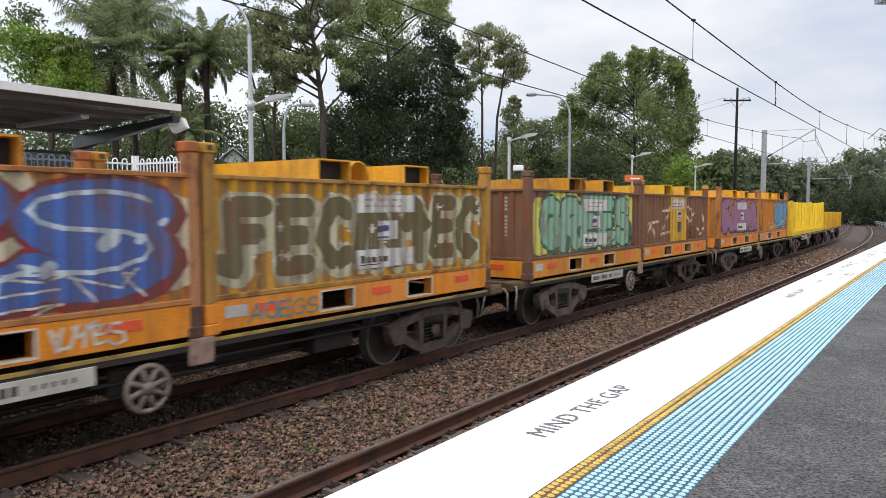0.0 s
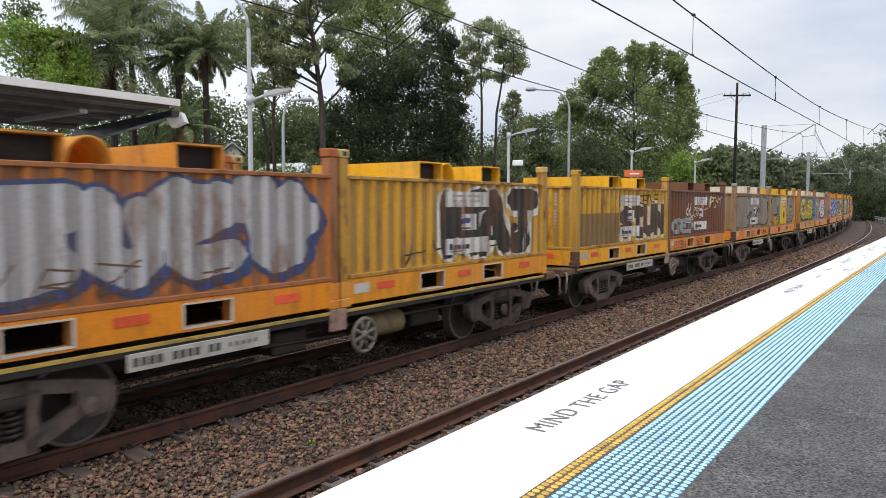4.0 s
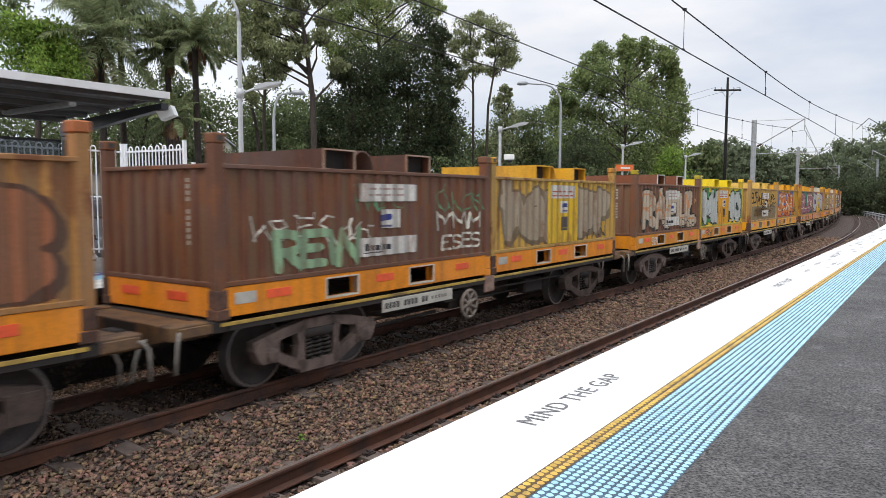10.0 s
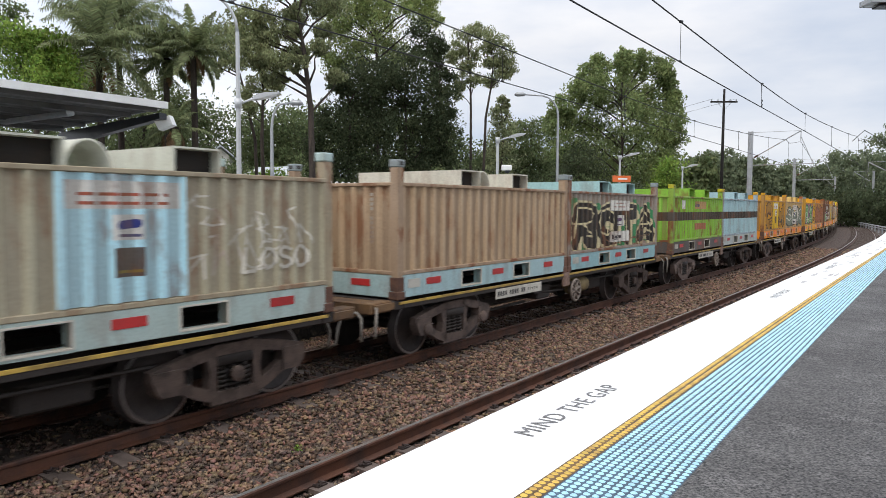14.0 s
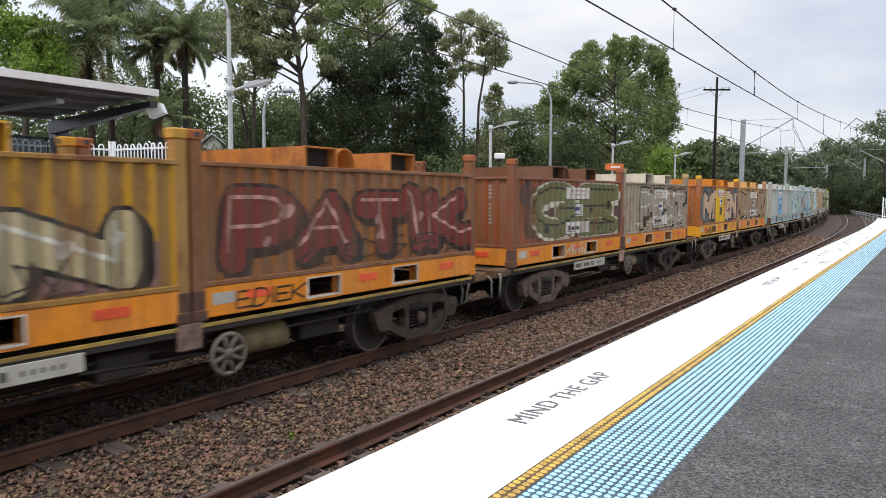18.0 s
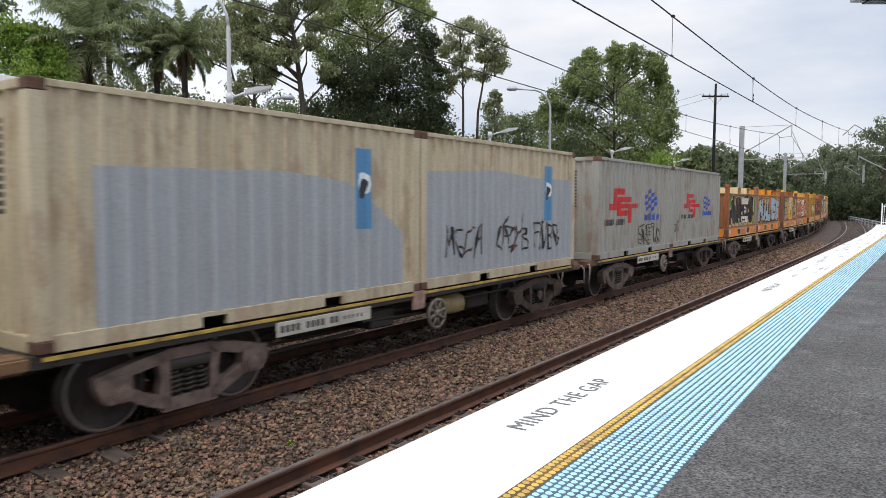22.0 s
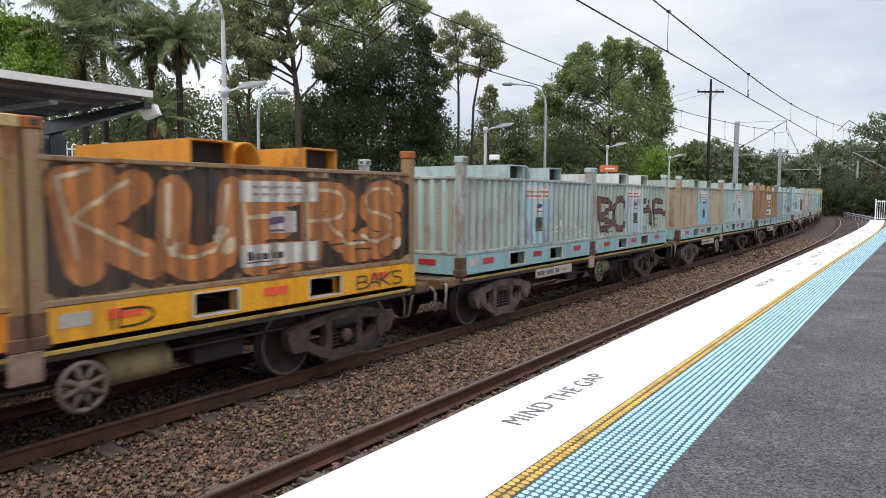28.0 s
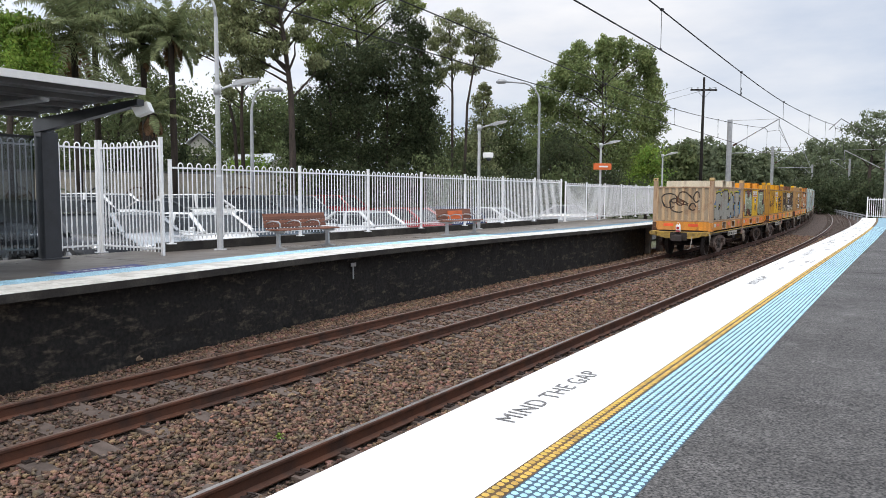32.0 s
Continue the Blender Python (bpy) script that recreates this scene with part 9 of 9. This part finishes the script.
# what is sprayed on the containers: (wagon, container) to the word and where it stands
WORDS = {
    (0, 0): ("DEAT", (0.4, 5.3), (0.44, 1.66)), (0, 1): ("MIME", (0.4, 5.6)), (1, 1): ("HUGK", (0.15, 5.9)), (2, 1): ("KUERS", (0.15, 5.9)),
    (6, 0): ("OHSAE", (3.9, 5.75), (0.6, 1.5)), (8, 0): ("KEN", (0.6, 4.2), (0.42, 1.5)), (11, 0): ("AROS", (0.1, 5.2)), (11, 1): ("MALIES", (0.15, 5.9)),
    (12, 0): ("BEAH", (0.3, 5.8)), (12, 1): ("LEAK", (0.8, 5.5), (0.46, 1.62)), (13, 0): ("ON", (2.4, 5.6), (0.44, 1.35)), (13, 1): ("PATIK", (0.3, 5.9), (0.46, 1.6)),
    (14, 0): ("GE", (0.6, 5.95)), (14, 1): ("PEST", (1.2, 5.9)), (15, 0): ("MIT EN", (0.4, 5.85)), (18, 1): ("ROTA", (0.2, 5.9), (0.44, 1.6)),
    (20, 0): ("CAM", (0.3, 5.6)), (20, 1): ("SMK", (0.4, 5.9), (0.46, 1.6)), (21, 0): ("FLIK", (0.15, 4.3)), (23, 0): ("RAFUL", (0.35, 5.9)), (23, 1): ("MO NO", (0.2, 5.85)),
    (24, 1): ("SCAR", (0.25, 4.6)), (25, 0): ("BLER", (0.12, 5.92)), (25, 1): ("CARES", (0.15, 5.9)), (26, 0): ("HUMOTER", (0.2, 5.8), (0.46, 1.55)), (26, 1): ("HK", (0.2, 3.2)),
    (28, 1): ("NAT", (2.2, 5.8)), (29, 0): ("STUN", (2.3, 5.85), (0.44, 1.5)), (30, 0): ("EYS", (0.2, 5.8)), (30, 1): ("FKID", (0.3, 5.85)), (31, 0): ("GS", (0.0, 5.0)),
    (31, 1): ("G", (1.7, 4.5)), (32, 0): ("OKS", (0.4, 5.95)), (32, 1): ("FECIN^EC", (0.15, 5.85)), (33, 0): ("GREES", (0.3, 5.4)),
}
TAGS = {
    (1, 0): (("GOKS", 3.6, 5.4, 1.1, 1.5, K_, 0.022), ("TRUS", 3.4, 5.2, 0.6, 1.0, K_, 0.022)), (5, 1): (("OHC", 4.2, 5.8, 0.6, 0.92, "8C4A50", 0.03),),
    (6, 0): (("KENE", 0.5, 2.0, 0.75, 1.2, "8C4A58", 0.025),), (17, 1): (("LOSO", 4.5, 5.6, 0.65, 0.95, W_, 0.022),), (21, 0): (("SOAK", 0.5, 3.6, 0.55, 0.95, W_, 0.018), ("FTR", 4.5, 5.7, 1.3, 1.65, K_, 0.018), ("COB", 4.8, 5.7, 0.62, 0.9, K_, 0.018)),
    (22, 0): (("REIN", 0.9, 2.5, 0.52, 0.98, "8FB08A", 0.06), ("MMM", 4.4, 5.75, 0.9, 1.2, W_, 0.022), ("ESES", 4.5, 5.7, 0.56, 0.82, W_, 0.02)),
    (24, 0): (("BUFAH", 0.12, 2.3, 1.15, 1.68, K_, 0.03), ("AFAH", 4.3, 5.5, 1.2, 1.6, K_, 0.026)), (29, 0): (("KRNE", 3.6, 5.3, 1.4, 1.68, K_, 0.018),),
    (29, 1): (("CRED", 0.35, 2.3, 0.54, 0.95, "98A4A8", 0.06), ("PONY", 4.2, 5.6, 1.28, 1.66, "D8C49A", 0.022)), (31, 0): (("AEO", 5.1, 5.9, 0.6, 0.85, "3A5570", 0.025),),
    (31, 1): (("LYTE", 0.15, 0.9, 1.3, 1.5, W_, 0.02),), (12, 1): (("NENG", 0.2, 1.3, 1.45, 1.68, W_, 0.018),), (26, 0): (("TOSA", 0.2, 2.0, 1.4, 1.66, K_, 0.022), ("SUDT", 4.0, 5.7, 1.42, 1.66, "5A8A9A", 0.022)),
}
LOW = {
    (26, 0): (("RHP", 2.55, 3.45, "2F4A8A"), ("BEAYK", 4.6, 5.8, K_)), (30, 0): (("SKU", 2.6, 3.5, K_), ("PFK", 4.5, 5.6, K_)), (12, 0): (("THEORI", 4.3, 5.9, W_),), (12, 1): (("NEEK", 0.6, 1.7, K_), ("AMES", 4.6, 5.8, K_)),
    (2, 1): (("ID", 0.7, 1.3, "2E3A1E"), ("BAKS", 4.6, 5.7, "2E3A1E")), (13, 1): (("EDIEK", 0.6, 1.75, K_),), (32, 1): (("AOEGS", 0.6, 1.75, "3E8A94"),), (29, 1): (("EISN", 0.5, 1.6, K_), ("SES", 2.7, 3.4, K_)), (25, 0): (("NELO", 0.7, 1.4, "38425A"), ("KEY", 2.6, 3.3, "5A4A58")),
    (20, 0): (("SMELS", 0.9, 1.75, "38425A"),), (11, 0): (("HOES", 2.5, 3.4, "4E8A90"), ("NOUS", 4.6, 5.7, "4E8A90")), (23, 0): (("EIEN", 1.3, 1.8, W_),), (24, 1): (("ORES", 0.4, 1.6, "4A5A2A"),),
}
PATCHES = {
    (8, 0): (("5FA8A0", 0.2, 1.9, 1.02, 1.7), ("AECFD0", 0.35, 1.8, 1.36, 1.44), ("6DB0AA", 4.8, 5.75, 1.0, 1.66), ("B0B848", 0.9, 1.5, 0.44, 0.7)),
    (19, 0): (("D9D6CE", 0.95, 1.4, 1.42, 1.7), ("B89060", 2.5, 3.85, 1.42, 1.68), ("3A3E78", 2.56, 2.95, 1.5, 1.6), ("B0684E", 2.55, 3.75, 0.72, 0.94), ("8A5A34", 2.38, 2.46, 0.46, 1.75)),
    (26, 0): (("B8502E", 0.2, 1.6, 1.22, 1.42), ("B8502E", 3.9, 5.0, 1.2, 1.46)), (24, 0): (("8A7A5C", 0.3, 5.6, 0.46, 1.05), ("9A7C4A", 0.9, 3.6, 0.6, 0.98)),
    (29, 0): (("8A6A3A", 0.1, 2.4, 0.46, 1.2),), (13, 0): (("8A6A64", 3.6, 5.7, 0.44, 0.95),), (12, 0): (("BFA883", 3.8, 5.85, 0.5, 1.25), ("A8B098", 4.3, 4.5, 0.55, 1.5), ("A8B098", 5.0, 5.15, 0.55, 1.4)),
}
FLECKS = {(32, 1): 34, (12, 1): 46, (25, 0): 6}


def stake_wagon():
    """A yellow wagon with bulkheads and upright stakes."""
    y = paint("DDBB22", 0.3)
    c = thing("stake_load", "yellow steel stake frame with end bulkheads on a wagon", "stake frame")
    b = Build().box(-1.2, 1.2, 0.1, 12.1, 0, 0.22, 0.01)
    part("deck", b, y, c, "yellow deck")
    for yy in (0.1, 11.95):
        b = Build().box(-1.2, 1.2, yy, yy + 0.1, 0.22, 1.75, 0.01)
        for x in (-1.1, -0.4, 0.4, 1.1):
            b.box(x - 0.06, x + 0.06, yy - 0.05, yy + 0.16, 0.22, 1.8, 0.01)
        part("bulkhead", b, y, c, "yellow end bulkhead")
    first = None
    for sx in (-1, 1):
        for i in range(11):
            m = Matrix.Translation((sx * 1.12, 0.9 + 1.02 * i, 0.22))
            if first is None:
                first = part("stake", Build().box(-0.06, 0.06, -0.09, 0.09, 0, 1.5, 0.01), y, c)
                first.matrix_local = m
            else:
                again(first, "stake", c, m)
    return c


def gondola_load():
    y = paint("D2A428", 0.4)
    c = thing("gondola_body", "low yellow open wagon body", "wagon body")
    for sx in (-1, 1):
        b = Build().box(*sorted((sx * 1.2, sx * 1.12)), 0.1, 12.1, 0, 1.1, 0.01)
        for i in range(9):
            b.box(*sorted((sx * 1.2, sx * 1.26)), 0.4 + 1.35 * i, 0.52 + 1.35 * i, 0, 1.1)
        part("side_panel", b, y, c, "ribbed yellow side")
    for yy in (0.1, 12.02):
        part("end_panel", Build().box(-1.12, 1.12, yy, yy + 0.08, 0, 1.1, 0.01), y, c, "yellow end")
    part("floor", Build().box(-1.12, 1.12, 0.18, 12.02, 0, 0.1), M_FRAME, c, "dark floor")
    return c


RIGHT_HANDED = (0, 2, 3, 9, 11, 13, 14, 18, 21, 23, 28, 29, 30, 31, 34)   # wagons with the hand wheel ahead of the middle
TRAIN = []      # (object, wagon, metres ahead of the wagon's trailing end, height over the rails)
build_shells()
_first = build_wagon()
for _k_ in range(WAGONS):
    _w = _first if _k_ == 0 else copy_thing(_first, Matrix.Identity(4))
    TRAIN.append((_w, _k_, 0.0, 0.0))
    if _k_ not in RIGHT_HANDED:
        for _o in list(_w.children):
            if _o.name.startswith("handbrake_wheel"):
                _o.location.y -= 1.2
            elif _o.name.startswith("air_cylinder"):
                bpy.data.objects.remove(_o)
    if _k_ < len(LOADS):
        for _i, _s in enumerate(LOADS[_k_]):
            _n = (_k_, _i)
            if _n in WORDS:
                _s = {**_s, "g": (*_s["g"][:2], *WORDS[_n])}
            if "style" not in _s:
                _s = {**_s, "tags": TAGS.get(_n, ()), "low": LOW.get(_n, ()), "patches": PATCHES.get(_n, ()), "flecks": FLECKS.get(_n, 0)}
            _c = tall_container(_s, 10 * _k_ + _i + 1) if "style" in _s else open_container(_s, 10 * _k_ + _i + 1)
            TRAIN.append((_c, _k_, 0.036 + _i * 6.094, 1.027))
    else:
        TRAIN.append(((stake_wagon if _k_ == 35 else gondola_load)(), _k_, 0.0, 1.027))
on([o for o in _first.children if o.name.startswith("headstock")][0], M_YLINE)
# tail lamp on the last wagon
_tl = thing("tail_lamp", "white tail lamp box with a red lens", "lamp")
part("lamp_body", Build().box(-0.09, 0.09, -0.06, 0.08, 0, 0.3, 0.02).tube([(-0.05, 0, 0.3), (-0.05, 0, 0.38), (0.05, 0, 0.38), (0.05, 0, 0.3)], 0.012, 6), M_WHITE, _tl, "white lamp housing")
part("lens", Build().tube([(0, -0.06, 0.17), (0, -0.085, 0.17)], 0.055, 14), M_RED, _tl, "round red lens")
part("red_plate", Build().box(-0.08, 0.08, -0.066, -0.058, 0.02, 0.08), M_RED, _tl, "red plate")
TRAIN.append((_tl, 0, -0.5, 1.0))


def tail_s(t):
    """Where the trailing container end of the last wagon is at t seconds."""
    u = (t - 16) / 16
    return -215.458 + 232.865 * u + 3.8991 * u * u


def motions():
    rows = {}
    for k in range(WAGONS):
        rows[k] = []
        for i in range(65):
            t = i * 0.5
            s = tail_s(t) + PITCH * k
            a, b = at(s + 1.80, 0, 0), at(s + 10.60, 0, 0)
            d = (b - a).normalized()
            m = Matrix.Translation(a - d * 1.80) @ Matrix.Rotation(math.atan2(-d.x, d.y), 4, "Z")
            rows[k].append((t, m))
    for ob, k, ahead, up in TRAIN:
        walk(ob, [(t, m @ Matrix.Translation((0.0, ahead, up))) for t, m in rows[k]])
    # all wheels roll alike
    wheels = [o for o in bpy.data.objects if o.name.split(".")[0] == "wheelset"]
    for front in (-0.86, 0.86):
        group = [o for o in wheels if abs(o.location.y - front) < 0.01]
        lead = group[0]
        roll = []
        for i in range(961):
            t = i / FPS
            roll.append((t, Matrix.Translation((0, front, 0.46)) @ Matrix.Rotation(-(tail_s(t) / 0.46) % (2 * math.pi), 4, "X")))
        walk(lead, roll)
        for o in group[1:]:
            o.rotation_mode = "QUATERNION"
            o.animation_data_create()
            o.animation_data.action = lead.animation_data.action
            o.animation_data.action_slot = lead.animation_data.action_slot
motions()
